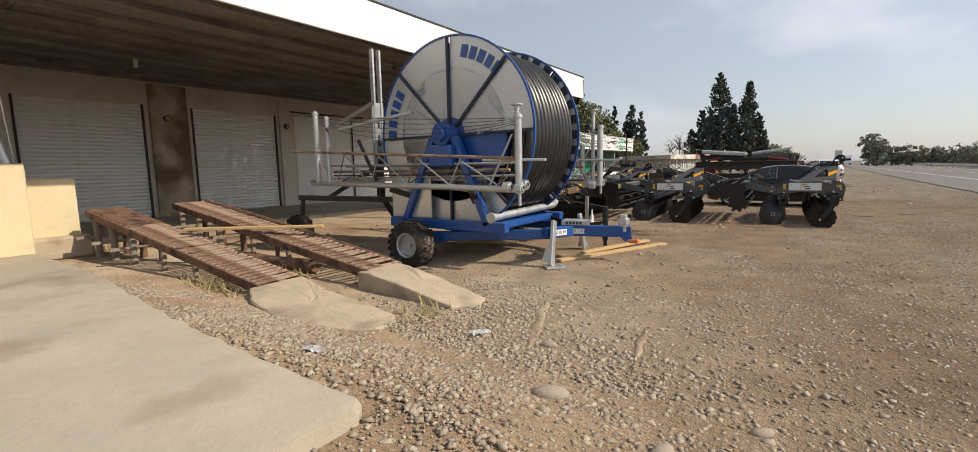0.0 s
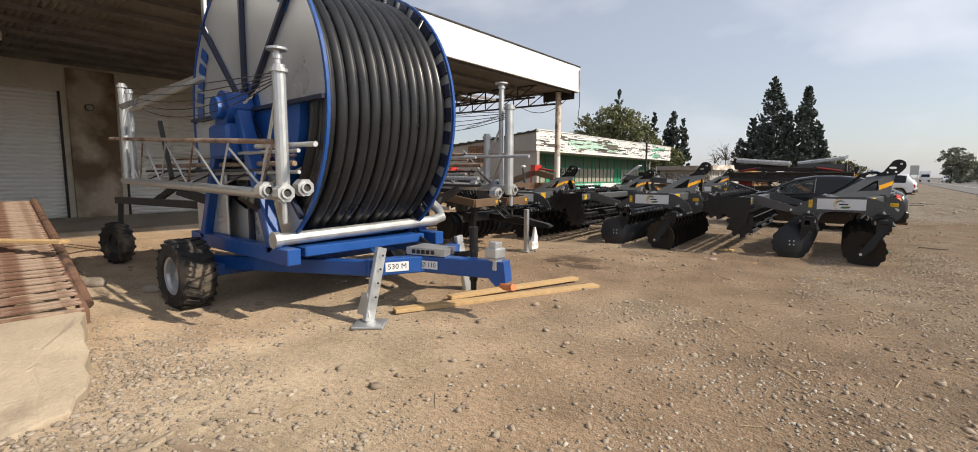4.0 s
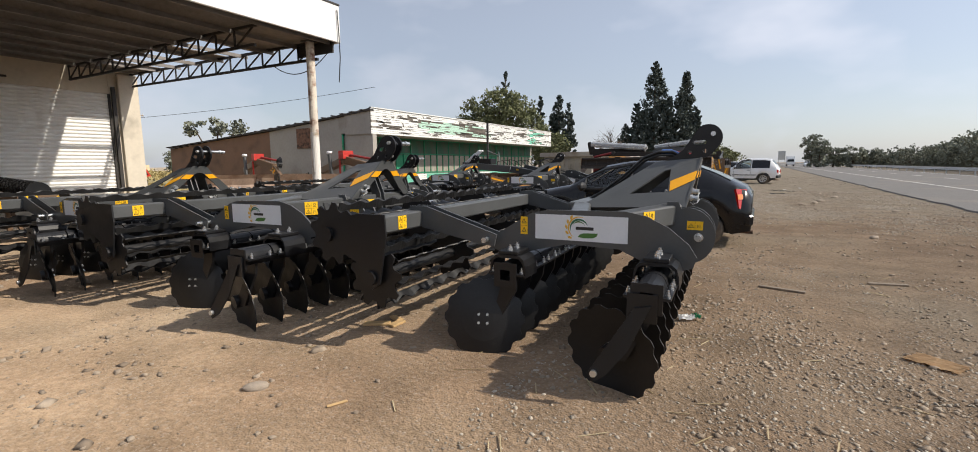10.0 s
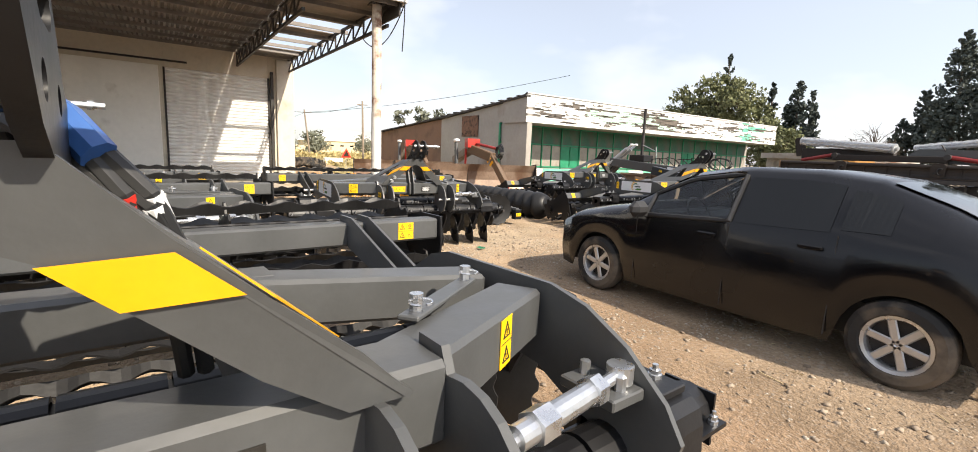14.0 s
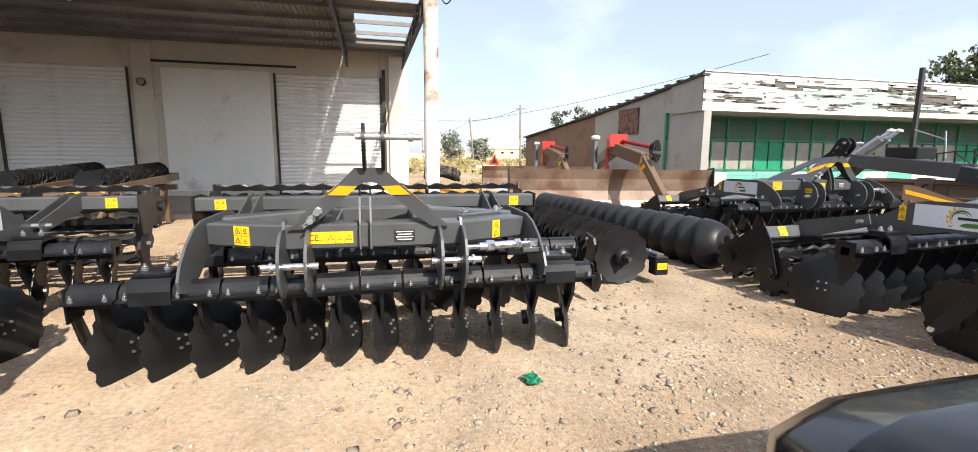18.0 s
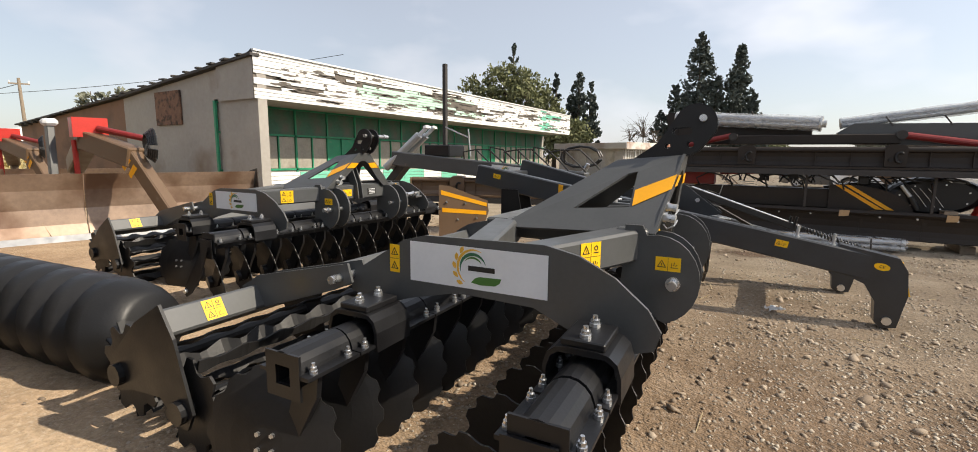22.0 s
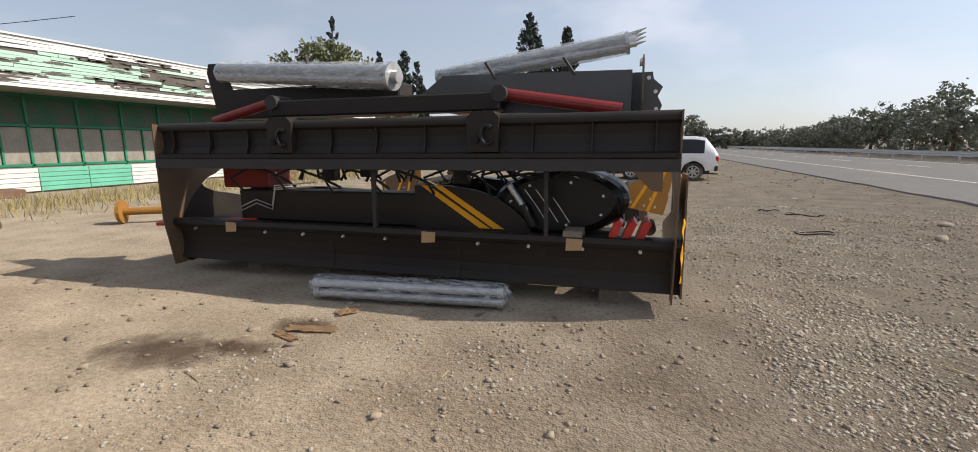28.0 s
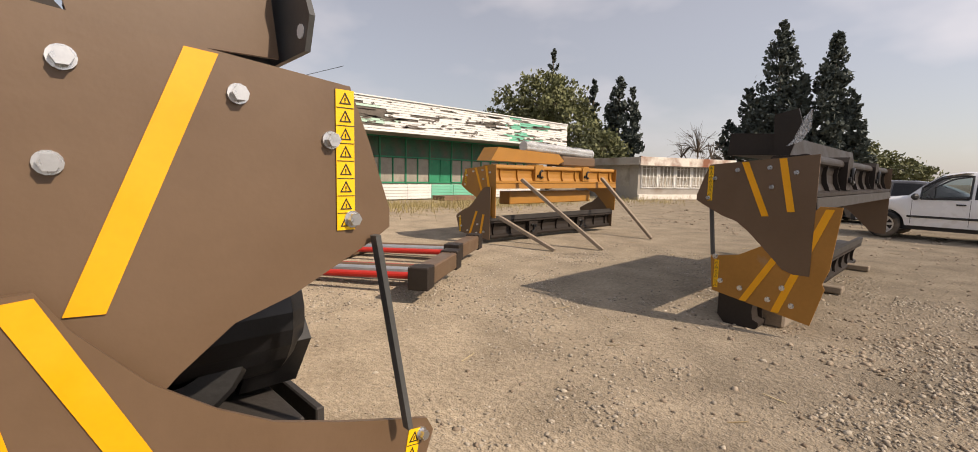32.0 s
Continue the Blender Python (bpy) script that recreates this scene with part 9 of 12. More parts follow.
            slab(bm, [p0 + ay * 0.10 - ax * 0.02, p0 + ay * 0.10 + ax * 0.03, p0 - ay * 0.10 + ax * 0.06, p0 - ay * 0.10 + ax * 0.01], nz * 0.003)
            part("stripe", bm, YELLOW, g, "reflective yellow stripe")
            bm = B()
            slab(bm, [(-4.035, y0 - 0.05, 0.58), (-4.035, y0 + 0.05, 0.58), (-3.965, y0 + 0.05, 0.30), (-3.965, y0 - 0.05, 0.30)], (0.012, 0, 0))
            part("end_label", bm, LABEL_YELLOW, g)
    for x, z, w in ((-4.43, 0.54, 0.13), (-5.50, 0.74, 0.24)):
        bm = B()
        beam(bm, (x, 22.78, z), (x - 0.15, 23.96 if x > -5 else 23.84, z - 0.09), w, 0.12, 0.01)
        part("cross_beam", bm, LOADER_PAINT, g)
    safety_label(g, pose(-4.498, 23.32, 0.563, 0, 0, 97.2) @ pose(0, 0, 0, 0, 4.4, 0), 0.26, 0.07, 4, 1)
    bm = B()
    beam(bm, (-6.25, 22.7, 0.50), (-6.25, 23.8, 0.50), 0.10, 0.10, 0.008)
    part("cross_beam", bm, LOADER_PAINT, g)
    bm = B()
    beam(bm, (-7.9, 22.55, 1.15), (-7.9, 23.6, 1.15), 0.14, 0.14, 0.01)
    part("cross_beam", bm, LOADER_PAINT, g)
    # low stretchers between the legs, on two thin posts
    for x, ya, yb in ((-7.15, 22.78, 23.62), (-6.60, 22.66, 23.52), (-6.24, 22.50, 23.02)):
        part("stretcher", beam(B(), (x, ya, 0.36), (x + 0.05, yb, 0.36), 0.11, 0.07, 0.01), LOADER_PAINT, g)
    for x, y in ((-6.58, 23.20), (-7.12, 23.42)):
        part("post", box(B(), (x, y, 0.165), (0.05, 0.05, 0.33), bevel=0.005), BLACK_PAINT, g)
    # pivot bracket and black levelling link over the far arm, with its rod and spring
    for yb in (23.22, 23.36):
        part("link_bracket", eased(slab(B(), [(-6.16, yb, 1.14), (-5.95, yb, 1.17), (-5.78, yb, 1.12), (-5.42, yb, 0.84), (-5.58, yb, 0.80), (-5.92, yb, 0.92), (-6.20, yb, 1.02)], (0, 0.014, 0)), 0.003), LOADER_PAINT, g)
    for x, z in ((-5.95, 1.08), (-5.66, 0.97)):
        part("bracket_pin", cyl(B(), (x, 23.20, z), (x, 23.40, z), 0.022, 12), ZINC, g)
    part("levelling_link", beam(B(), (-5.85, 23.30, 1.10), (-4.72, 23.73, 0.68), 0.06, 0.07, 0.006), BLACK_PAINT, g)
    part("indicator_rod", cyl(B(), (-5.75, 23.38, 1.10), (-4.08, 23.98, 0.47), 0.010, 8), ZINC, g)
    part("indicator_needle", cyl(B(), (-4.08, 23.98, 0.60), (-4.06, 23.98, 0.26), 0.008, 8), DARK_STEEL, g)
    pts = []
    for i in range(240):
        f = i / 239
        c = Vector((-4.78, 23.71, 0.72)).lerp(Vector((-4.11, 23.96, 0.485)), f)
        a = 2 * math.pi * 22 * f
        pts.append(c + Vector((0.0, math.cos(a), math.sin(a))) * 0.024)
    part("spring", tube(B(), pts, 0.008, 5), BLACK_STEEL, g)
    for k in (0, 1):
        part("spring_stop", cyl(B(), (-4.82 + 0.05 * k, 23.69, 0.68), (-4.80 + 0.05 * k, 23.69, 0.81), 0.014, 8), BLACK_PAINT, g)
    for k in range(3):
        bm = tube(B(), [(-6.9, 23.60 + 0.03 * k, 1.22), (-6.2, 23.66 + 0.03 * k, 1.06), (-5.5, 23.76 + 0.02 * k, 0.86), (-5.0, 23.82, 0.58 - 0.03 * k), (-4.75, 23.84, 0.44 - 0.02 * k), (-4.55, 23.88, 0.50)], 0.012, 6)
        part("hose", bm, CABLE, g)
    # latch bracket hung under the far arm
    part("latch_bracket", eased(slab(B(), [(-5.28, 23.78, 0.50), (-4.92, 23.78, 0.42), (-4.92, 23.78, 0.37), (-5.28, 23.78, 0.44)], (0, 0.12, 0)), 0.003), LOADER_PAINT, g)
    for x in (-5.22, -5.08, -4.96):
        part("latch_bolt", cyl(B(), (x, 23.82, 0.40), (x, 23.82, 0.58), 0.014, 8), DARK_STEEL, g)
    # bent steel lines on the cross beam
    for k in range(3):
        o = 0.04 * k
        part("steel_line", tube(B(), [(-5.70, 23.74, 0.76), (-5.50 + o, 23.73, 0.755), (-5.44 + o, 23.65 - o, 0.752), (-5.48 + o, 23.45, 0.765), (-5.62, 23.40, 0.768)], 0.008, 6), GALV, g)
    # bolt holes on the near arm's top
    for k in range(4):
        p = Vector((-4.12, 22.86, 0.604)).lerp(Vector((-7.95, 22.52, 1.314)), 0.20 + 0.028 * k)
        part("bolt_hole", cyl(B(), p, p + Vector((0, 0, 0.004)), 0.016, 10), INK, g)
    # stiffened side plates over both legs
    for yb in (22.60, 23.70):
        part("cheek", eased(slab(B(), [(-7.0, yb, 1.12), (-6.30, yb, 1.0), (-6.10, yb, 0.94), (-6.02, yb, 0.70), (-6.30, yb, 0.64), (-6.62, yb, 0.86)], (0, 0.016, 0)), 0.003), LOADER_PAINT, g)
    for f in (0.10, 0.17):
        bm = B()
        p = Vector((-4.12, 22.86, 0.60)).lerp(Vector((-7.95, 22.52, 1.31)), f)
        cyl(bm, p, p + Vector((0.01, 0, 0.10)), 0.013, 12)
        cyl(bm, p, p + Vector((0, 0, 0.012)), 0.024, 12)
        part("stub_pin", bm, GALV, g)


build_loader()


# ---- disc gangs lying on the ground ----
def build_gangs():
    g = thing("disc_gang", pose(0, 0, 0), "long gang of black serrated discs lying on the ground", "disc gang", "loose disc gangs")
    disc = None
    n = 24
    for i in range(n):
        x = -7.92 - i * 3.75 / (n - 1)
        mm = pose(x, 17.60 + 0.002 * i, 0.318, 0, (i * 37) % 40, 90 + (6 if i % 2 else -2))
        if disc is None:
            disc = part("disc", notched_disc_bm(0.318, 0.05, 12, 0.02), BLACK_STEEL, g)
            disc.matrix_basis = mm
        else:
            again(disc, mm)
    bm = B()
    cyl(bm, (-7.80, 17.6, 0.318), (-11.75, 17.65, 0.318), 0.035, 12)
    part("axle", bm, BLACK_PAINT, g)
    hub = part("hub_ring", lathe(B(), [(0.03, 0.0), (0.085, 0.0), (0.095, 0.02), (0.075, 0.05), (0.05, 0.06), (0.045, 0.10), (0.02, 0.10)], 20, pose(-7.90, 17.6, 0.318, 0, 90, 0)), BLACK_PAINT, g)
    part("axle_nut", cyl(B(), (-7.82, 17.6, 0.318), (-7.74, 17.6, 0.318), 0.028, 6), DARK_STEEL, g)
    bm = B()
    box(bm, (-9.75, 18.0, 0.30), (3.9, 0.09, 0.10), bevel=0.008)
    part("gang_beam", bm, GREY_PAINT, g)
    scr = None
    for i in range(n):
        x = -7.98 - i * 3.75 / (n - 1)
        if scr is None:
            bm = B()
            slab(bm, [(-0.02, 0.36, 0.0), (0.02, 0.36, 0.0), (0.02, 0.12, 0.16), (-0.02, 0.12, 0.16)], (0, 0.008, 0.01))
            cyl(bm, (0, 0.38, 0.03), (0, 0.38, 0.07), 0.012, 6)
            scr = part("scraper", bm, GALV, g)
            scr.matrix_basis = pose(x, 17.6, 0.30)
        else:
            again(scr, pose(x, 17.6, 0.30))
    bm = B()
    box(bm, (-7.83, 18.0, 0.22), (0.14, 0.16, 0.20), bevel=0.01)
    part("bearing_block", bm, BLACK_PAINT, g)
    safety_label(g, pose(-7.757, 18.0, 0.22, 90, 0, 90), 0.12, 0.07, 2, 1)
    g = thing("roller_gang", pose(0, 0, 0), "long roller of overlapping black dished discs on the ground", "roller", "loose disc gangs")
    a, b = Vector((-8.30, 19.13, 0.32)), Vector((-12.6, 18.6, 0.32))
    d = (b - a).normalized()
    rot = Vector((0, 1, 0)).rotation_difference(-d).to_matrix().to_4x4()
    shell = None
    n = 17
    for i in range(n):
        mm = Matrix.Translation(a.lerp(b, i / (n - 1))) @ rot @ pose(0, 0, 0, 7, 0, 13)
        if shell is None:
            bm = lathe(B(), [(0.0, 0.12), (0.19, 0.115), (0.225, 0.10), (0.275, 0.02), (0.310, -0.07), (0.330, -0.15), (0.320, -0.157), (0.27, -0.05)], 30, pose(0, 0, 0, -90, 0, 0))
            shell = part("shell", bm, BLACK_STEEL, g, smooth=True)
            shell.matrix_basis = mm
        else:
            again(shell, mm)
    bm = B()
    cyl(bm, a - d * 0.16, b + d * 0.1, 0.05, 12)
    part("axle", bm, BLACK_PAINT, g)


build_gangs()


# ---- scraper levellers with red valve boxes ----
def build_scraper(a, b, h, arm=True, label="rust-brown leveller with a wide curved scraper blade"):
    s = thing("scraper_leveller", pose(0, 0, 0), label, "scraper", "scraper levellers")
    a, b = Vector((*a, 0)), Vector((*b, 0))
    d = (b - a).normalized()
    n = Vector((d.y, -d.x, 0))
    L = (b - a).length
    prof = [(0.10, 0.0), (0.0, 0.05), (-0.10, 0.25), (-0.14, 0.5), (-0.10, 0.8), (0.02, h), (-0.02, h), (-0.16, 0.8), (-0.20, 0.5), (-0.16, 0.22), (-0.04, 0.0)]
    for k in range(2):
        bm = B()
        p0 = a + d * (L * k / 2)
        slab(bm, [p0 + n * u + Vector((0, 0, z)) for u, z in prof], d * (L / 2 - 0.02))
        part("blade", bm, BLADE_RUST, s)
    for k in (0, 1):
        p0 = a.lerp(b, k)
        bm = B()
        slab(bm, [p0 + n * u + Vector((0, 0, z)) for u, z in ((0.16, 0.0), (0.10, h * 0.6), (0.04, h + 0.06), (-0.35, h), (-0.4, 0.1))], d * 0.02)
        part("end_plate", bm, DARK_BROWN, s)
    bm = B()
    slab(bm, [a + n * 0.105 + Vector((0, 0, 0.0)), a + n * 0.02 + Vector((0, 0, 0.09)), a + n * 0.0 + Vector((0, 0, 0.09)), a + n * 0.08], d * L)
    part("cutting_edge", bm, GALV, s, "polished cutting edge")
    # boom, valve box, hoses, rear frame
    m0 = a.lerp(b, 0.52)

    def at(u, v, z):
        return m0 + n * u + d * (v + 0.55 * max(u, 0.0)) + Vector((0, 0, z))

    bm = B()
    beam(bm, at(-1.9, 0, 1.15), at(-0.1, 0, 1.60), 0.26, 0.28, 0.02)
    beam(bm, at(-0.15, 0, 1.60), at(0.75, 0.05, 1.32), 0.28, 0.31, 0.02)
    beam(bm, at(0.68, 0.05, 1.38), at(1.25, 0.08, 0.45), 0.20, 0.22, 0.02)
    part("gooseneck", bm, BROWN_PAINT, s)
    for k in (0, 1):
        bm = B()
        slab(bm, [at(0.76 + 0.1 * k, -0.075, 1.34 - 0.12 * k), at(0.82 + 0.1 * k, -0.075, 1.28 - 0.12 * k), at(0.70 + 0.1 * k, -0.075, 1.12 - 0.12 * k), at(0.66 + 0.1 * k, -0.075, 1.18 - 0.12 * k)], d * -0.003)
        part("stripe", bm, YELLOW, s)
    bm = B()
    slab(bm, [at(-0.30, 0.25, 1.64), at(0.02, 0.25, 1.64), at(0.02, 0.25, 1.95), at(-0.30, 0.25, 1.95)], d * -0.45)
    part("valve_box", bm, RED_PAINT, s, "red steel valve box")
    bm = B()
    cyl(bm, at(0.05, 0.1, 1.78), at(0.70, 0.25, 1.62), 0.05, 12)
    part("ram", bm, DARK_RED, s)
    bm = B()
    beam(bm, at(-0.35, -0.45, 0.5), at(-0.65, -0.40, 1.85), 0.10, 0.12, 0.01)
    part("upright", bm, GREY_PAINT, s)
    bm = B()
    box(bm, at(-0.62, -0.40, 1.88), (0.2, 0.2, 0.12), bevel=0.04)
    part("wrapped_sensor", bm, WHITE_BAG, s, "sensor wrapped in white plastic")
    bm = B()
    cyl(bm, at(-0.30, -0.15, 0.8), at(-0.30, -0.15, 1.6), 0.04, 10)
    part("ram", bm, RED_PAINT, s)
    bm = B()
    for k in range(3):
        box(bm, at(0.25 + 0.12 * k, 0, 1.58 - 0.04 * k), (0.08, 0.08, 0.06), bevel=0.01)
    part("valve", bm, BLUE_CAP, s)["kind"] = "stuff"
    for k in range(5):
        bm = B()
        c = at(0.85 + 0.03 * k, 0.12, 1.52)
        tube(bm, [c + Vector((0, 0, 0)) + n * (0.16 + 0.02 * k) * math.cos(t * 0.6) + Vector((0, 0, (0.18 + 0.02 * k) * math.sin(t * 0.6))) for t in range(11)], 0.016, 6)
        part("hose_loop", bm, CABLE, s)
    bm = B()
    box(bm, at(1.30, 0.08, 0.40), (0.16, 0.14, 0.22), bevel=0.02)
    part("hitch", bm, RED_PAINT, s)
    bm = B()
    beam(bm, at(1.27, 0.08, 0.35), at(1.30, 0.08, 0.0), 0.06, 0.06)
    part("stand", bm, BLACK_PAINT, s)
    for k in (-1, 1):
        w = new("wheel")
        w.matrix_basis = Matrix.Translation(at(-1.9, 0.7 * k, 0.40)) @ Vector((0, 1, 0)).rotation_difference(d).to_matrix().to_4x4()
        w.parent = s
        wheel(w, Matrix(), 0.40, 0.26, 0.2, BROWN_PAINT, 18, 0)
    bm = B()
    beam(bm, at(-1.9, -0.8, 0.40), at(-1.9, 0.8, 0.40), 0.12, 0.12)
    beam(bm, at(-1.9, 0, 0.40), at(-1.9, 0, 1.15), 0.14, 0.14)
    part("axle_beam", bm, BROWN_PAINT, s)


build_scraper((-15.05, 18.40), (-13.95, 23.6), 1.06)
build_scraper((-21.7, 19.25), (-20.3, 24.0), 0.98, label="second rust-brown leveller with a curved scraper blade")


def build_mast_machine():
    s = thing("laser_leveller", pose(0, 0, 0), "black leveller with hoses, rams and a tall receiver mast", "leveller")
    bm = B()
    beam(bm, (-11.6, 25.1, 1.35), (-7.6, 25.25, 1.02), 0.24, 0.28, 0.02)
    part("drawbar", bm, GREY_PAINT, s)
    bm = B()
    box(bm, (-10.5, 25.3, 1.5), (0.6, 0.5, 0.22), bevel=0.02)
    part("deck", bm, BLACK_PAINT, s)
    bm = B()
    box(bm, (-10.52, 25.35, 2.35), (0.07, 0.07, 1.55))
    part("mast", bm, DARK_STEEL, s)
    bm = B()
    beam(bm, (-10.48, 25.3, 1.95), (-9.95, 25.3, 1.75), 0.02, 0.02)
    beam(bm, (-9.95, 25.3, 1.90), (-9.90, 25.3, 1.40), 0.02, 0.02)
    part("stay", bm, GALV, s)
    for k in range(2):
        bm = B()
        cyl(bm, (-11.75, 25.0 + 0.2 * k, 1.15), (-11.0, 25.15 + 0.2 * k, 1.80), 0.075, 12)
        part("ram", bm, GALV, s)
        bm = B()
        cyl(bm, (-11.0, 25.15 + 0.2 * k, 1.80), (-10.85, 25.18 + 0.2 * k, 1.93), 0.04, 10)
        lathe(bm, [(0.0, 0.04), (0.07, 0.02), (0.08, -0.02), (0.0, -0.04)], 12, pose(-10.83, 25.18 + 0.2 * k, 1.95))
        part("rod_end", bm, WHITE_BAG, s, "rod end wrapped in white film")
    farm_logo(s, pose(-9.0, 25.075, 1.15, 90, 4.7, 2), 0.6, 0.18)
    for k in range(8):
        bm = B()
        x = -9.9 + 0.28 * k
        tube(bm, [(x, 25.1, 1.30), (x + 0.05, 25.0, 1.48 + 0.04 * (k % 3)), (x + 0.28, 25.05, 1.52), (x + 0.5, 25.15, 1.30), (x + 0.62, 25.2, 1.16)], 0.014, 6)
        part("hose", bm, CABLE, s)
    for k in range(2):
        bm = B()
        tube(bm, [Vector((-7.75 + 0.02 * k, 25.3, 1.25)) + Vector((0.34 * math.cos(t * 0.55), 0.05 * k, 0.16 + 0.17 * math.sin(t * 0.55))) for t in range(12)], 0.018, 7)
        part("hose_loop", bm, CABLE, s)
    bm = B()
    cyl(bm, (-7.7, 25.3, 1.12), (-7.6, 25.3, 1.30), 0.04, 10)
    part("coupling", bm, ZINC, s)
    for x, w_ in ((-8.75, 0.05), (-8.55, 0.05)):
        bm = B()
        slab(bm, [(x, 25.10, 1.23), (x + w_, 25.10, 1.22), (x + w_ + 0.08, 25.11, 1.00), (x + 0.08, 25.11, 1.01)], (0, -0.012, 0))
        part("stripe", bm, YELLOW, s)
    bm = B()
    beam(bm, (-7.75, 25.25, 1.0), (-7.72, 25.25, 0.0), 0.07, 0.07)
    part("stand", bm, BLACK_PAINT, s)
    bm = B()
    beam(bm, (-11.3, 25.1, 1.25), (-12.3, 25.3, 0.45), 0.16, 0.18)
    part("rear_arm", bm, BLACK_PAINT, s)
    for y in (24.6, 26.0):
        w = new("wheel")
        w.matrix_basis = pose(-12.5, y, 0.42, 0, 0, 90 + 85)
        w.parent = s
        wheel(w, Matrix(), 0.42, 0.28, 0.2, BROWN_PAINT, 18, 0)
    bm = B()
    beam(bm, (-12.5, 24.6, 0.42), (-12.5, 26.0, 0.42), 0.12, 0.12)
    part("axle", bm, BLACK_PAINT, s)
    build_leveller(Matrix.Translation((-10.9, 24.75, 0.0)) @ pose(0, 0, 0, 0, 0, 18), 3.0, BROWN_PAINT, BROWN_PAINT, "brown levelling blade with yellow stripes on the ground")


build_mast_machine()


# ---- wheeled roller cart by the hose reel ----
def roller_frame(c, a, b, back):
    """One brown frame with its black mesh roller: front beam from a to b, rails running back."""
    part("front_beam", beam(B(), a, b, 0.05, 0.15, 0.006), BROWN_PAINT, c)
    for q in (a, b):
        part("side_rail", beam(B(), q, q + back, 0.05, 0.14, 0.006), BROWN_PAINT, c)
    part("rear_beam", beam(B(), a + back, b + back, 0.05, 0.14, 0.006), BROWN_PAINT, c)
    for q in (b + Vector((0.0, 0.02, 0)), b + back):
        part("end_bolt", cyl(B(), q + Vector((0.02, 0, 0)), q + Vector((0.06, 0, 0)), 0.02, 6), ZINC, c)
    safety_label(c, pose(a.x + 0.028, a.y + 0.16, a.z, 90, 0, 90), 0.16, 0.085, 2, 1)
    safety_label(c, pose(b.x + 0.028, b.y - 0.07, b.z, 90, 0, 90), 0.05, 0.05, 1, 1)
    mid = (a + b) / 2 + Vector((-0.10, 0, 0.10))
    m, L = span(mid, mid + back * 0.92)
    # welded bars wound round the roller both ways, over a dark core
    part("roller_core", cyl(B(), m @ Vector((0, 0, -L / 2)), m @ Vector((0, 0, L / 2)), 0.13, 16), BLACK_PAINT, c)
    bm = B()
    for k in range(12):
        for d in (1, -1):
            pts = []
            for u in range(61):
                f = u / 60
                t = 2 * math.pi * (k / 12 + d * f * 2.2)
                r = 0.172 + 0.012 * math.sin(u * 1.6 + k)
                pts.append(m @ Vector((r * math.cos(t), r * math.sin(t), L * (f - 0.5))))
            tube(bm, pts, 0.011, 4)
    part("mesh_bar", bm, BLACK_STEEL, c)["kind"] = "stuff"
    for e in (-0.5, 0.5):
        part("roller_end", cyl(B(), m @ Vector((0, 0, L * e - 0.01)), m @ Vector((0, 0, L * e + 0.01)), 0.185, 20), BLACK_PAINT, c)


def build_stored_rollers():
    c = thing("stored_rollers", pose(0, 0, 0), "brown frames with black mesh rollers laid by the shutters", "roller")
    back = Vector((-2.65, 0.0, 0.10))
    for y0, y1 in ((9.55, 10.15), (10.60, 11.20)):
        roller_frame(c, Vector((-11.5, y0, 0.84)), Vector((-11.5, y1, 0.84)), back)
    for x in (-11.8, -13.9):
        for y in (9.7, 11.05):
            part("trestle_leg", beam(B(), (x, y, 0.03), (x + 0.05, y, 0.80), 0.08, 0.08, 0.006), BROWN_PAINT, c)
        part("trestle_beam", beam(B(), (x, 9.5, 0.74), (x, 11.25, 0.74), 0.10, 0.10, 0.006), BROWN_PAINT, c)
        part("brace", beam(B(), (x, 11.05, 0.70), (x + 0.7, 11.05, 0.10), 0.06, 0.06, 0.005), BROWN_PAINT, c)
    return c


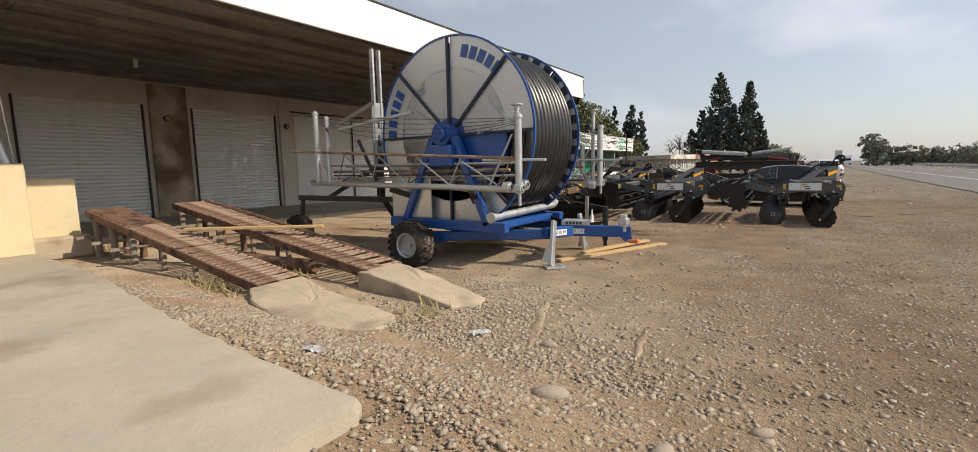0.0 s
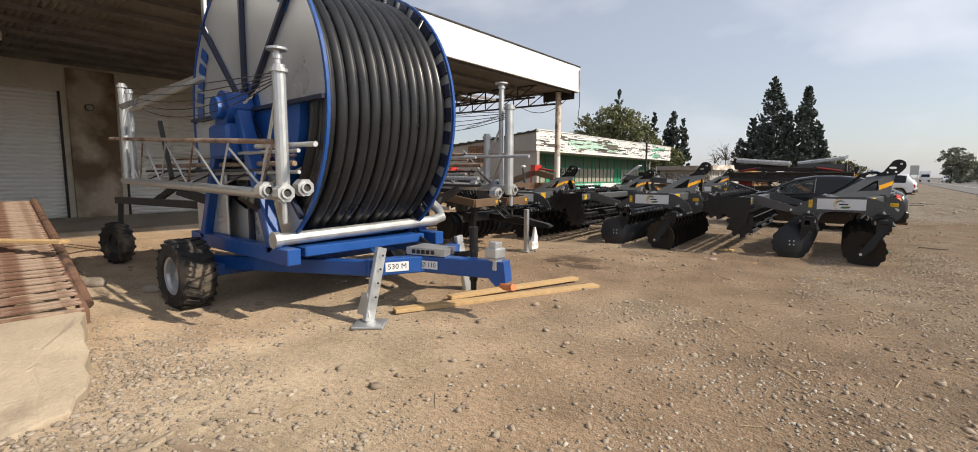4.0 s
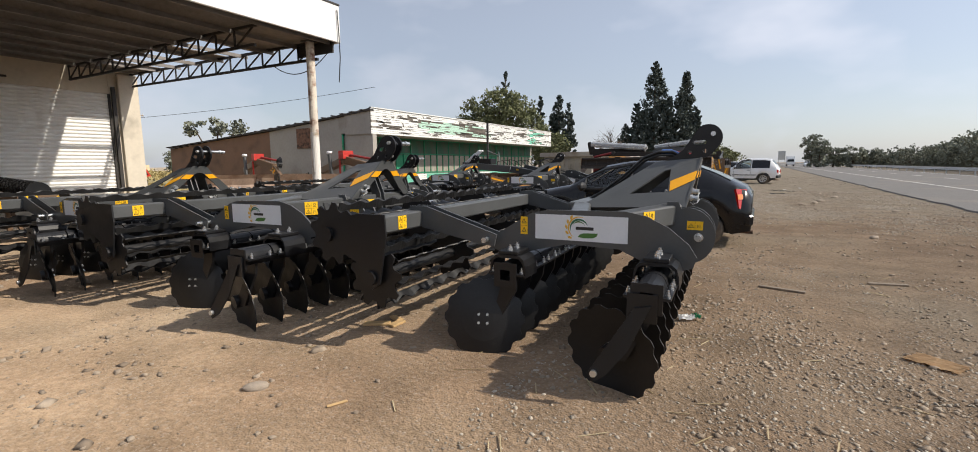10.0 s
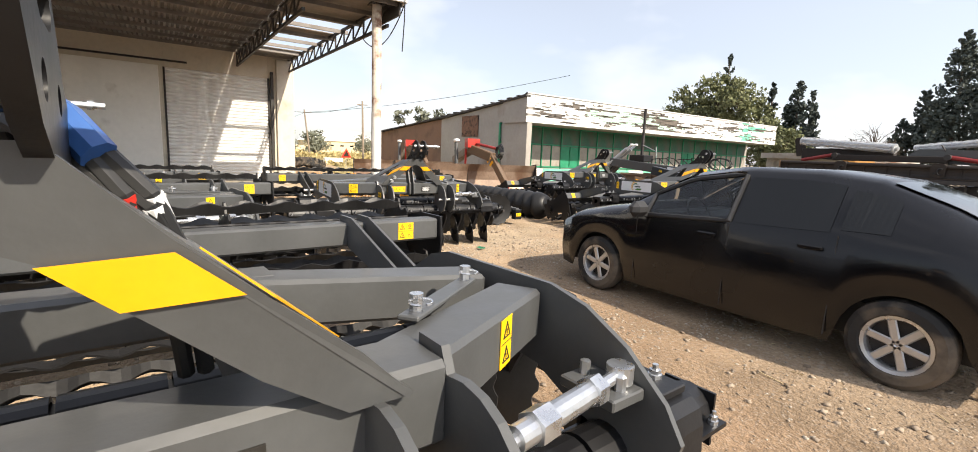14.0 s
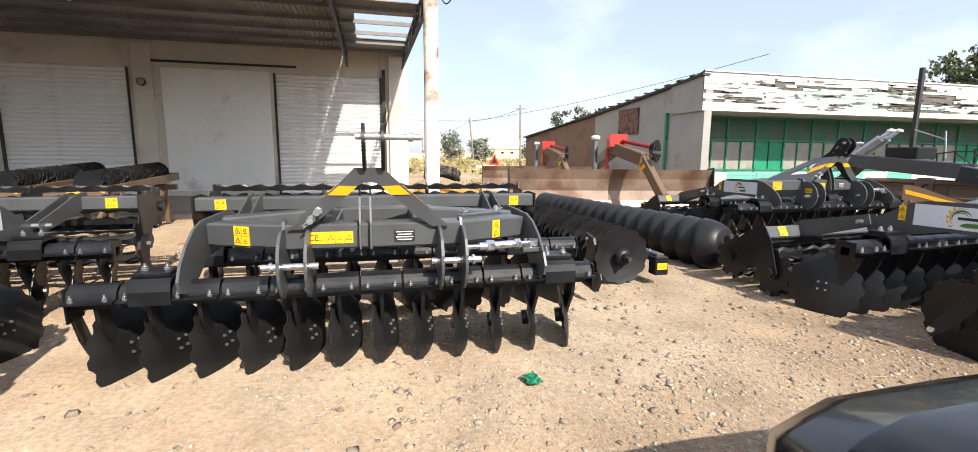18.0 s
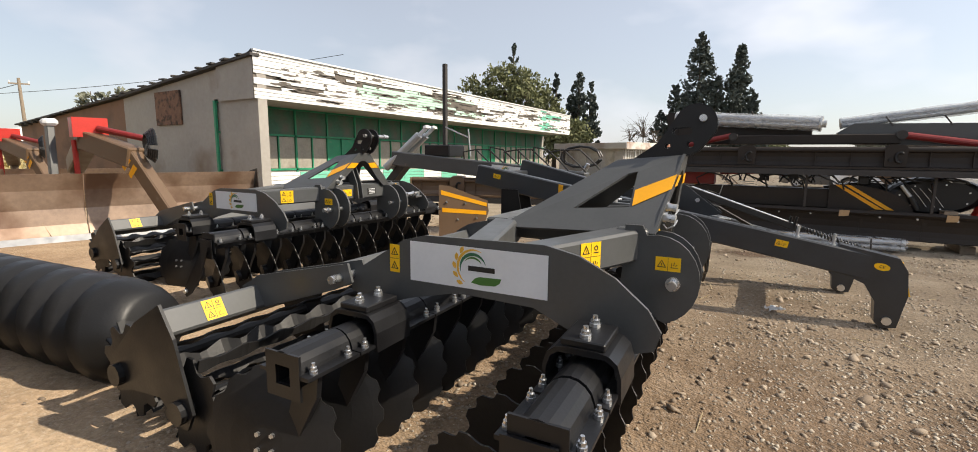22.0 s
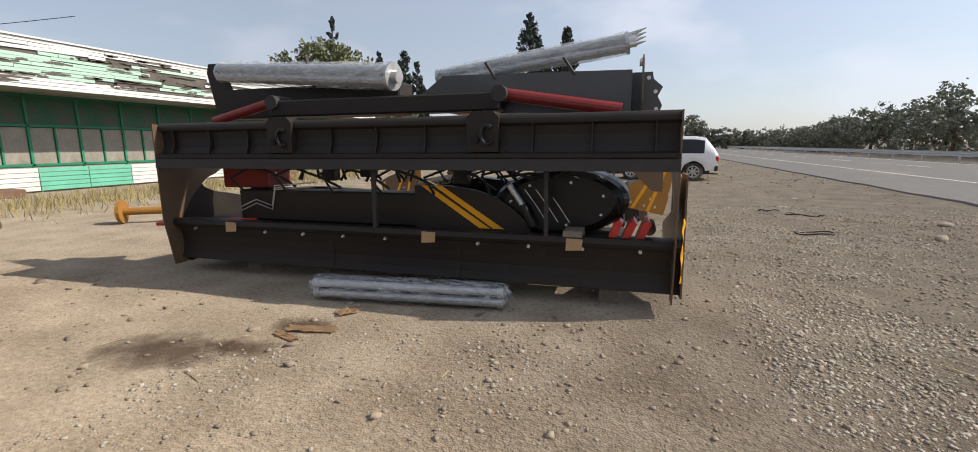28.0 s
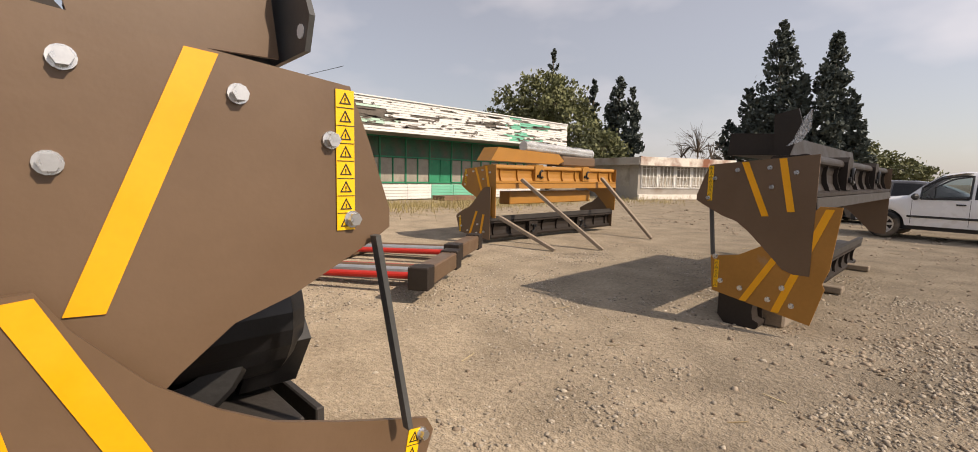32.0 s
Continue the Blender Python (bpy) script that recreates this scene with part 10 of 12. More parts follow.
def build_roller_cart():
    c = thing("roller_cart", pose(0, 0, 0), "brown wheeled frame carrying two black spiked rollers", "roller cart")
    back = Vector((-1.85, -0.32, 0.31))
    for y0, y1 in ((7.28, 7.89), (8.25, 8.85)):
        roller_frame(c, Vector((-6.46, y0, 0.89)), Vector((-6.42, y1, 0.91)), back)
    for x, y in ((-8.0, 6.92), (-7.85, 8.95)):
        w = new("wheel")
        w.matrix_basis = pose(x, y, 0.36, 0, 0, 8)
        w.parent = c
        wheel(w, Matrix(), 0.36, 0.24, 0.17, BLACK_PAINT, 18, 0)
    part("axle", beam(B(), (-8.0, 6.92, 0.40), (-7.85, 8.95, 0.40), 0.10, 0.10), BLACK_PAINT, c)
    for y in (7.4, 8.5):
        part("axle_post", beam(B(), (-7.9, y, 0.40), (-7.9, y, 1.08), 0.10, 0.10), BLACK_PAINT, c)
        part("front_post", beam(B(), (-6.62, y, 0.45), (-6.55, y, 0.85), 0.09, 0.09), BLACK_PAINT, c)
    part("cross_beam", box(B(), (-6.75, 8.0, 0.62), (0.16, 1.3, 0.16), bevel=0.01), BLACK_PAINT, c)
    part("drum", cyl(B(), (-7.3, 7.35, 0.42), (-7.2, 8.7, 0.42), 0.22, 20), BLACK_STEEL, c)
    for k in range(9):
        y = 7.4 + 0.15 * k
        part("drum_ring", lathe(B(), [(0.21, -0.012), (0.27, -0.008), (0.27, 0.008), (0.21, 0.012)], 18, pose(-7.30 + 0.011 * k, y, 0.42, 90, 0, 0)), BLACK_STEEL, c)
    part("drawbar", beam(B(), (-6.9, 8.0, 0.62), (-5.75, 8.05, 0.54), 0.11, 0.13, 0.01), BLACK_PAINT, c)
    bm = slab(B(), [(-5.80, 7.99, 0.47), (-5.36, 8.0, 0.46), (-5.31, 8.0, 0.50), (-5.40, 8.0, 0.54), (-5.80, 8.0, 0.60)], (0, 0.12, 0))
    part("hitch_tongue", bm, BLACK_PAINT, c)
    bm = beam(B(), (-5.78, 7.94, 0.78), (-5.78, 7.94, 0.02), 0.07, 0.07)
    box(bm, (-5.78, 7.94, 0.012), (0.2, 0.2, 0.02))
    part("stand", bm, GALV, c, "galvanised parking stand")
    for k in range(7):
        bm = tube(B(), [(-6.5, 7.75 + 0.08 * k, 0.80), (-6.32, 7.78 + 0.07 * k, 0.72 - 0.03 * (k % 3)), (-6.2, 7.85 + 0.04 * k, 0.60 + 0.04 * (k % 2)), (-6.0, 7.95 + 0.02 * k, 0.64)], 0.013, 6)
        part("hose", bm, CABLE, c)
    return c


build_roller_cart()
build_stored_rollers()
bm = B()
gr = []
for i in range(9):
    f = i / 8
    gr.append([bm.verts.new((0.04 * math.cos(2 * math.pi * j / 10) * (0.3 + f) + 0.02 * noise.noise((i * 0.9, j, 1)), 0.13 * math.sin(2 * math.pi * j / 10) * (0.15 + 0.95 * math.sin(min(1, f * 1.25) * 1.5)) + 0.02 * noise.noise((i, j * 0.9, 3)), 0.46 - 0.43 * f)) for j in range(10)])
for p, q in zip(gr, gr[1:]):
    for j in range(10):
        bm.faces.new((p[j], p[(j + 1) % 10], q[(j + 1) % 10], q[j]))
bm.faces.new(list(gr[-1]))
bag = tagged(part("plastic_bag", bm, WHITE_BAG), "crumpled white plastic bag hanging on the cart's stand", "plastic bag")
bag.matrix_basis = pose(-5.72, 8.12, 0.02, 0, 0, 10)

# ---- brown side plate standing behind the harrow ----
s = thing("loose_side_plate", pose(-9.5, 23.8, 0, 0, 0, 42), "brown side plate with yellow stripes standing in the yard", "side plate")
part("plate", slab(B(), [(0.0, 0, 0.0), (0.0, 0, 0.95), (0.18, 0, 0.93), (0.50, 0, 0.80), (0.78, 0, 0.70), (0.80, 0, 0.52), (0.62, 0, 0.0)], (0, 0.014, 0)), BROWN_PAINT, s)
for a, b in (((0.03, 0.80), (0.77, 0.66)), ((0.05, 0.52), (0.76, 0.53))):
    part("stripe", slab(B(), [(a[0], -0.003, a[1]), (b[0], -0.003, b[1] - 0.06), (b[0], -0.003, b[1]), (a[0], -0.003, a[1] + 0.07)], (0, -0.002, 0)), YELLOW, s, "reflective yellow stripe")
for x, z in ((0.12, 0.68), (0.42, 0.66), (0.30, 0.40), (0.6, 0.42)):
    o = part("bolt", cyl(B(), (x, -0.02, z), (x, 0, z), 0.018, 6), ZINC, s)
part("brace", beam(B(), (0.4, 0.02, 0.6), (0.45, 0.55, 0.02), 0.04, 0.04), DARK_STEEL, s)

# ---- yellow rake ----
def build_rake():
    r = thing("yellow_rake", pose(0, 0, 0), "bright yellow toothed harrow section on the ground", "rake")
    YP = YELLOW
    a, b = Vector((-16.6, 16.75, 0.0)), Vector((-12.75, 17.25, 0.0))
    d = (b - a).normalized()
    nn = Vector((-d.y, d.x, 0))
    for o, z in ((-0.42, 0.26), (0.0, 0.48), (0.42, 0.26)):
        bm = beam(B(), a + nn * o + Vector((0, 0, z)), b + nn * o + Vector((0, 0, z)), 0.11, 0.13, 0.01)
        part("bar", bm, YP, r)
    for f in (0.02, 0.5, 0.97):
        q = a.lerp(b, f)
        bm = beam(B(), q - nn * 0.5 + Vector((0, 0, 0.20)), q + Vector((0, 0, 0.50)), 0.14, 0.06, 0.006)
        part("cross_plate", bm, YP, r)
        bm = beam(B(), q + nn * 0.5 + Vector((0, 0, 0.20)), q + Vector((0, 0, 0.50)), 0.14, 0.06, 0.006)
        part("cross_plate", bm, YP, r)
    tooth = None
    for o in (-1, 1):
        for i in range(22):
            p = a.lerp(b, (i + 0.5) / 22) + nn * 0.42 * o + Vector((0, 0, 0.24))
            m = Matrix.Translation(p) @ pose(0, 0, 0, 0, 0, 7 + (180 if o < 0 else 0))
            if tooth is None:
                bm = tube(B(), [(0, -0.12, 0.0), (0, 0.06, 0.03), (0, 0.16, 0.12), (0, 0.20, 0.26), (0, 0.17, 0.36)], 0.014, 6)
                tube(bm, [(0.05, 0.0, 0.0), (0.05, 0.05, -0.12), (0.05, 0.12, -0.22)], 0.014, 6)
                tooth = part("tine", bm, YP, r)
                tooth.matrix_basis = m
            else:
                again(tooth, m)
    bm = B()
    slab(bm, [(-12.70, 17.25, 0.30), (-12.35, 17.32, 0.42), (-11.95, 17.46, 0.26), (-11.75, 17.5, 0.05), (-12.1, 17.42, 0.08), (-12.6, 17.30, 0.10)], (-0.04, 0.2, 0))
    part("end_shoe", bm, YP, r)
    bm = B()
    slab(bm, [(-12.95, 16.75, 0.28), (-12.60, 17.0, 0.42), (-12.55, 17.15, 0.40), (-12.75, 17.05, 0.16), (-13.0, 16.8, 0.14)], (0.05, 0, 0.05))
    part("end_plate", bm, YP, r)


build_rake()

# ---- trees, kiosk, poles and the far side of the road ----
def mesh_part(name, verts, faces, material, parent=None):
    me = bpy.data.meshes.new(name)
    me.from_pydata([tuple(v) for v in verts], [], [tuple(int(i) for i in f) for f in faces])
    me.materials.append(material)
    ob = new(name, me)
    ob.parent = parent
    return ob


def leaf_cloud(centres, sizes, rng, flat=0.0):
    """Small leaf sprays, one folded quad each, turned at random about their centres."""
    c = np.asarray(centres)
    k = len(c)
    a = rng.normal(size=(k, 3))
    a[:, 2] *= 1 - flat
    a /= np.linalg.norm(a, axis=1)[:, None]
    b = rng.normal(size=(k, 3))
    b -= a * (a * b).sum(1)[:, None]
    b /= np.linalg.norm(b, axis=1)[:, None]
    s = np.asarray(sizes)[:, None]
    w = 0.45 + 0.4 * rng.random((k, 1))
    n = np.cross(a, b)
    v = np.stack([c - a * s, c + b * s * w + n * s * 0.15, c + a * s, c - b * s * w + n * s * 0.15], 1).reshape(-1, 3)
    f = np.arange(4 * k).reshape(k, 4)
    return v, f


def branch_mesh(lines, name, material, parent):
    """Tapered limbs as one mesh; each line is (points, thick, thin)."""
    bm = B()
    for pts, r0, r1 in lines:
        for i in range(len(pts) - 1):
            ra = r0 + (r1 - r0) * i / (len(pts) - 1)
            rb = r0 + (r1 - r0) * (i + 1) / (len(pts) - 1)
            cyl(bm, pts[i], pts[i + 1], ra, 6, rb, caps=False)
    return part(name, bm, material, parent)


def conifer(x, y, h, r, seed, label, low=0.8, leaders=(), n=4200):
    """A dark conifer: upswept feathery sprays round a straight trunk, with side leaders (dx, dy, height, radius)."""
    rng = np.random.default_rng(seed)
    t = thing("conifer_tree", pose(x, y, 0), label, "tree", "conifers beyond the yard")
    lines = [([(0, 0, 0), (0.05, 0, h * 0.5), (0, 0, h * 0.97)], 0.28, 0.03)]
    cs, ss = [], []
    for dx, dy, hh, rr, base in [(0, 0, h, r, low)] + [(a, b, c, d, low) for a, b, c, d in leaders]:
        if dx or dy:
            lines.append(([(0, 0, 0.6), (dx * 0.8, dy * 0.8, hh * 0.4), (dx, dy, hh * 0.95)], 0.14, 0.02))
        k = int(n * (hh / h) * (rr / r))
        limbs = max(30, int(k / 38))
        u = rng.random(limbs) ** 0.85
        z0 = base + (hh - base) * u
        ang = rng.random(limbs) * 2 * math.pi
        prof = np.minimum(1.0, 0.25 + 2.2 * u) * (1 - u) ** 0.72
        ln = rr * prof * (0.55 + 0.6 * rng.random(limbs)) + 0.12
        for i in range(limbs):
            m = max(8, int(60 * ln[i] / rr + 6))
            s = rng.random(m) ** 0.65
            rad = s * ln[i]
            zz = z0[i] + 0.55 * rad + rng.normal(size=m) * 0.10 * (0.4 + ln[i]) - 0.15 * (1 - s)
            aa = ang[i] + rng.normal(size=m) * 0.20 * (1.1 - 0.4 * s)
            cs.append(np.stack([dx + rad * np.cos(aa), dy + rad * np.sin(aa), np.minimum(zz, hh + 0.1 - 0.15 * rad)], 1))
            ss.append(0.11 + 0.13 * rng.random(m))
            if i % 4 == 0:
                lines.append(([(dx, dy, z0[i]), (dx + ln[i] * 0.9 * math.cos(ang[i]), dy + ln[i] * 0.9 * math.sin(ang[i]), z0[i] + 0.5 * ln[i])], 0.03, 0.01))
    tip = np.stack([rng.normal(size=40) * 0.06, rng.normal(size=40) * 0.06, h - 0.9 * rng.random(40)], 1)
    cs.append(tip)
    ss.append(np.full(40, 0.1))
    branch_mesh(lines, "trunk", BARK, t)
    v, f = leaf_cloud(np.concatenate(cs), np.concatenate(ss), rng)
    mesh_part("crown", v, f, NEEDLE, t)
    return t


def broadleaf(x, y, h, seed, label, blobs, n, leaf=0.13, material=None, trunk=0.2, group="broadleaved trees", bare=False, name="broadleaf_tree"):
    """A trunk with forked limbs and a crown of leaf clumps about blobs (dx, dy, z, rx, rz)."""
    rng = np.random.default_rng(seed)
    t = thing(name, pose(x, y, 0), label, "tree", group)
    lines = [([(0, 0, 0), (0.1, 0, h * 0.22), (0, 0.1, h * 0.45)], trunk, trunk * 0.6)]
    cs = []
    total = sum(b[3] ** 2 * b[4] for b in blobs)
    for dx, dy, z, rx, rz in blobs:
        start = (0.05, 0, h * 0.3)
        lines.append(([start, (dx * 0.6, dy * 0.6, h * 0.3 + (z - h * 0.3) * 0.55), (dx, dy, z), (dx * 1.1, dy, z + rz * 0.6)], trunk * 0.5, 0.02))
        k = int(n * rx * rx * rz / total)
        clumps = max(10, k // 26)
        d = rng.normal(size=(clumps, 3))
        d /= np.linalg.norm(d, axis=1)[:, None]
        d *= (0.35 + 0.68 * rng.random(clumps) ** 0.5)[:, None]
        cc = d * np.array([rx, rx, rz]) + np.array([dx, dy, z])
        for i, c in enumerate(cc):
            if bare or i % 5 == 0:
                mid = (Vector((dx, dy, z)) + Vector(c)) / 2 + Vector(rng.normal(size=3) * 0.08)
                lines.append(([Vector((dx, dy, z - rz * 0.5)), mid, Vector(c)], 0.035, 0.008))
                if bare:
                    for _ in range(3):
                        lines.append(([mid, Vector(c) + Vector(rng.normal(size=3) * 0.4)], 0.012, 0.004))
            m = 26
            cs.append(c + rng.normal(size=(m, 3)) * np.array([0.26, 0.26, 0.2]) * min(1.0, rx * 0.5 + 0.3))
    branch_mesh(lines, "trunk", BARK, t)
    if not bare:
        pts = np.concatenate(cs)
        v, f = leaf_cloud(pts, leaf * (0.6 + 0.8 * rng.random(len(pts))), rng)
        mesh_part("crown", v, f, material or LEAF, t)
    return t


DARKTREE = "tall dark green conifer beyond the yard"
conifer(-12.6, 71.8, 14.0, 3.1, 1, DARKTREE, 0.6, [(-2.3, 0.4, 9.3, 1.7), (1.9, -0.5, 9.6, 1.6), (-3.6, 0.0, 6.4, 1.5), (-1.0, -1.2, 7.5, 2.2)], 7000)
conifer(-8.9, 71.6, 12.4, 2.3, 2, DARKTREE, 0.6, [(1.4, 0.0, 8.0, 1.3), (-1.0, -0.6, 7.0, 1.5), (1.9, -0.4, 5.6, 1.4), (0.4, -1.0, 6.0, 1.8)], 6500)
broadleaf(-7.3, 84.0, 5.2, 3, "low rounded green tree beside the conifers", [(-1.4, 0, 3.0, 2.2, 2.2), (1.2, 0.5, 2.3, 2.0, 1.7), (3.2, 0.2, 1.6, 1.6, 1.3)], 5200, 0.16)
conifer(-30.8, 65.5, 13.6, 1.5, 4, "dark conifer tip showing above a green tree", 4.0, [], 1800)
broadleaf(-29.5, 63.5, 11, 5, "large light green broadleaved tree behind the old showroom", [(-4.2, 0, 7.4, 2.8, 2.6), (-1.4, 0.6, 8.6, 2.9, 2.6), (1.6, 0, 7.6, 2.8, 2.6), (3.6, -0.3, 5.4, 2.5, 2.3), (-2.2, -0.6, 5.2, 3.2, 2.4), (5.2, 0, 3.4, 2.0, 2.0)], 14000, 0.17)
conifer(-25.0, 64.0, 9.8, 0.8, 6, "slim dark cypress beside the green tree", 1.5, [], 1800)
conifer(-22.6, 64.2, 9.7, 2.0, 7, "dark cedar with open spreading branches", 1.0, [(1.3, 0, 8.7, 1.2), (-0.8, 0.3, 7.2, 1.3), (1.5, 0.2, 6.0, 1.2)], 3000)
broadleaf(-22.0, 61.0, 5, 8, "yellowing green tree leaning over the kiosk", [(0, 0, 3.4, 1.9, 1.6), (-1.8, 0, 2.6, 1.8, 1.5)], 3600, 0.15)
broadleaf(-16.6, 66.5, 6.2, 9, "bare leafless tree beside the dark conifers", [(0, 0, 4.2, 1.8, 1.5), (-1.3, 0, 3.6, 1.3, 1.1), (1.0, 0.3, 3.4, 1.4, 1.2)], 1500, bare=True, trunk=0.13, group="bare trees", name="bare_tree")
broadleaf(-44.5, 33.5, 6.0, 10, "thin grey-green young tree behind the showroom", [(-0.2, -1.6, 4.9, 0.7, 0.9), (0.2, 0.4, 5.0, 0.8, 0.9), (0, 2.2, 4.8, 0.8, 0.9)], 900, 0.16, LEAF_FAR)
# along the road
for k, (x, y, h, w) in enumerate([(9.6, 142, 8.0, 2.1), (11.0, 140, 7.0, 1.9), (14.0, 143, 4.6, 2.2), (17.2, 140, 4.5, 2.3), (20.6, 142, 4.4, 2.0), (23.6, 139, 3.0, 1.8)]):
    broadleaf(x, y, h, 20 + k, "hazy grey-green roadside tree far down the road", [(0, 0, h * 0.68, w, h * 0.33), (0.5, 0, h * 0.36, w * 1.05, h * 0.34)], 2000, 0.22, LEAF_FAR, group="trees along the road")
rnd = random.Random(12)
yy = 66.0
k = 0
while yy < 300:
    h = 6.4 - 0.035 * (yy - 66) + rnd.uniform(-0.9, 0.9)
    h = max(2.4, h)
    w = h * rnd.uniform(0.42, 0.6)
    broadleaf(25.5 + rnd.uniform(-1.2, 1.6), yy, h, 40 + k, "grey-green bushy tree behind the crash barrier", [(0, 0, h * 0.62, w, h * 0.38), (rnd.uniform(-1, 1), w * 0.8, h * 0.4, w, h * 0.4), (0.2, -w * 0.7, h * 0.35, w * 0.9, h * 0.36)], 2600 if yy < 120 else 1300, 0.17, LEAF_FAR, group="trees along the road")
    yy += h * rnd.uniform(0.75, 1.0) * (1.0 if yy < 130 else 2.0)
    k += 1
for k, (y0, hh) in enumerate([(56, 6.2), (50, 5.4), (44, 5.8), (37, 5.0), (30, 5.5)]):
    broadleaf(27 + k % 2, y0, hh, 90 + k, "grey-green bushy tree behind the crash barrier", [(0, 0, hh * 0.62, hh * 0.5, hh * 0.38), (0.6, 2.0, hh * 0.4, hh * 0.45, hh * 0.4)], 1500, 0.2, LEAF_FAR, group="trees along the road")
# trees in the field
for k, (x, y, h, w) in enumerate([(-75, 26.9, 4.9, 1.4), (-75, 31.3, 4.0, 1.5), (-95, 46.0, 4.2, 1.8), (-66, 41.0, 3.4, 1.2)]):
    broadleaf(x, y, h, 110 + k, "round grey-green tree standing in the dry field", [(0, 0, h * 0.66, w, h * 0.33), (0.2, 0.3, h * 0.42, w * 1.15, h * 0.3)], 2200, 0.15, LEAF_FAR, group="trees in the field")


def scrub():
    rng = np.random.default_rng(5)
    cs = []
    for _ in range(260):
        x, y = rng.uniform(-105, -36), rng.uniform(4, 60)
        if y > 25 and x > -50:
            continue
        r = rng.uniform(0.3, 1.1)
        cs.append(np.array([x, y, r * 0.35]) + rng.normal(size=(60, 3)) * np.array([r, r * 1.3, r * 0.28]))
    c = np.concatenate(cs)
    c[:, 2] = np.abs(c[:, 2])
    v, f = leaf_cloud(c, 0.12 + 0.1 * rng.random(len(c)), rng)
    tagged(mesh_part("field_scrub", v, f, DRY_GRASS), "yellow-green weeds and scrub in the dry field", "scrub", kind="stuff")


scrub()


def build_kiosk():
    k = thing("roadside_kiosk", pose(-15.05, 54.1, 0, 0, 0, -21), "low pale kiosk with barred windows and rusty sign board", "kiosk", kind="structure")
    W, L = 6.6, 7.2
    bm = B()
    box(bm, (-W / 2, 0.1, 1.05), (W, 0.2, 2.1))
    box(bm, (-W / 2, L - 0.1, 1.05), (W, 0.2, 2.1))
    box(bm, (-W + 0.1, L / 2, 1.05), (0.2, L - 0.4, 2.1))
    box(bm, (-0.1, L / 2, 0.35), (0.2, L - 0.4, 0.7))
    part("wall", bm, GREY_WALL, k)
    bm = B()
    box(bm, (0.06, L / 2, 0.16), (0.14, L, 0.32), bevel=0.02)
    part("plinth", bm, WHITE_WASH, k, "whitewashed plinth")
    bm = B()
    slab(bm, [(0.5, -0.35, 2.12), (0.5, L + 0.3, 2.12), (-W - 0.3, L + 0.3, 2.12), (-W - 0.3, -0.35, 2.12)], (0, 0, 0.12))
    part("roof", bm, DARK_STEEL, k)
    bm = B()
    box(bm, (0.53, L / 2, 2.32), (0.06, L + 0.7, 0.52), bevel=0.01)
    part("sign_board", bm, KIOSK_SIGN, k, "rust-stained white sign board")
    bm = B()
    box(bm, (-W / 2 + 0.1, -0.38, 2.32), (W + 0.8, 0.05, 0.46), bevel=0.01)
    part("side_fascia", bm, GREY_WALL, k, "plain grey fascia board")
    for j in range(5):
        y0 = 0.25 + j * (L - 0.4) / 5
        w = (L - 0.4) / 5 - 0.1
        win = new("window")
        win.parent = k
        bm = B()
        for z in (0.74, 2.06):
            box(bm, (0, y0 + w / 2, z), (0.08, w, 0.07))
        for y in (y0, y0 + w):
            box(bm, (0, y, 1.4), (0.08, 0.07, 1.36))
        part("window_frame", bm, FASCIA, win)
        bm = B()
        box(bm, (-0.06, y0 + w / 2, 1.4), (0.015, w - 0.07, 1.26))
        part("pane", bm, CURTAIN, win)
        bm = B()
        for i in range(9):
            y = y0 + w * (i + 0.5) / 9
            beam(bm, (0.10, y, 0.72), (0.10, y + (0.1 if i % 2 else -0.1), 2.08), 0.02, 0.02)
        for z in (0.9, 1.4, 1.9):
            beam(bm, (0.11, y0, z), (0.11, y0 + w, z), 0.02, 0.02)
        part("window_grille", bm, FASCIA, win, "white welded window bars")
    bm = B()
    for i in range(4):
        box(bm, (-1.2 - i * 1.45, -0.01, 1.35), (0.9, 0.03, 1.1), bevel=0.004)
    part("side_window", bm, CURTAIN, k)


build_kiosk()


def build_pole(base, top, arm, label, group="wooden power poles"):
    p = thing("utility_pole", Matrix.Translation(base), label, "utility pole", group)
    v = Vector(top) - Vector(base)
    bm = cyl(B(), (0, 0, 0), v, 0.13, 10, 0.09)
    part("post", bm, GREY_WOOD, p)
    bm = B()
    at = v * 0.94
    beam(bm, at - Vector((0.2, arm, 0)), at + Vector((0.2, arm, 0)), 0.09, 0.09)
    part("crossarm", bm, GREY_WOOD, p)
    for s in (-0.9, 0.9):
        bm = cyl(B(), at + Vector((0.2 * s, arm * s, 0.05)), at + Vector((0.2 * s, arm * s, 0.2)), 0.04, 8)
        part("insulator", bm, WHITE_BAG, p)
    return Vector(base) + at


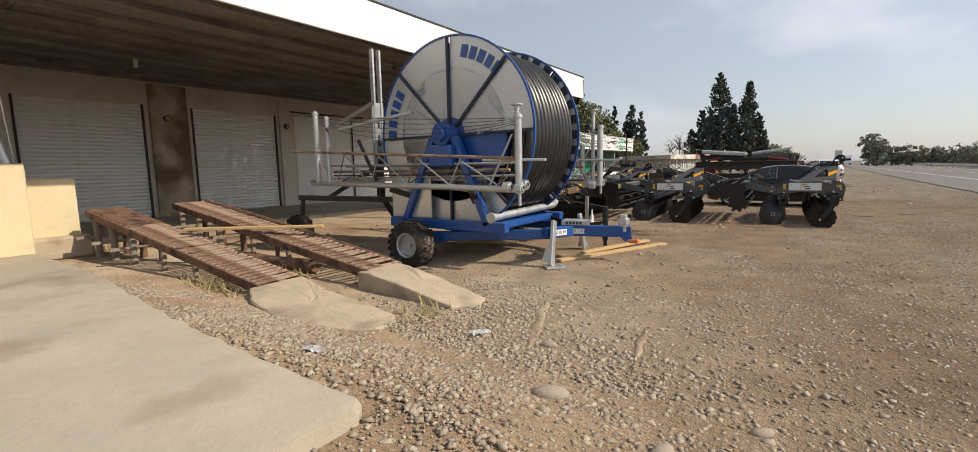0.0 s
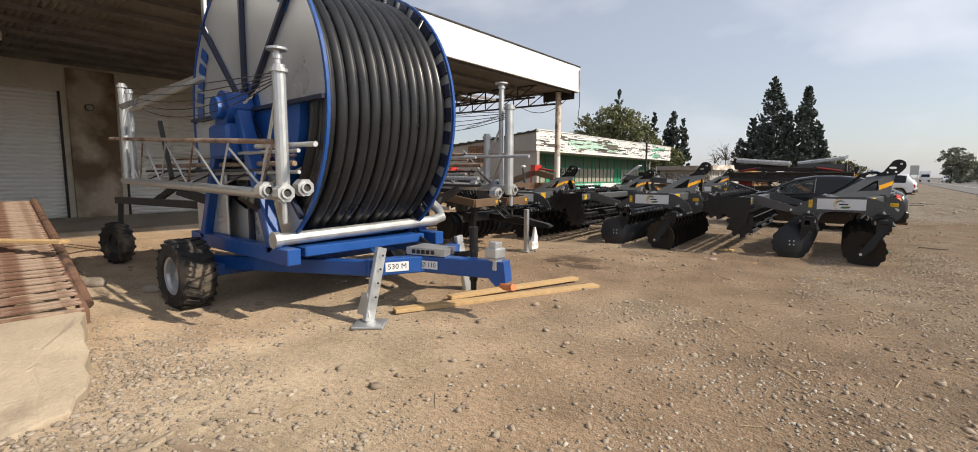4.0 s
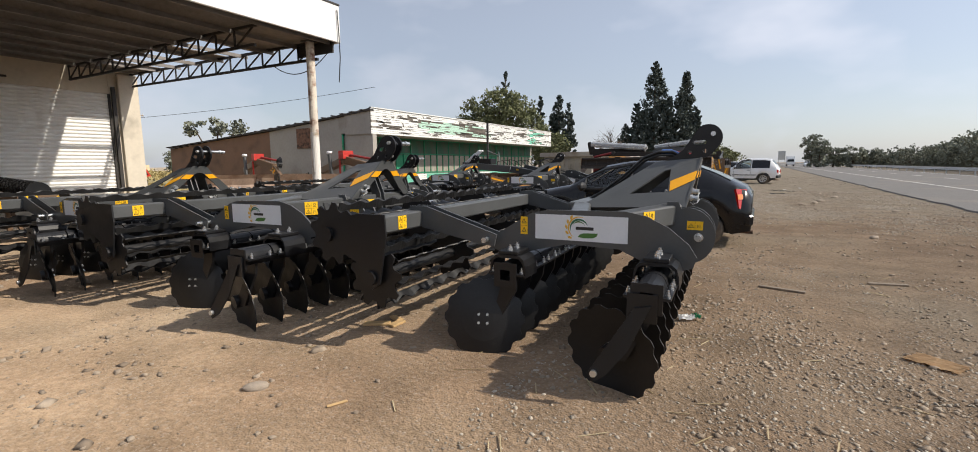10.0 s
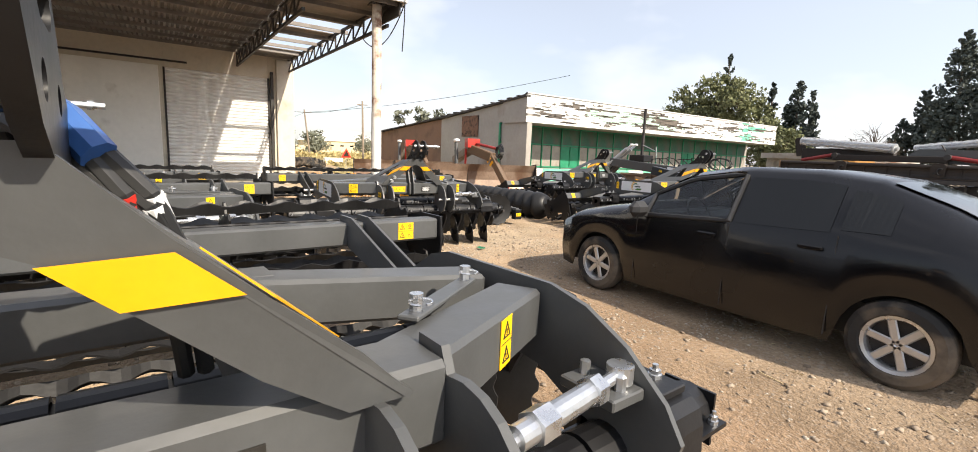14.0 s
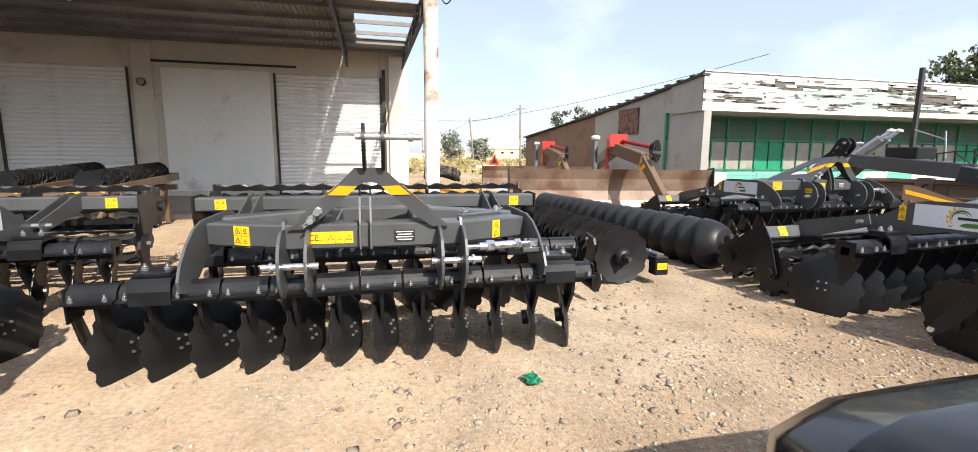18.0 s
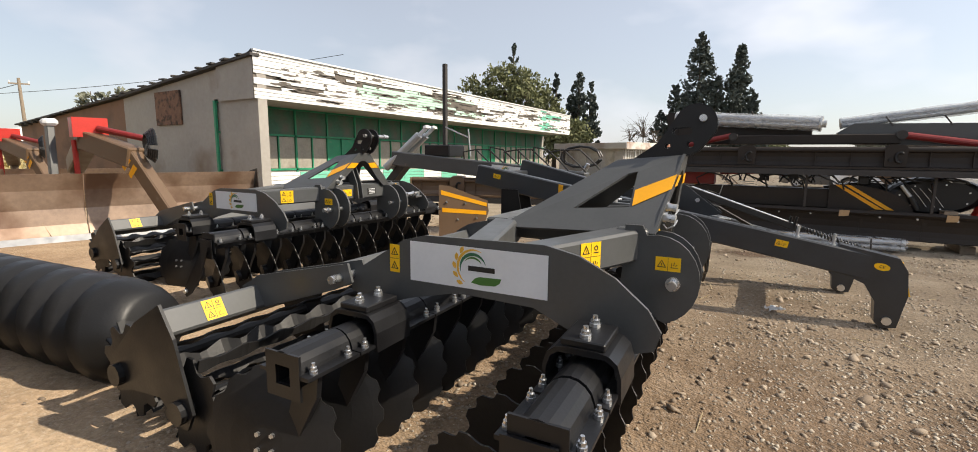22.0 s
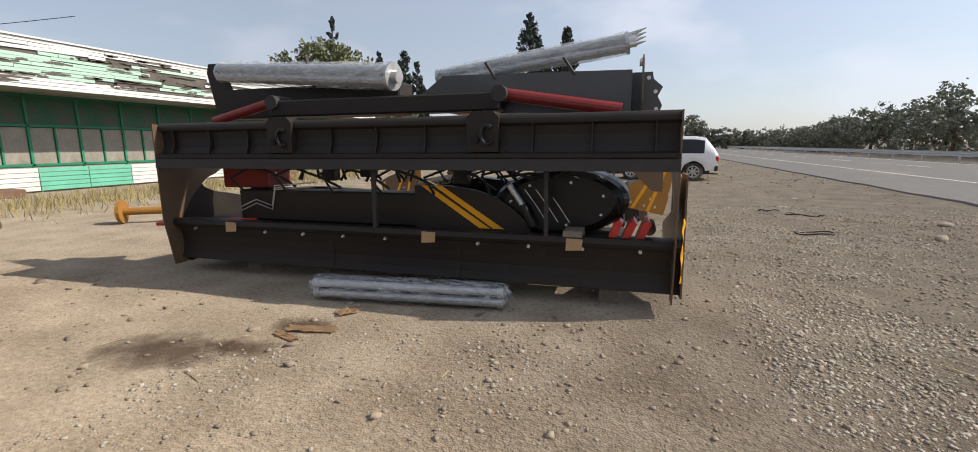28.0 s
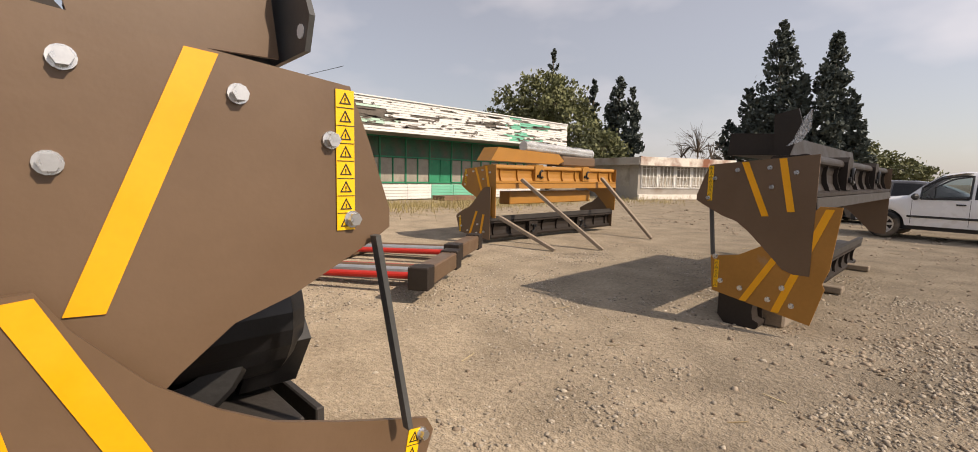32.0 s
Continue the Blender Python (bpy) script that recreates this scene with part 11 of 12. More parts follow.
pa = build_pole((-70, 29.4, 0), (-70, 28.7, 6.5), 0.9, "leaning wooden power pole with a crossarm in the field")
pb = build_pole((-92, 27.7, 0), (-92, 27.1, 5.9), 0.8, "leaning wooden power pole with a crossarm in the field")
pc = build_pole((-118, 27.4, 0), (-118, 27.2, 5.5), 0.7, "leaning wooden power pole with a crossarm in the field")
pd = build_pole((-50, 29.9, 0), (-50, 29.8, 6.4), 0.5, "thin dark pole behind the showroom", "lighting poles")
for p, q, d in ((pa, pb, 0.5), (pb, pc, 0.5), (pa, Vector((-58, -30, 8.0)), 0.9), (pa, Vector((-36, 46, 9.5)), 0.6), (pa, pd, 0.3), (pc, Vector((-150, -10, 6.0)), 0.8)):
    bm = tube(B(), sag(p, q, d, 14), 0.022, 5)
    tagged(part("overhead_wire", bm, CABLE), "sagging dark overhead wire between the poles", "wire", "overhead wires")


def build_shed(x, y, w, d, h, roof, label, roof_mat, wall_mat):
    s = thing("far_building", pose(x, y, 0), label, "building", "far buildings")
    bm = B()
    box(bm, (0, 0, h / 2), (d, w, h))
    part("wall", bm, wall_mat, s)
    bm = B()
    slab(bm, [(d / 2 + 0.4, -w / 2 - 0.5, h), (d / 2 + 0.4, w / 2 + 0.5, h), (d / 2 + 0.4, w * 0.15, h + roof), (d / 2 + 0.4, -w * 0.15, h + roof)], (-d - 0.8, 0, 0))
    part("roof", bm, roof_mat, s)
    for i in range(int(w // 3)):
        y0 = -w / 2 + 1.5 + i * 3
        win = part("window", box(B(), (d / 2 + 0.02, y0, h * 0.55), (0.06, 1.1, 0.9), bevel=0.02), GLASS_DARK, s)
        part("sill", box(B(), (d / 2 + 0.08, y0, h * 0.55 - 0.5), (0.12, 1.3, 0.08)), wall_mat, win)


build_shed(-150, 58, 22, 10, 3.4, 3.2, "long pale building with a white hipped roof far off", FASCIA, CREAM_WALL)
build_shed(-170, 40, 14, 9, 3.0, 1.8, "small pale house with a white roof far off", FASCIA, CREAM_WALL)
build_shed(-165, 18, 16, 9, 3.0, 2.2, "small pale house with a grey roof far off", GALV, CREAM_WALL)
build_shed(-175, -4, 20, 9, 3.0, 2.0, "small pale house with a grey roof far off", GALV, WHITE_WASH)
bm = B()
box(bm, (-125, 20, 0.9), (0.4, 90, 1.8))
tagged(part("boundary_wall", bm, CREAM_WALL), "long low pale wall across the field", "wall", kind="structure")

# warning triangle and pale block in the field
s = thing("warning_sign", pose(-35, 23.2, 0, 0, 0, 15), "red and white warning triangle on a thin post", "road sign")
part("post", cyl(B(), (0, 0, 0), (0, 0, 1.0), 0.025, 8), GALV, s)
bm = slab(B(), [(0.03, -0.42, 0.75), (0.03, 0.42, 0.75), (0.03, 0, 1.45)], (0.02, 0, 0))
part("rim", bm, RED_PAINT, s)
bm = slab(B(), [(0.053, -0.25, 0.84), (0.053, 0.25, 0.84), (0.053, 0, 1.25)], (0.006, 0, 0))
part("face", bm, DARK_BROWN, s)
bm = box(B(), (0, 0, 0.3), (0.5, 1.5, 0.6), bevel=0.05)
b = tagged(part("concrete_block", bm, WHITE_WASH), "pale concrete block in the dry field", "concrete block")
b.matrix_basis = pose(-40.5, 23.9, 0)

# tractor tyre leaning on a dirt heap
t = thing("tractor_tyre", pose(-26.0, 18.3, 0.46, 72, 0, 64), "large worn tractor tyre lying on the dirt", "tyre")
bm = lathe(B(), [(0.42, -0.2), (0.5, -0.25), (0.72, -0.25), (0.82, -0.17), (0.84, 0), (0.82, 0.17), (0.72, 0.25), (0.5, 0.25), (0.42, 0.2), (0.46, 0.17), (0.7, 0.2), (0.76, 0.0), (0.7, -0.2), (0.46, -0.17), (0.42, -0.2)], 36, pose(0, 0, 0, 90, 0, 0))
part("casing", bm, RUBBER, t, smooth=True)
bm = B()
for i in range(22):
    for s_ in (-1, 1):
        box(bm, None, (0.06, 0.24, 0.05), m=pose(0, 0, 0, 0, 360 * (i + 0.25 * s_) / 22, 0) @ pose(0, s_ * 0.12, 0.85, 0, 0, s_ * 35))
part("tread", bm, RUBBER, t)


def dirt_heap(x, y, r, h, label, seed):
    bm = B()
    rows = []
    for i in range(9):
        u = i / 8
        rows.append([bm.verts.new((x + r * u * math.cos(a) * (1 + 0.25 * noise.noise((a, seed, 0))), y + r * u * math.sin(a), h * (1 - u) ** 1.3 * (1 + 0.4 * noise.noise((a * 1.5, u * 3, seed))) - 0.05)) for a in [2 * math.pi * j / 24 for j in range(24)]])
    for a, b in zip(rows, rows[1:]):
        for j in range(24):
            bm.faces.new((a[j], a[(j + 1) % 24], b[(j + 1) % 24], b[j]))
    tagged(part("dirt_heap", bm, GROUND, smooth=True), label, "dirt heap", "dirt heaps")


dirt_heap(-25.2, 17.9, 2.2, 0.45, "low heap of dry dirt round the tyre", 3)
dirt_heap(-30.5, 20.5, 2.4, 0.35, "low heap of rubble at the field's edge", 6)


# traffic far down the road
def build_truck(m):
    t = thing("box_truck", m, "white box truck far down the road", "truck")
    part("cargo_box", box(B(), (0, 1.6, 1.85), (2.2, 4.0, 2.1), bevel=0.03), CAR_WHITE, t)
    bm = slab(B(), [(-1.0, -2.1, 0.5), (-1.0, -2.1, 1.3), (-1.0, -1.75, 2.1), (-1.0, -0.5, 2.1), (-1.0, -0.5, 0.5)], (2.0, 0, 0))
    part("cab", bm, CAR_WHITE, t)
    bm = slab(B(), [(-0.85, -2.13, 1.32), (0.85, -2.13, 1.32), (0.8, -1.83, 2.0), (-0.8, -1.83, 2.0)], (0, -0.02, 0))
    part("windscreen", bm, GLASS_DARK, t)
    part("chassis", box(B(), (0, 0.8, 0.6), (1.0, 5.6, 0.25)), DARK_STEEL, t)
    for y in (-1.3, 2.2):
        for x in (-0.85, 0.85):
            w = new("wheel")
            w.matrix_basis = pose(x, y, 0.4, 0, 0, 90)
            w.parent = t
            wheel(w, Matrix(), 0.4, 0.25, 0.24, ALLOY, 12, 0)


build_truck(pose(7.0, 175, 0.1))
build_car(pose(10.6, 165, 0.1, 0, 0, -90), "white car far down the road", CAR_WHITE, ASTRA, (1.225, -1.385), 0.30, 0.345, ASTRA_GLASS, ALLOY, group="traffic on the road")
build_car(pose(13.2, 170, 0.08, 0, 0, 90), "pale car far down the road", CAR_WHITE, NIVA, (1.12, -1.08), 0.335, 0.40, NIVA_GLASS, ALLOY, group="traffic on the road", spokes=7, boxy=True, tail=False)
s = thing("road_sign", pose(4.0, 150, 0), "grey roadside sign on two posts far down the road", "road sign")
part("panel", box(B(), (0, 0, 3.0), (1.6, 0.06, 2.2), bevel=0.02), GALV, s)
for x in (-0.6, 0.6):
    part("post", cyl(B(), (x, 0.06, 0), (x, 0.06, 3.8), 0.05, 8), GALV, s)

# ---- loose stones, straw and litter on the ground ----
def scatter(name, label, material, pts, sizes, rng, squash=0.50):
    """Small angular stones bedded in the earth, one mesh."""
    k = len(pts)
    corner = np.array([(-1, -1, -1), (1, -1, -1), (1, 1, -1), (-1, 1, -1), (-0.7, -0.7, 1), (0.7, -0.7, 1), (0.7, 0.7, 1), (-0.7, 0.7, 1)], float)
    v = corner[None] * (1 + rng.uniform(-0.55, 0.45, (k, 8, 3)))
    v *= np.stack([rng.uniform(0.7, 1.35, k), rng.uniform(0.6, 1.0, k), squash * rng.uniform(0.5, 1.15, k)], 1)[:, None, :]
    a, b = rng.random(k) * 6.283, rng.normal(size=k) * 0.25
    ca, sa, cb, sb = np.cos(a), np.sin(a), np.cos(b), np.sin(b)
    x, y, z = v[..., 0], v[..., 1], v[..., 2]
    y, z = y * cb[:, None] - z * sb[:, None], y * sb[:, None] + z * cb[:, None]
    x, y = x * ca[:, None] - y * sa[:, None], x * sa[:, None] + y * ca[:, None]
    v = np.stack([x, y, z], 2) * (0.5 * np.asarray(sizes))[:, None, None] + np.asarray(pts)[:, None, :]
    q = np.array([(0, 3, 2, 1), (4, 5, 6, 7), (0, 1, 5, 4), (1, 2, 6, 5), (2, 3, 7, 6), (3, 0, 4, 7)])
    f = (q[None] + 8 * np.arange(k)[:, None, None]).reshape(-1, 4)
    ob = mesh_part(name, v.reshape(-1, 3), f, material)
    ob.data.polygons.foreach_set("use_smooth", np.ones(len(f), bool))
    return tagged(ob, label, "gravel", kind="stuff")


def lay(rng, k, x0, x1, y0, y1, small, big, gather=1.6, keep=0.5):
    """Stone places that gather in drifts, and their sizes."""
    out, size = [], []
    while len(out) < k:
        x, y = rng.uniform(x0, x1), rng.uniform(y0, y1)
        d = 0.5 + 0.9 * noise.noise((x * gather, y * gather, 1.5)) + 0.5 * noise.noise((x * 0.4, y * 0.4, 8.0))
        if rng.random() > d + (1 - keep) * 0.2:
            continue
        s = small * (big / small) ** (rng.random() ** 2.6)
        out.append((x, y, height(x, y) + 0.12 * s))
        size.append(s)
    return out, size


rng = np.random.default_rng(31)
pts, sz = [], []
for k, box4, lo, hi in ((9000, (-6.5, 4.6, 6.0, 22.0), 0.010, 0.048), (6500, (-3.2, 4.6, 22.0, 40.0), 0.010, 0.046), (5000, (-3.0, 4.6, -1.5, 6.0), 0.010, 0.052), (9000, (-1.2, 3.2, 5.5, 14.0), 0.008, 0.035), (7000, (-0.8, 3.6, 26.0, 33.0), 0.008, 0.035), (2600, (-12.0, -3.0, 2.0, 27.0), 0.02, 0.08), (2500, (-14.0, 4.6, 40.0, 60.0), 0.03, 0.10), (5000, (-8.0, -1.0, 15.0, 24.0), 0.010, 0.05)):
    p, s = lay(rng, k, *box4, lo, hi)
    pts += p
    sz += s
for k, box4, lo, hi in ((5200, (-3.2, 4.4, 19.5, 27.0), 0.012, 0.050), (4600, (-1.6, 4.4, 27.0, 34.0), 0.012, 0.055), (2600, (-1.6, 4.4, 6.0, 19.5), 0.012, 0.048)):
    p, s = lay(rng, k, *box4, lo, hi, 1.1, 0.3)
    pts += p
    sz += s
scatter("gravel", "loose tan stones and grit on dusty earth", GRAVEL, pts, sz, rng)


def grit_places(rng, k, x0, x1, y0, y1, small, big):
    """Fine stones in sharp-edged patches with bare earth between."""
    out, size = [], []
    while len(out) < k:
        x, y = rng.uniform(x0, x1), rng.uniform(y0, y1)
        d = 0.30 + 1.5 * noise.noise((x * 0.75, y * 0.75, 4.5)) + 0.9 * noise.noise((x * 2.6, y * 2.6, 6.5))
        if rng.random() > max(d, 0.05):
            continue
        s = small * (big / small) ** (rng.random() ** 1.8)
        out.append((x, y, height(x, y) + 0.10 * s))
        size.append(s)
    return out, size


pts, sz = [], []
for k, box4, lo, hi in ((26000, (-1.4, 4.6, 24.5, 35.0), 0.009, 0.034), (16000, (-3.0, 4.6, -2.5, 6.0), 0.009, 0.032), (14000, (-1.6, 4.6, 6.0, 15.0), 0.008, 0.028), (14000, (-8.0, -0.5, 14.0, 24.5), 0.008, 0.028), (12000, (-5.0, 3.5, 19.0, 26.5), 0.009, 0.030), (13000, (-1.5, 4.6, 20.0, 28.0), 0.010, 0.034), (12000, (-6.5, 0.5, 28.6, 36.0), 0.010, 0.034)):
    p, s = grit_places(rng, k, *box4, lo, hi)
    pts += p
    sz += s
scatter("fine_gravel", "pale broken stone chips in patches on the earth", PALE_GRAVEL, pts, sz, rng, 0.5)


def drift(k, cx, cy, sx, sy, small, big):
    """Stones thinning out from a centre."""
    out, size = [], []
    while len(out) < k:
        x, y = rng.normal(cx, sx), rng.normal(cy, sy)
        if rng.random() > 0.55 + 0.8 * noise.noise((x * 0.9, y * 0.9, 2.5)):
            continue
        q = small * (big / small) ** (rng.random() ** 2.4)
        out.append((x, y, height(x, y) + 0.10 * q))
        size.append(q)
    return out, size


p, s = drift(13000, -3.3, -0.2, 1.1, 0.9, 0.012, 0.055)
p3, s3 = drift(9000, -6.2, -0.5, 1.5, 0.45, 0.012, 0.05)
p2, s2 = drift(6000, -4.6, 1.9, 0.9, 0.9, 0.010, 0.045)
scatter("grey_gravel", "grey and beige pebbles drifted beside the concrete apron", GREY_GRAVEL, p + p2 + p3, s + s2 + s3, rng)

big = [(-2.55, -0.42, 0.19, 30), (-1.75, -0.75, 0.13, 80), (-3.0, 0.45, 0.12, 10), (-1.35, -0.1, 0.11, 45), (0.4, 1.2, 0.12, 20), (1.6, 27.6, 0.22, 15), (1.35, 26.6, 0.20, 70), (2.2, 29.5, 0.24, 40), (0.9, 25.9, 0.15, 5), (1.9, 31.5, 0.2, 60), (2.6, 32.8, 0.18, 20), (-2.9, 9.2, 0.12, 50), (2.9, 14.0, 0.14, 35), (1.6, 18.4, 0.15, 65), (-8.4, 2.2, 0.28, 20), (-8.0, 1.9, 0.22, 75), (-7.6, 2.6, 0.2, 40), (3.0, 24.2, 0.16, 10)]
for x, y, d, rz in big:
    bm = B()
    bmesh.ops.create_icosphere(bm, subdivisions=2, radius=0.5)
    for vert in bm.verts:
        vert.co *= 1 + 0.22 * noise.noise(vert.co * 2.1 + Vector((x, y, d)))
    ob = tagged(part("stone", bm, STONE, smooth=True), "rounded tan stone half sunk in the earth", "stone", "larger stones")
    ob.matrix_basis = pose(x, y, height(x, y) + 0.10 * d, 0, 0, rz) @ Matrix.Diagonal((d * 1.3, d * 0.8, d * 0.55, 1))

rng = np.random.default_rng(8)
bm = B()
for i in range(420):
    x, y = (rng.uniform(-6, 4), rng.uniform(0, 40)) if i > 150 else (rng.normal(-0.4, 1.0), rng.normal(8.2, 2.0))
    a, ln = rng.random() * 3.14, rng.uniform(0.05, 0.22)
    z = height(x, y) + 0.006
    d = Vector((math.cos(a), math.sin(a), 0.03)) * ln / 2
    beam(bm, Vector((x, y, z)) - d, Vector((x, y, z + 0.004)) + d, rng.uniform(0.003, 0.008), 0.004)
tagged(part("straw", bm, STRAW), "bits of straw and twigs on the ground", "straw", kind="stuff")


def crumple(name, x, y, sx, sy, h, material, label, category, group="litter", rz=0.0, seed=1):
    """A thin crumpled sheet lying on the earth."""
    bm = B()
    n = 7
    g = [[bm.verts.new(((i / n - 0.5) * sx * (1 + 0.2 * noise.noise((j * 0.9, seed, 1))), (j / n - 0.5) * sy * (1 + 0.25 * noise.noise((i * 0.8, seed, 2))), h * (0.35 + 0.9 * abs(noise.noise((i * 0.8 + seed * 3, j * 0.8, 4)))))) for j in range(n + 1)] for i in range(n + 1)]
    for i in range(n):
        for j in range(n):
            bm.faces.new((g[i][j], g[i + 1][j], g[i + 1][j + 1], g[i][j + 1]))
    bmesh.ops.solidify(bm, geom=bm.faces[:], thickness=0.003)
    ob = tagged(part(name, bm, material), label, category, group)
    ob.matrix_basis = pose(x, y, height(x, y) + 0.004, 0, 0, rz)
    return ob


crumple("paper_scrap", -4.15, -1.07, 0.16, 0.11, 0.05, WHITE_BAG, "crumpled white paper scrap on the pebbles", "litter", rz=20, seed=1)
crumple("paper_scrap", -3.66, 0.35, 0.20, 0.10, 0.05, WHITE_BAG, "crumpled white paper scrap on the pebbles", "litter", rz=65, seed=2)
crumple("snack_wrapper", -0.76, 11.87, 0.15, 0.11, 0.06, WHITE_BAG, "crumpled white and green snack wrapper", "litter", rz=30, seed=3)
crumple("snack_wrapper", -0.68, 11.93, 0.05, 0.10, 0.07, GREEN_BAG, "crumpled green end of a snack wrapper", "litter", rz=30, seed=4)
crumple("snack_wrapper", -5.99, 15.9, 0.14, 0.09, 0.06, GREEN_BAG, "crumpled green plastic wrapper under the harrow", "litter", rz=10, seed=5)
crumple("paper_scrap", -4.88, 22.81, 0.16, 0.08, 0.07, WHITE_BAG, "crumpled pale wrapping film on the earth", "litter", rz=40, seed=7)
crumple("paper_scrap", 0.78, 34.65, 0.14, 0.12, 0.05, WHITE_BAG, "white paper scrap on the gravel", "litter", rz=15, seed=8)
crumple("paper_scrap", 1.5, 36.5, 0.12, 0.10, 0.04, WHITE_BAG, "white paper scrap on the gravel", "litter", rz=55, seed=9)
crumple("cardboard_piece", 0.86, 11.69, 0.30, 0.20, 0.03, CARD, "bent piece of pale cardboard on the gravel", "cardboard", rz=-35, seed=10)
crumple("cardboard_piece", -4.52, 26.36, 0.40, 0.11, 0.028, CARD, "torn crumpled cardboard beside the blade stack", "cardboard", rz=10, seed=11)
crumple("cardboard_piece", -4.46, 26.74, 0.17, 0.13, 0.030, CARD, "torn crumpled cardboard beside the blade stack", "cardboard", rz=50, seed=12)
crumple("cardboard_piece", -4.62, 26.20, 0.26, 0.07, 0.020, CARD, "torn crumpled cardboard beside the blade stack", "cardboard", rz=-20, seed=13)


def stick(x, y, ln, w, rz, label, material=None, h=0.02):
    bm = B()
    box(bm, (0, 0, h / 2), (ln, w, h), bevel=0.003)
    for vert in bm.verts:
        vert.co.y += 0.15 * w * noise.noise(vert.co * 5) + (0.25 * w if vert.co.x > ln * 0.4 else 0)
    ob = tagged(part("wood_scrap", bm, material or WOOD), label, "wood scrap", "wood scraps")
    ob.matrix_basis = pose(x, y, height(x, y) + 0.004, 0, 0, rz)


stick(0.01, 13.46, 0.44, 0.05, -14, "short split wooden lath on the gravel", GREY_WOOD)
stick(1.04, 14.15, 0.38, 0.05, 12, "short split wooden lath on the gravel", GREY_WOOD)
stick(-3.08, 10.46, 0.22, 0.08, 25, "broken brown wood pieces between the harrows")
stick(-2.92, 10.55, 0.16, 0.07, 80, "broken brown wood pieces between the harrows")
stick(-3.02, 10.64, 0.14, 0.06, -30, "broken brown wood pieces between the harrows")
stick(-2.3, 9.3, 0.12, 0.02, 60, "thin pale wood splinter on the earth", h=0.01)
stick(-1.4, 8.6, 0.10, 0.02, 15, "thin pale wood splinter on the earth", h=0.01)


def wire_loop(x, y, rx, ry, a0, a1, rz):
    bm = B()
    pts = [(rx * math.cos(radians(a0 + (a1 - a0) * i / 24)), ry * math.sin(radians(a0 + (a1 - a0) * i / 24)), 0.012 + 0.012 * math.sin(i * 0.7)) for i in range(25)]
    tube(bm, pts, 0.011, 6)
    ob = tagged(part("hose_piece", bm, CABLE), "bent length of thin black hose on gravel", "hose", "hose pieces")
    ob.matrix_basis = pose(x, y, height(x, y) + 0.008, 0, 0, rz)


wire_loop(0.41, 31.62, 0.28, 0.13, 10, 330, 10)
wire_loop(0.85, 33.6, 0.30, 0.12, 120, 400, -15)
wire_loop(0.45, 34.1, 0.25, 0.06, 60, 250, -10)


def stain(x, y, r, k, label, seed, material=None, name="oil_stain", category="oil stain", group="oil stains"):
    """A thin soaked patch with a ragged outline, just above the earth."""
    bm = B()
    rows = []
    for u in (0.0, 0.5, 1.0):
        ring = []
        for i in range(40):
            a = 2 * math.pi * i / 40
            q = u * r * (1 + 0.45 * noise.noise((math.cos(a) * 1.6 + seed, math.sin(a) * 1.6, 2)) + 0.16 * noise.noise((math.cos(a) * 6, math.sin(a) * 6, seed)))
            px, py = x + q * math.cos(a), y + k * q * math.sin(a)
            ring.append(bm.verts.new((px, py, height(px, py) + 0.006)))
        rows.append(ring)
    for a, b in zip(rows, rows[1:]):
        for i in range(40):
            bm.faces.new((a[i], a[(i + 1) % 40], b[(i + 1) % 40], b[i]))
    bmesh.ops.remove_doubles(bm, verts=bm.verts, dist=0.0005)
    tagged(part(name, bm, material or OILED, smooth=True), label, category, group)


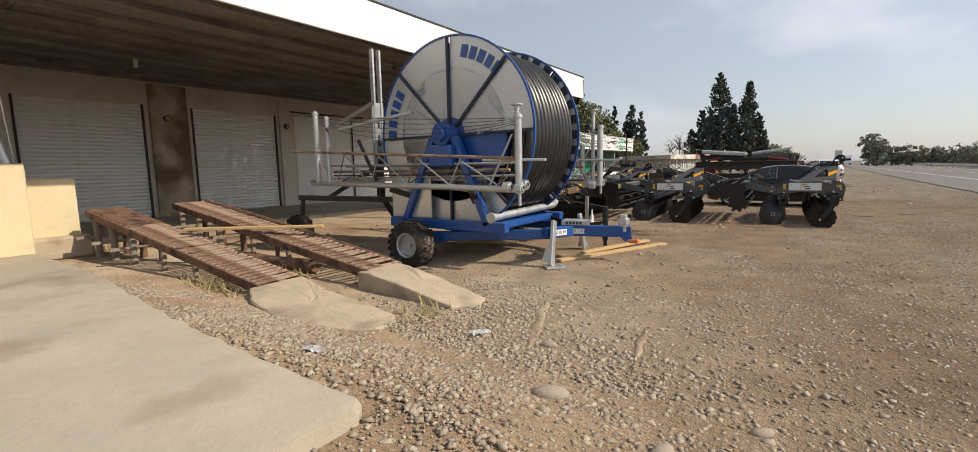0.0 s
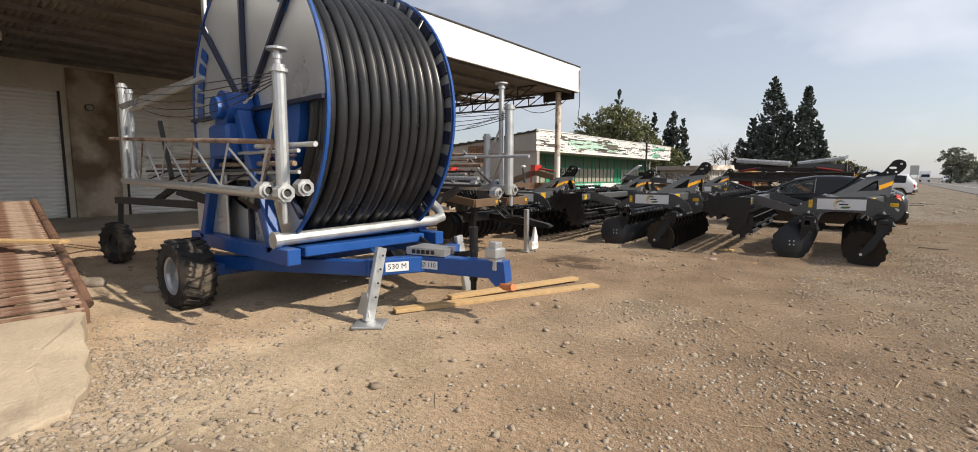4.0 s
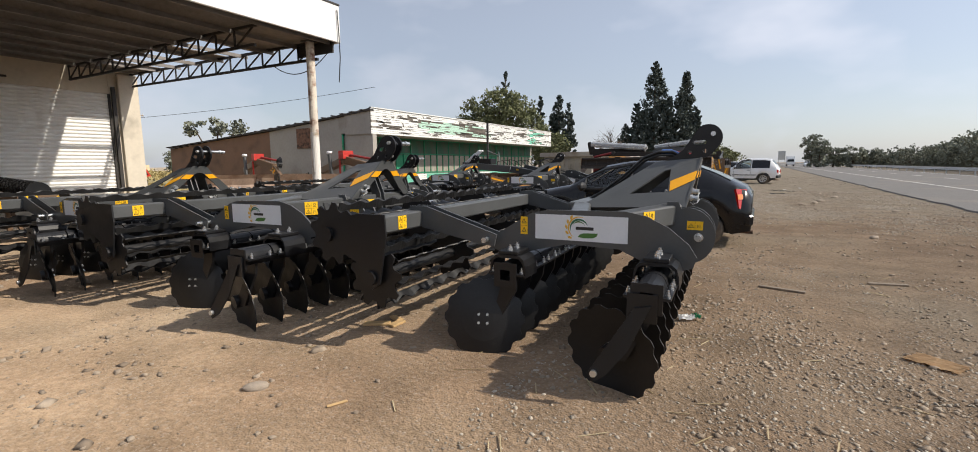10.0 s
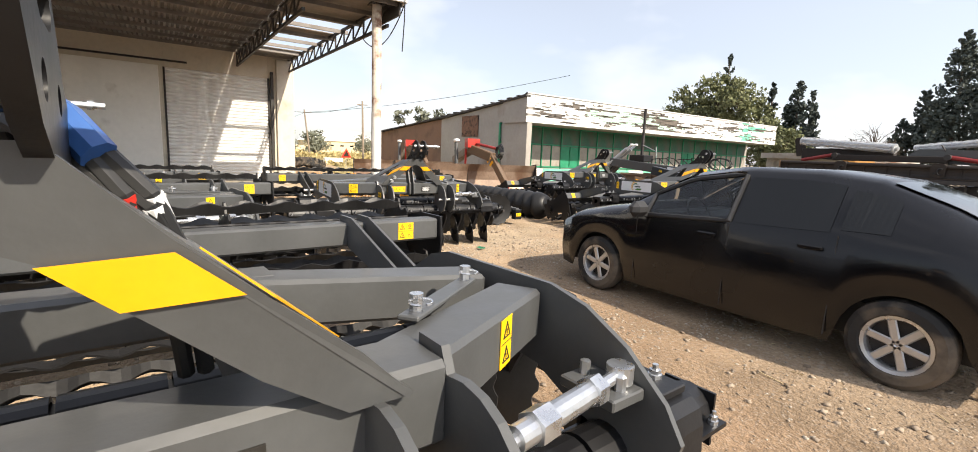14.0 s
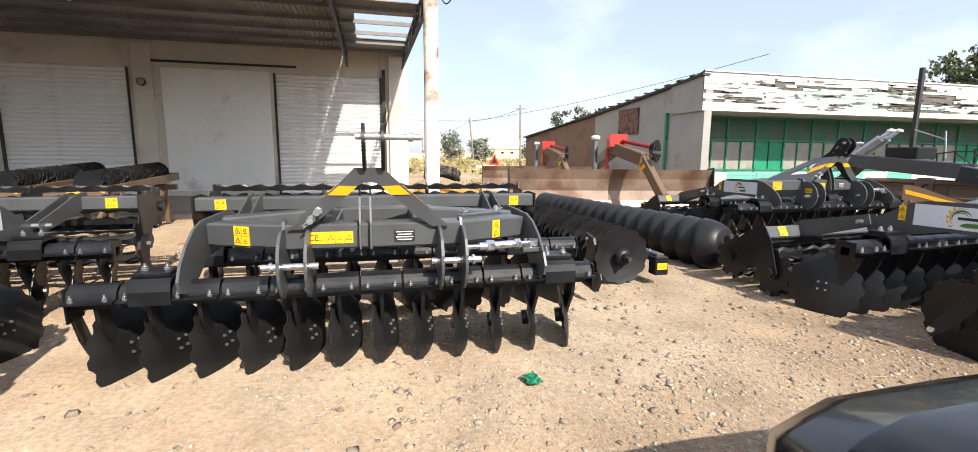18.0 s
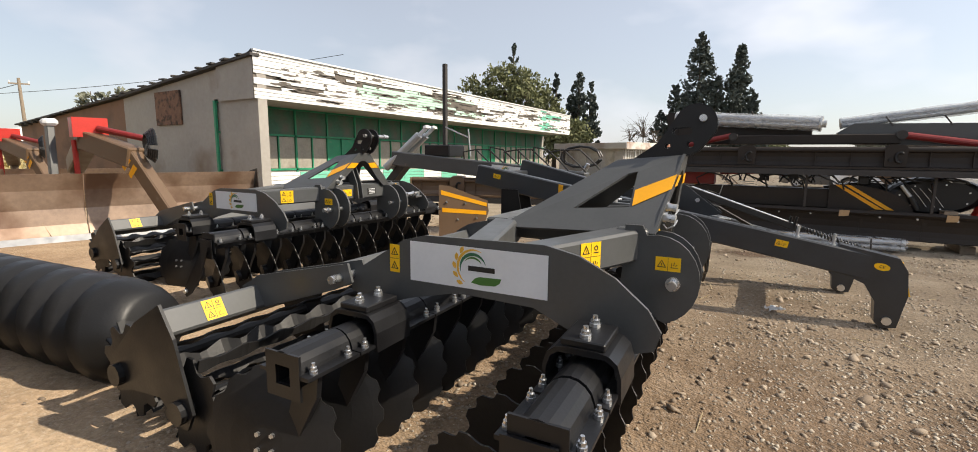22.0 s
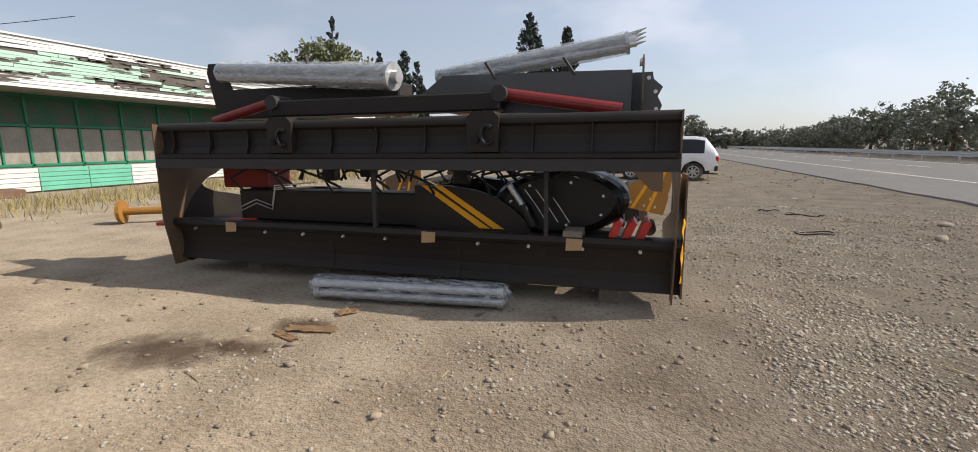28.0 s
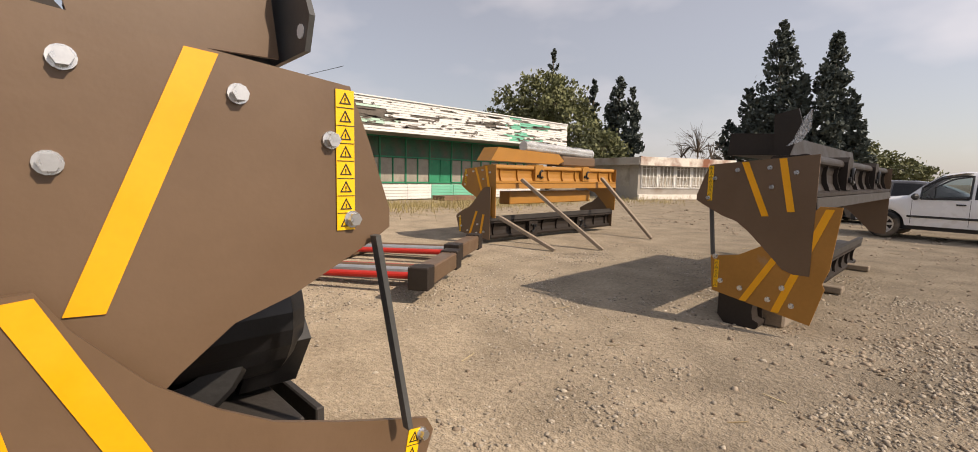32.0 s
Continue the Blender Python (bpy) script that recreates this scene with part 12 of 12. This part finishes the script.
stain(-4.75, 7.85, 0.62, 0.6, "dark brown oil soaked into the earth", 2)
stain(-4.3, 7.35, 0.56, 0.55, "dark brown oil soaked into the earth", 5)
stain(-4.95, 7.45, 0.26, 0.7, "dark brown oil soaked into the earth", 7)
# oil by the blade stack, drawn larger so its colour also carries shade
stain(-5.35, 25.80, 0.62, 0.5, "dark brown oil soaked into the earth", 15)
stain(-4.78, 25.95, 0.36, 0.45, "dark brown oil soaked into the earth", 17)
stain(-4.62, 26.42, 0.34, 0.55, "dark brown oil soaked into the earth", 11)
stain(-1.9, 28.85, 0.28, 0.5, "dark brown oil soaked into the earth", 13)
stain(-2.90, 1.10, 1.25, 0.8, "worn dusty patch of old concrete in the gravel", 21, DUSTY_PATCH, "concrete_patch", "concrete", "concrete patches")


def kerb_edge(p, q, w, seed):
    """A low worn strip of old concrete, almost level with the earth."""
    p, q = Vector(p), Vector(q)
    d = (q - p).normalized()
    side = Vector((-d.y, d.x, 0))
    bm = B()
    rows = []
    n = int((q - p).length / 0.06)
    for i in range(n + 1):
        c = p.lerp(q, i / n)
        c += side * 0.05 * noise.noise((i * 0.22, seed, 0))
        ww = w * (0.75 + 0.5 * noise.noise((i * 0.3, seed, 3))) * min(1, 0.25 + 0.2 * min(i, n - i))
        z = height(c.x, c.y)
        rows.append([bm.verts.new(c + side * u * ww + Vector((0, 0, z + h))) for u, h in ((-0.5, -0.01), (-0.36, 0.008), (0.1, 0.014 + 0.006 * noise.noise((i * 0.6, seed, 7))), (0.38, 0.007), (0.5, -0.01))])
    for a, b in zip(rows, rows[1:]):
        for k in range(4):
            bm.faces.new((a[k], a[k + 1], b[k + 1], b[k]))
    tagged(part("old_kerb", bm, DUSTY_CONC, smooth=True), "worn strip of old concrete sunk in the earth", "concrete", "concrete patches")


kerb_edge((-3.66, 1.66, 0), (-3.12, 0.30, 0), 0.17, 1)
kerb_edge((-3.62, 1.62, 0), (-2.85, 1.80, 0), 0.13, 2)
kerb_edge((-2.42, 1.30, 0), (-2.27, 0.50, 0), 0.11, 3)
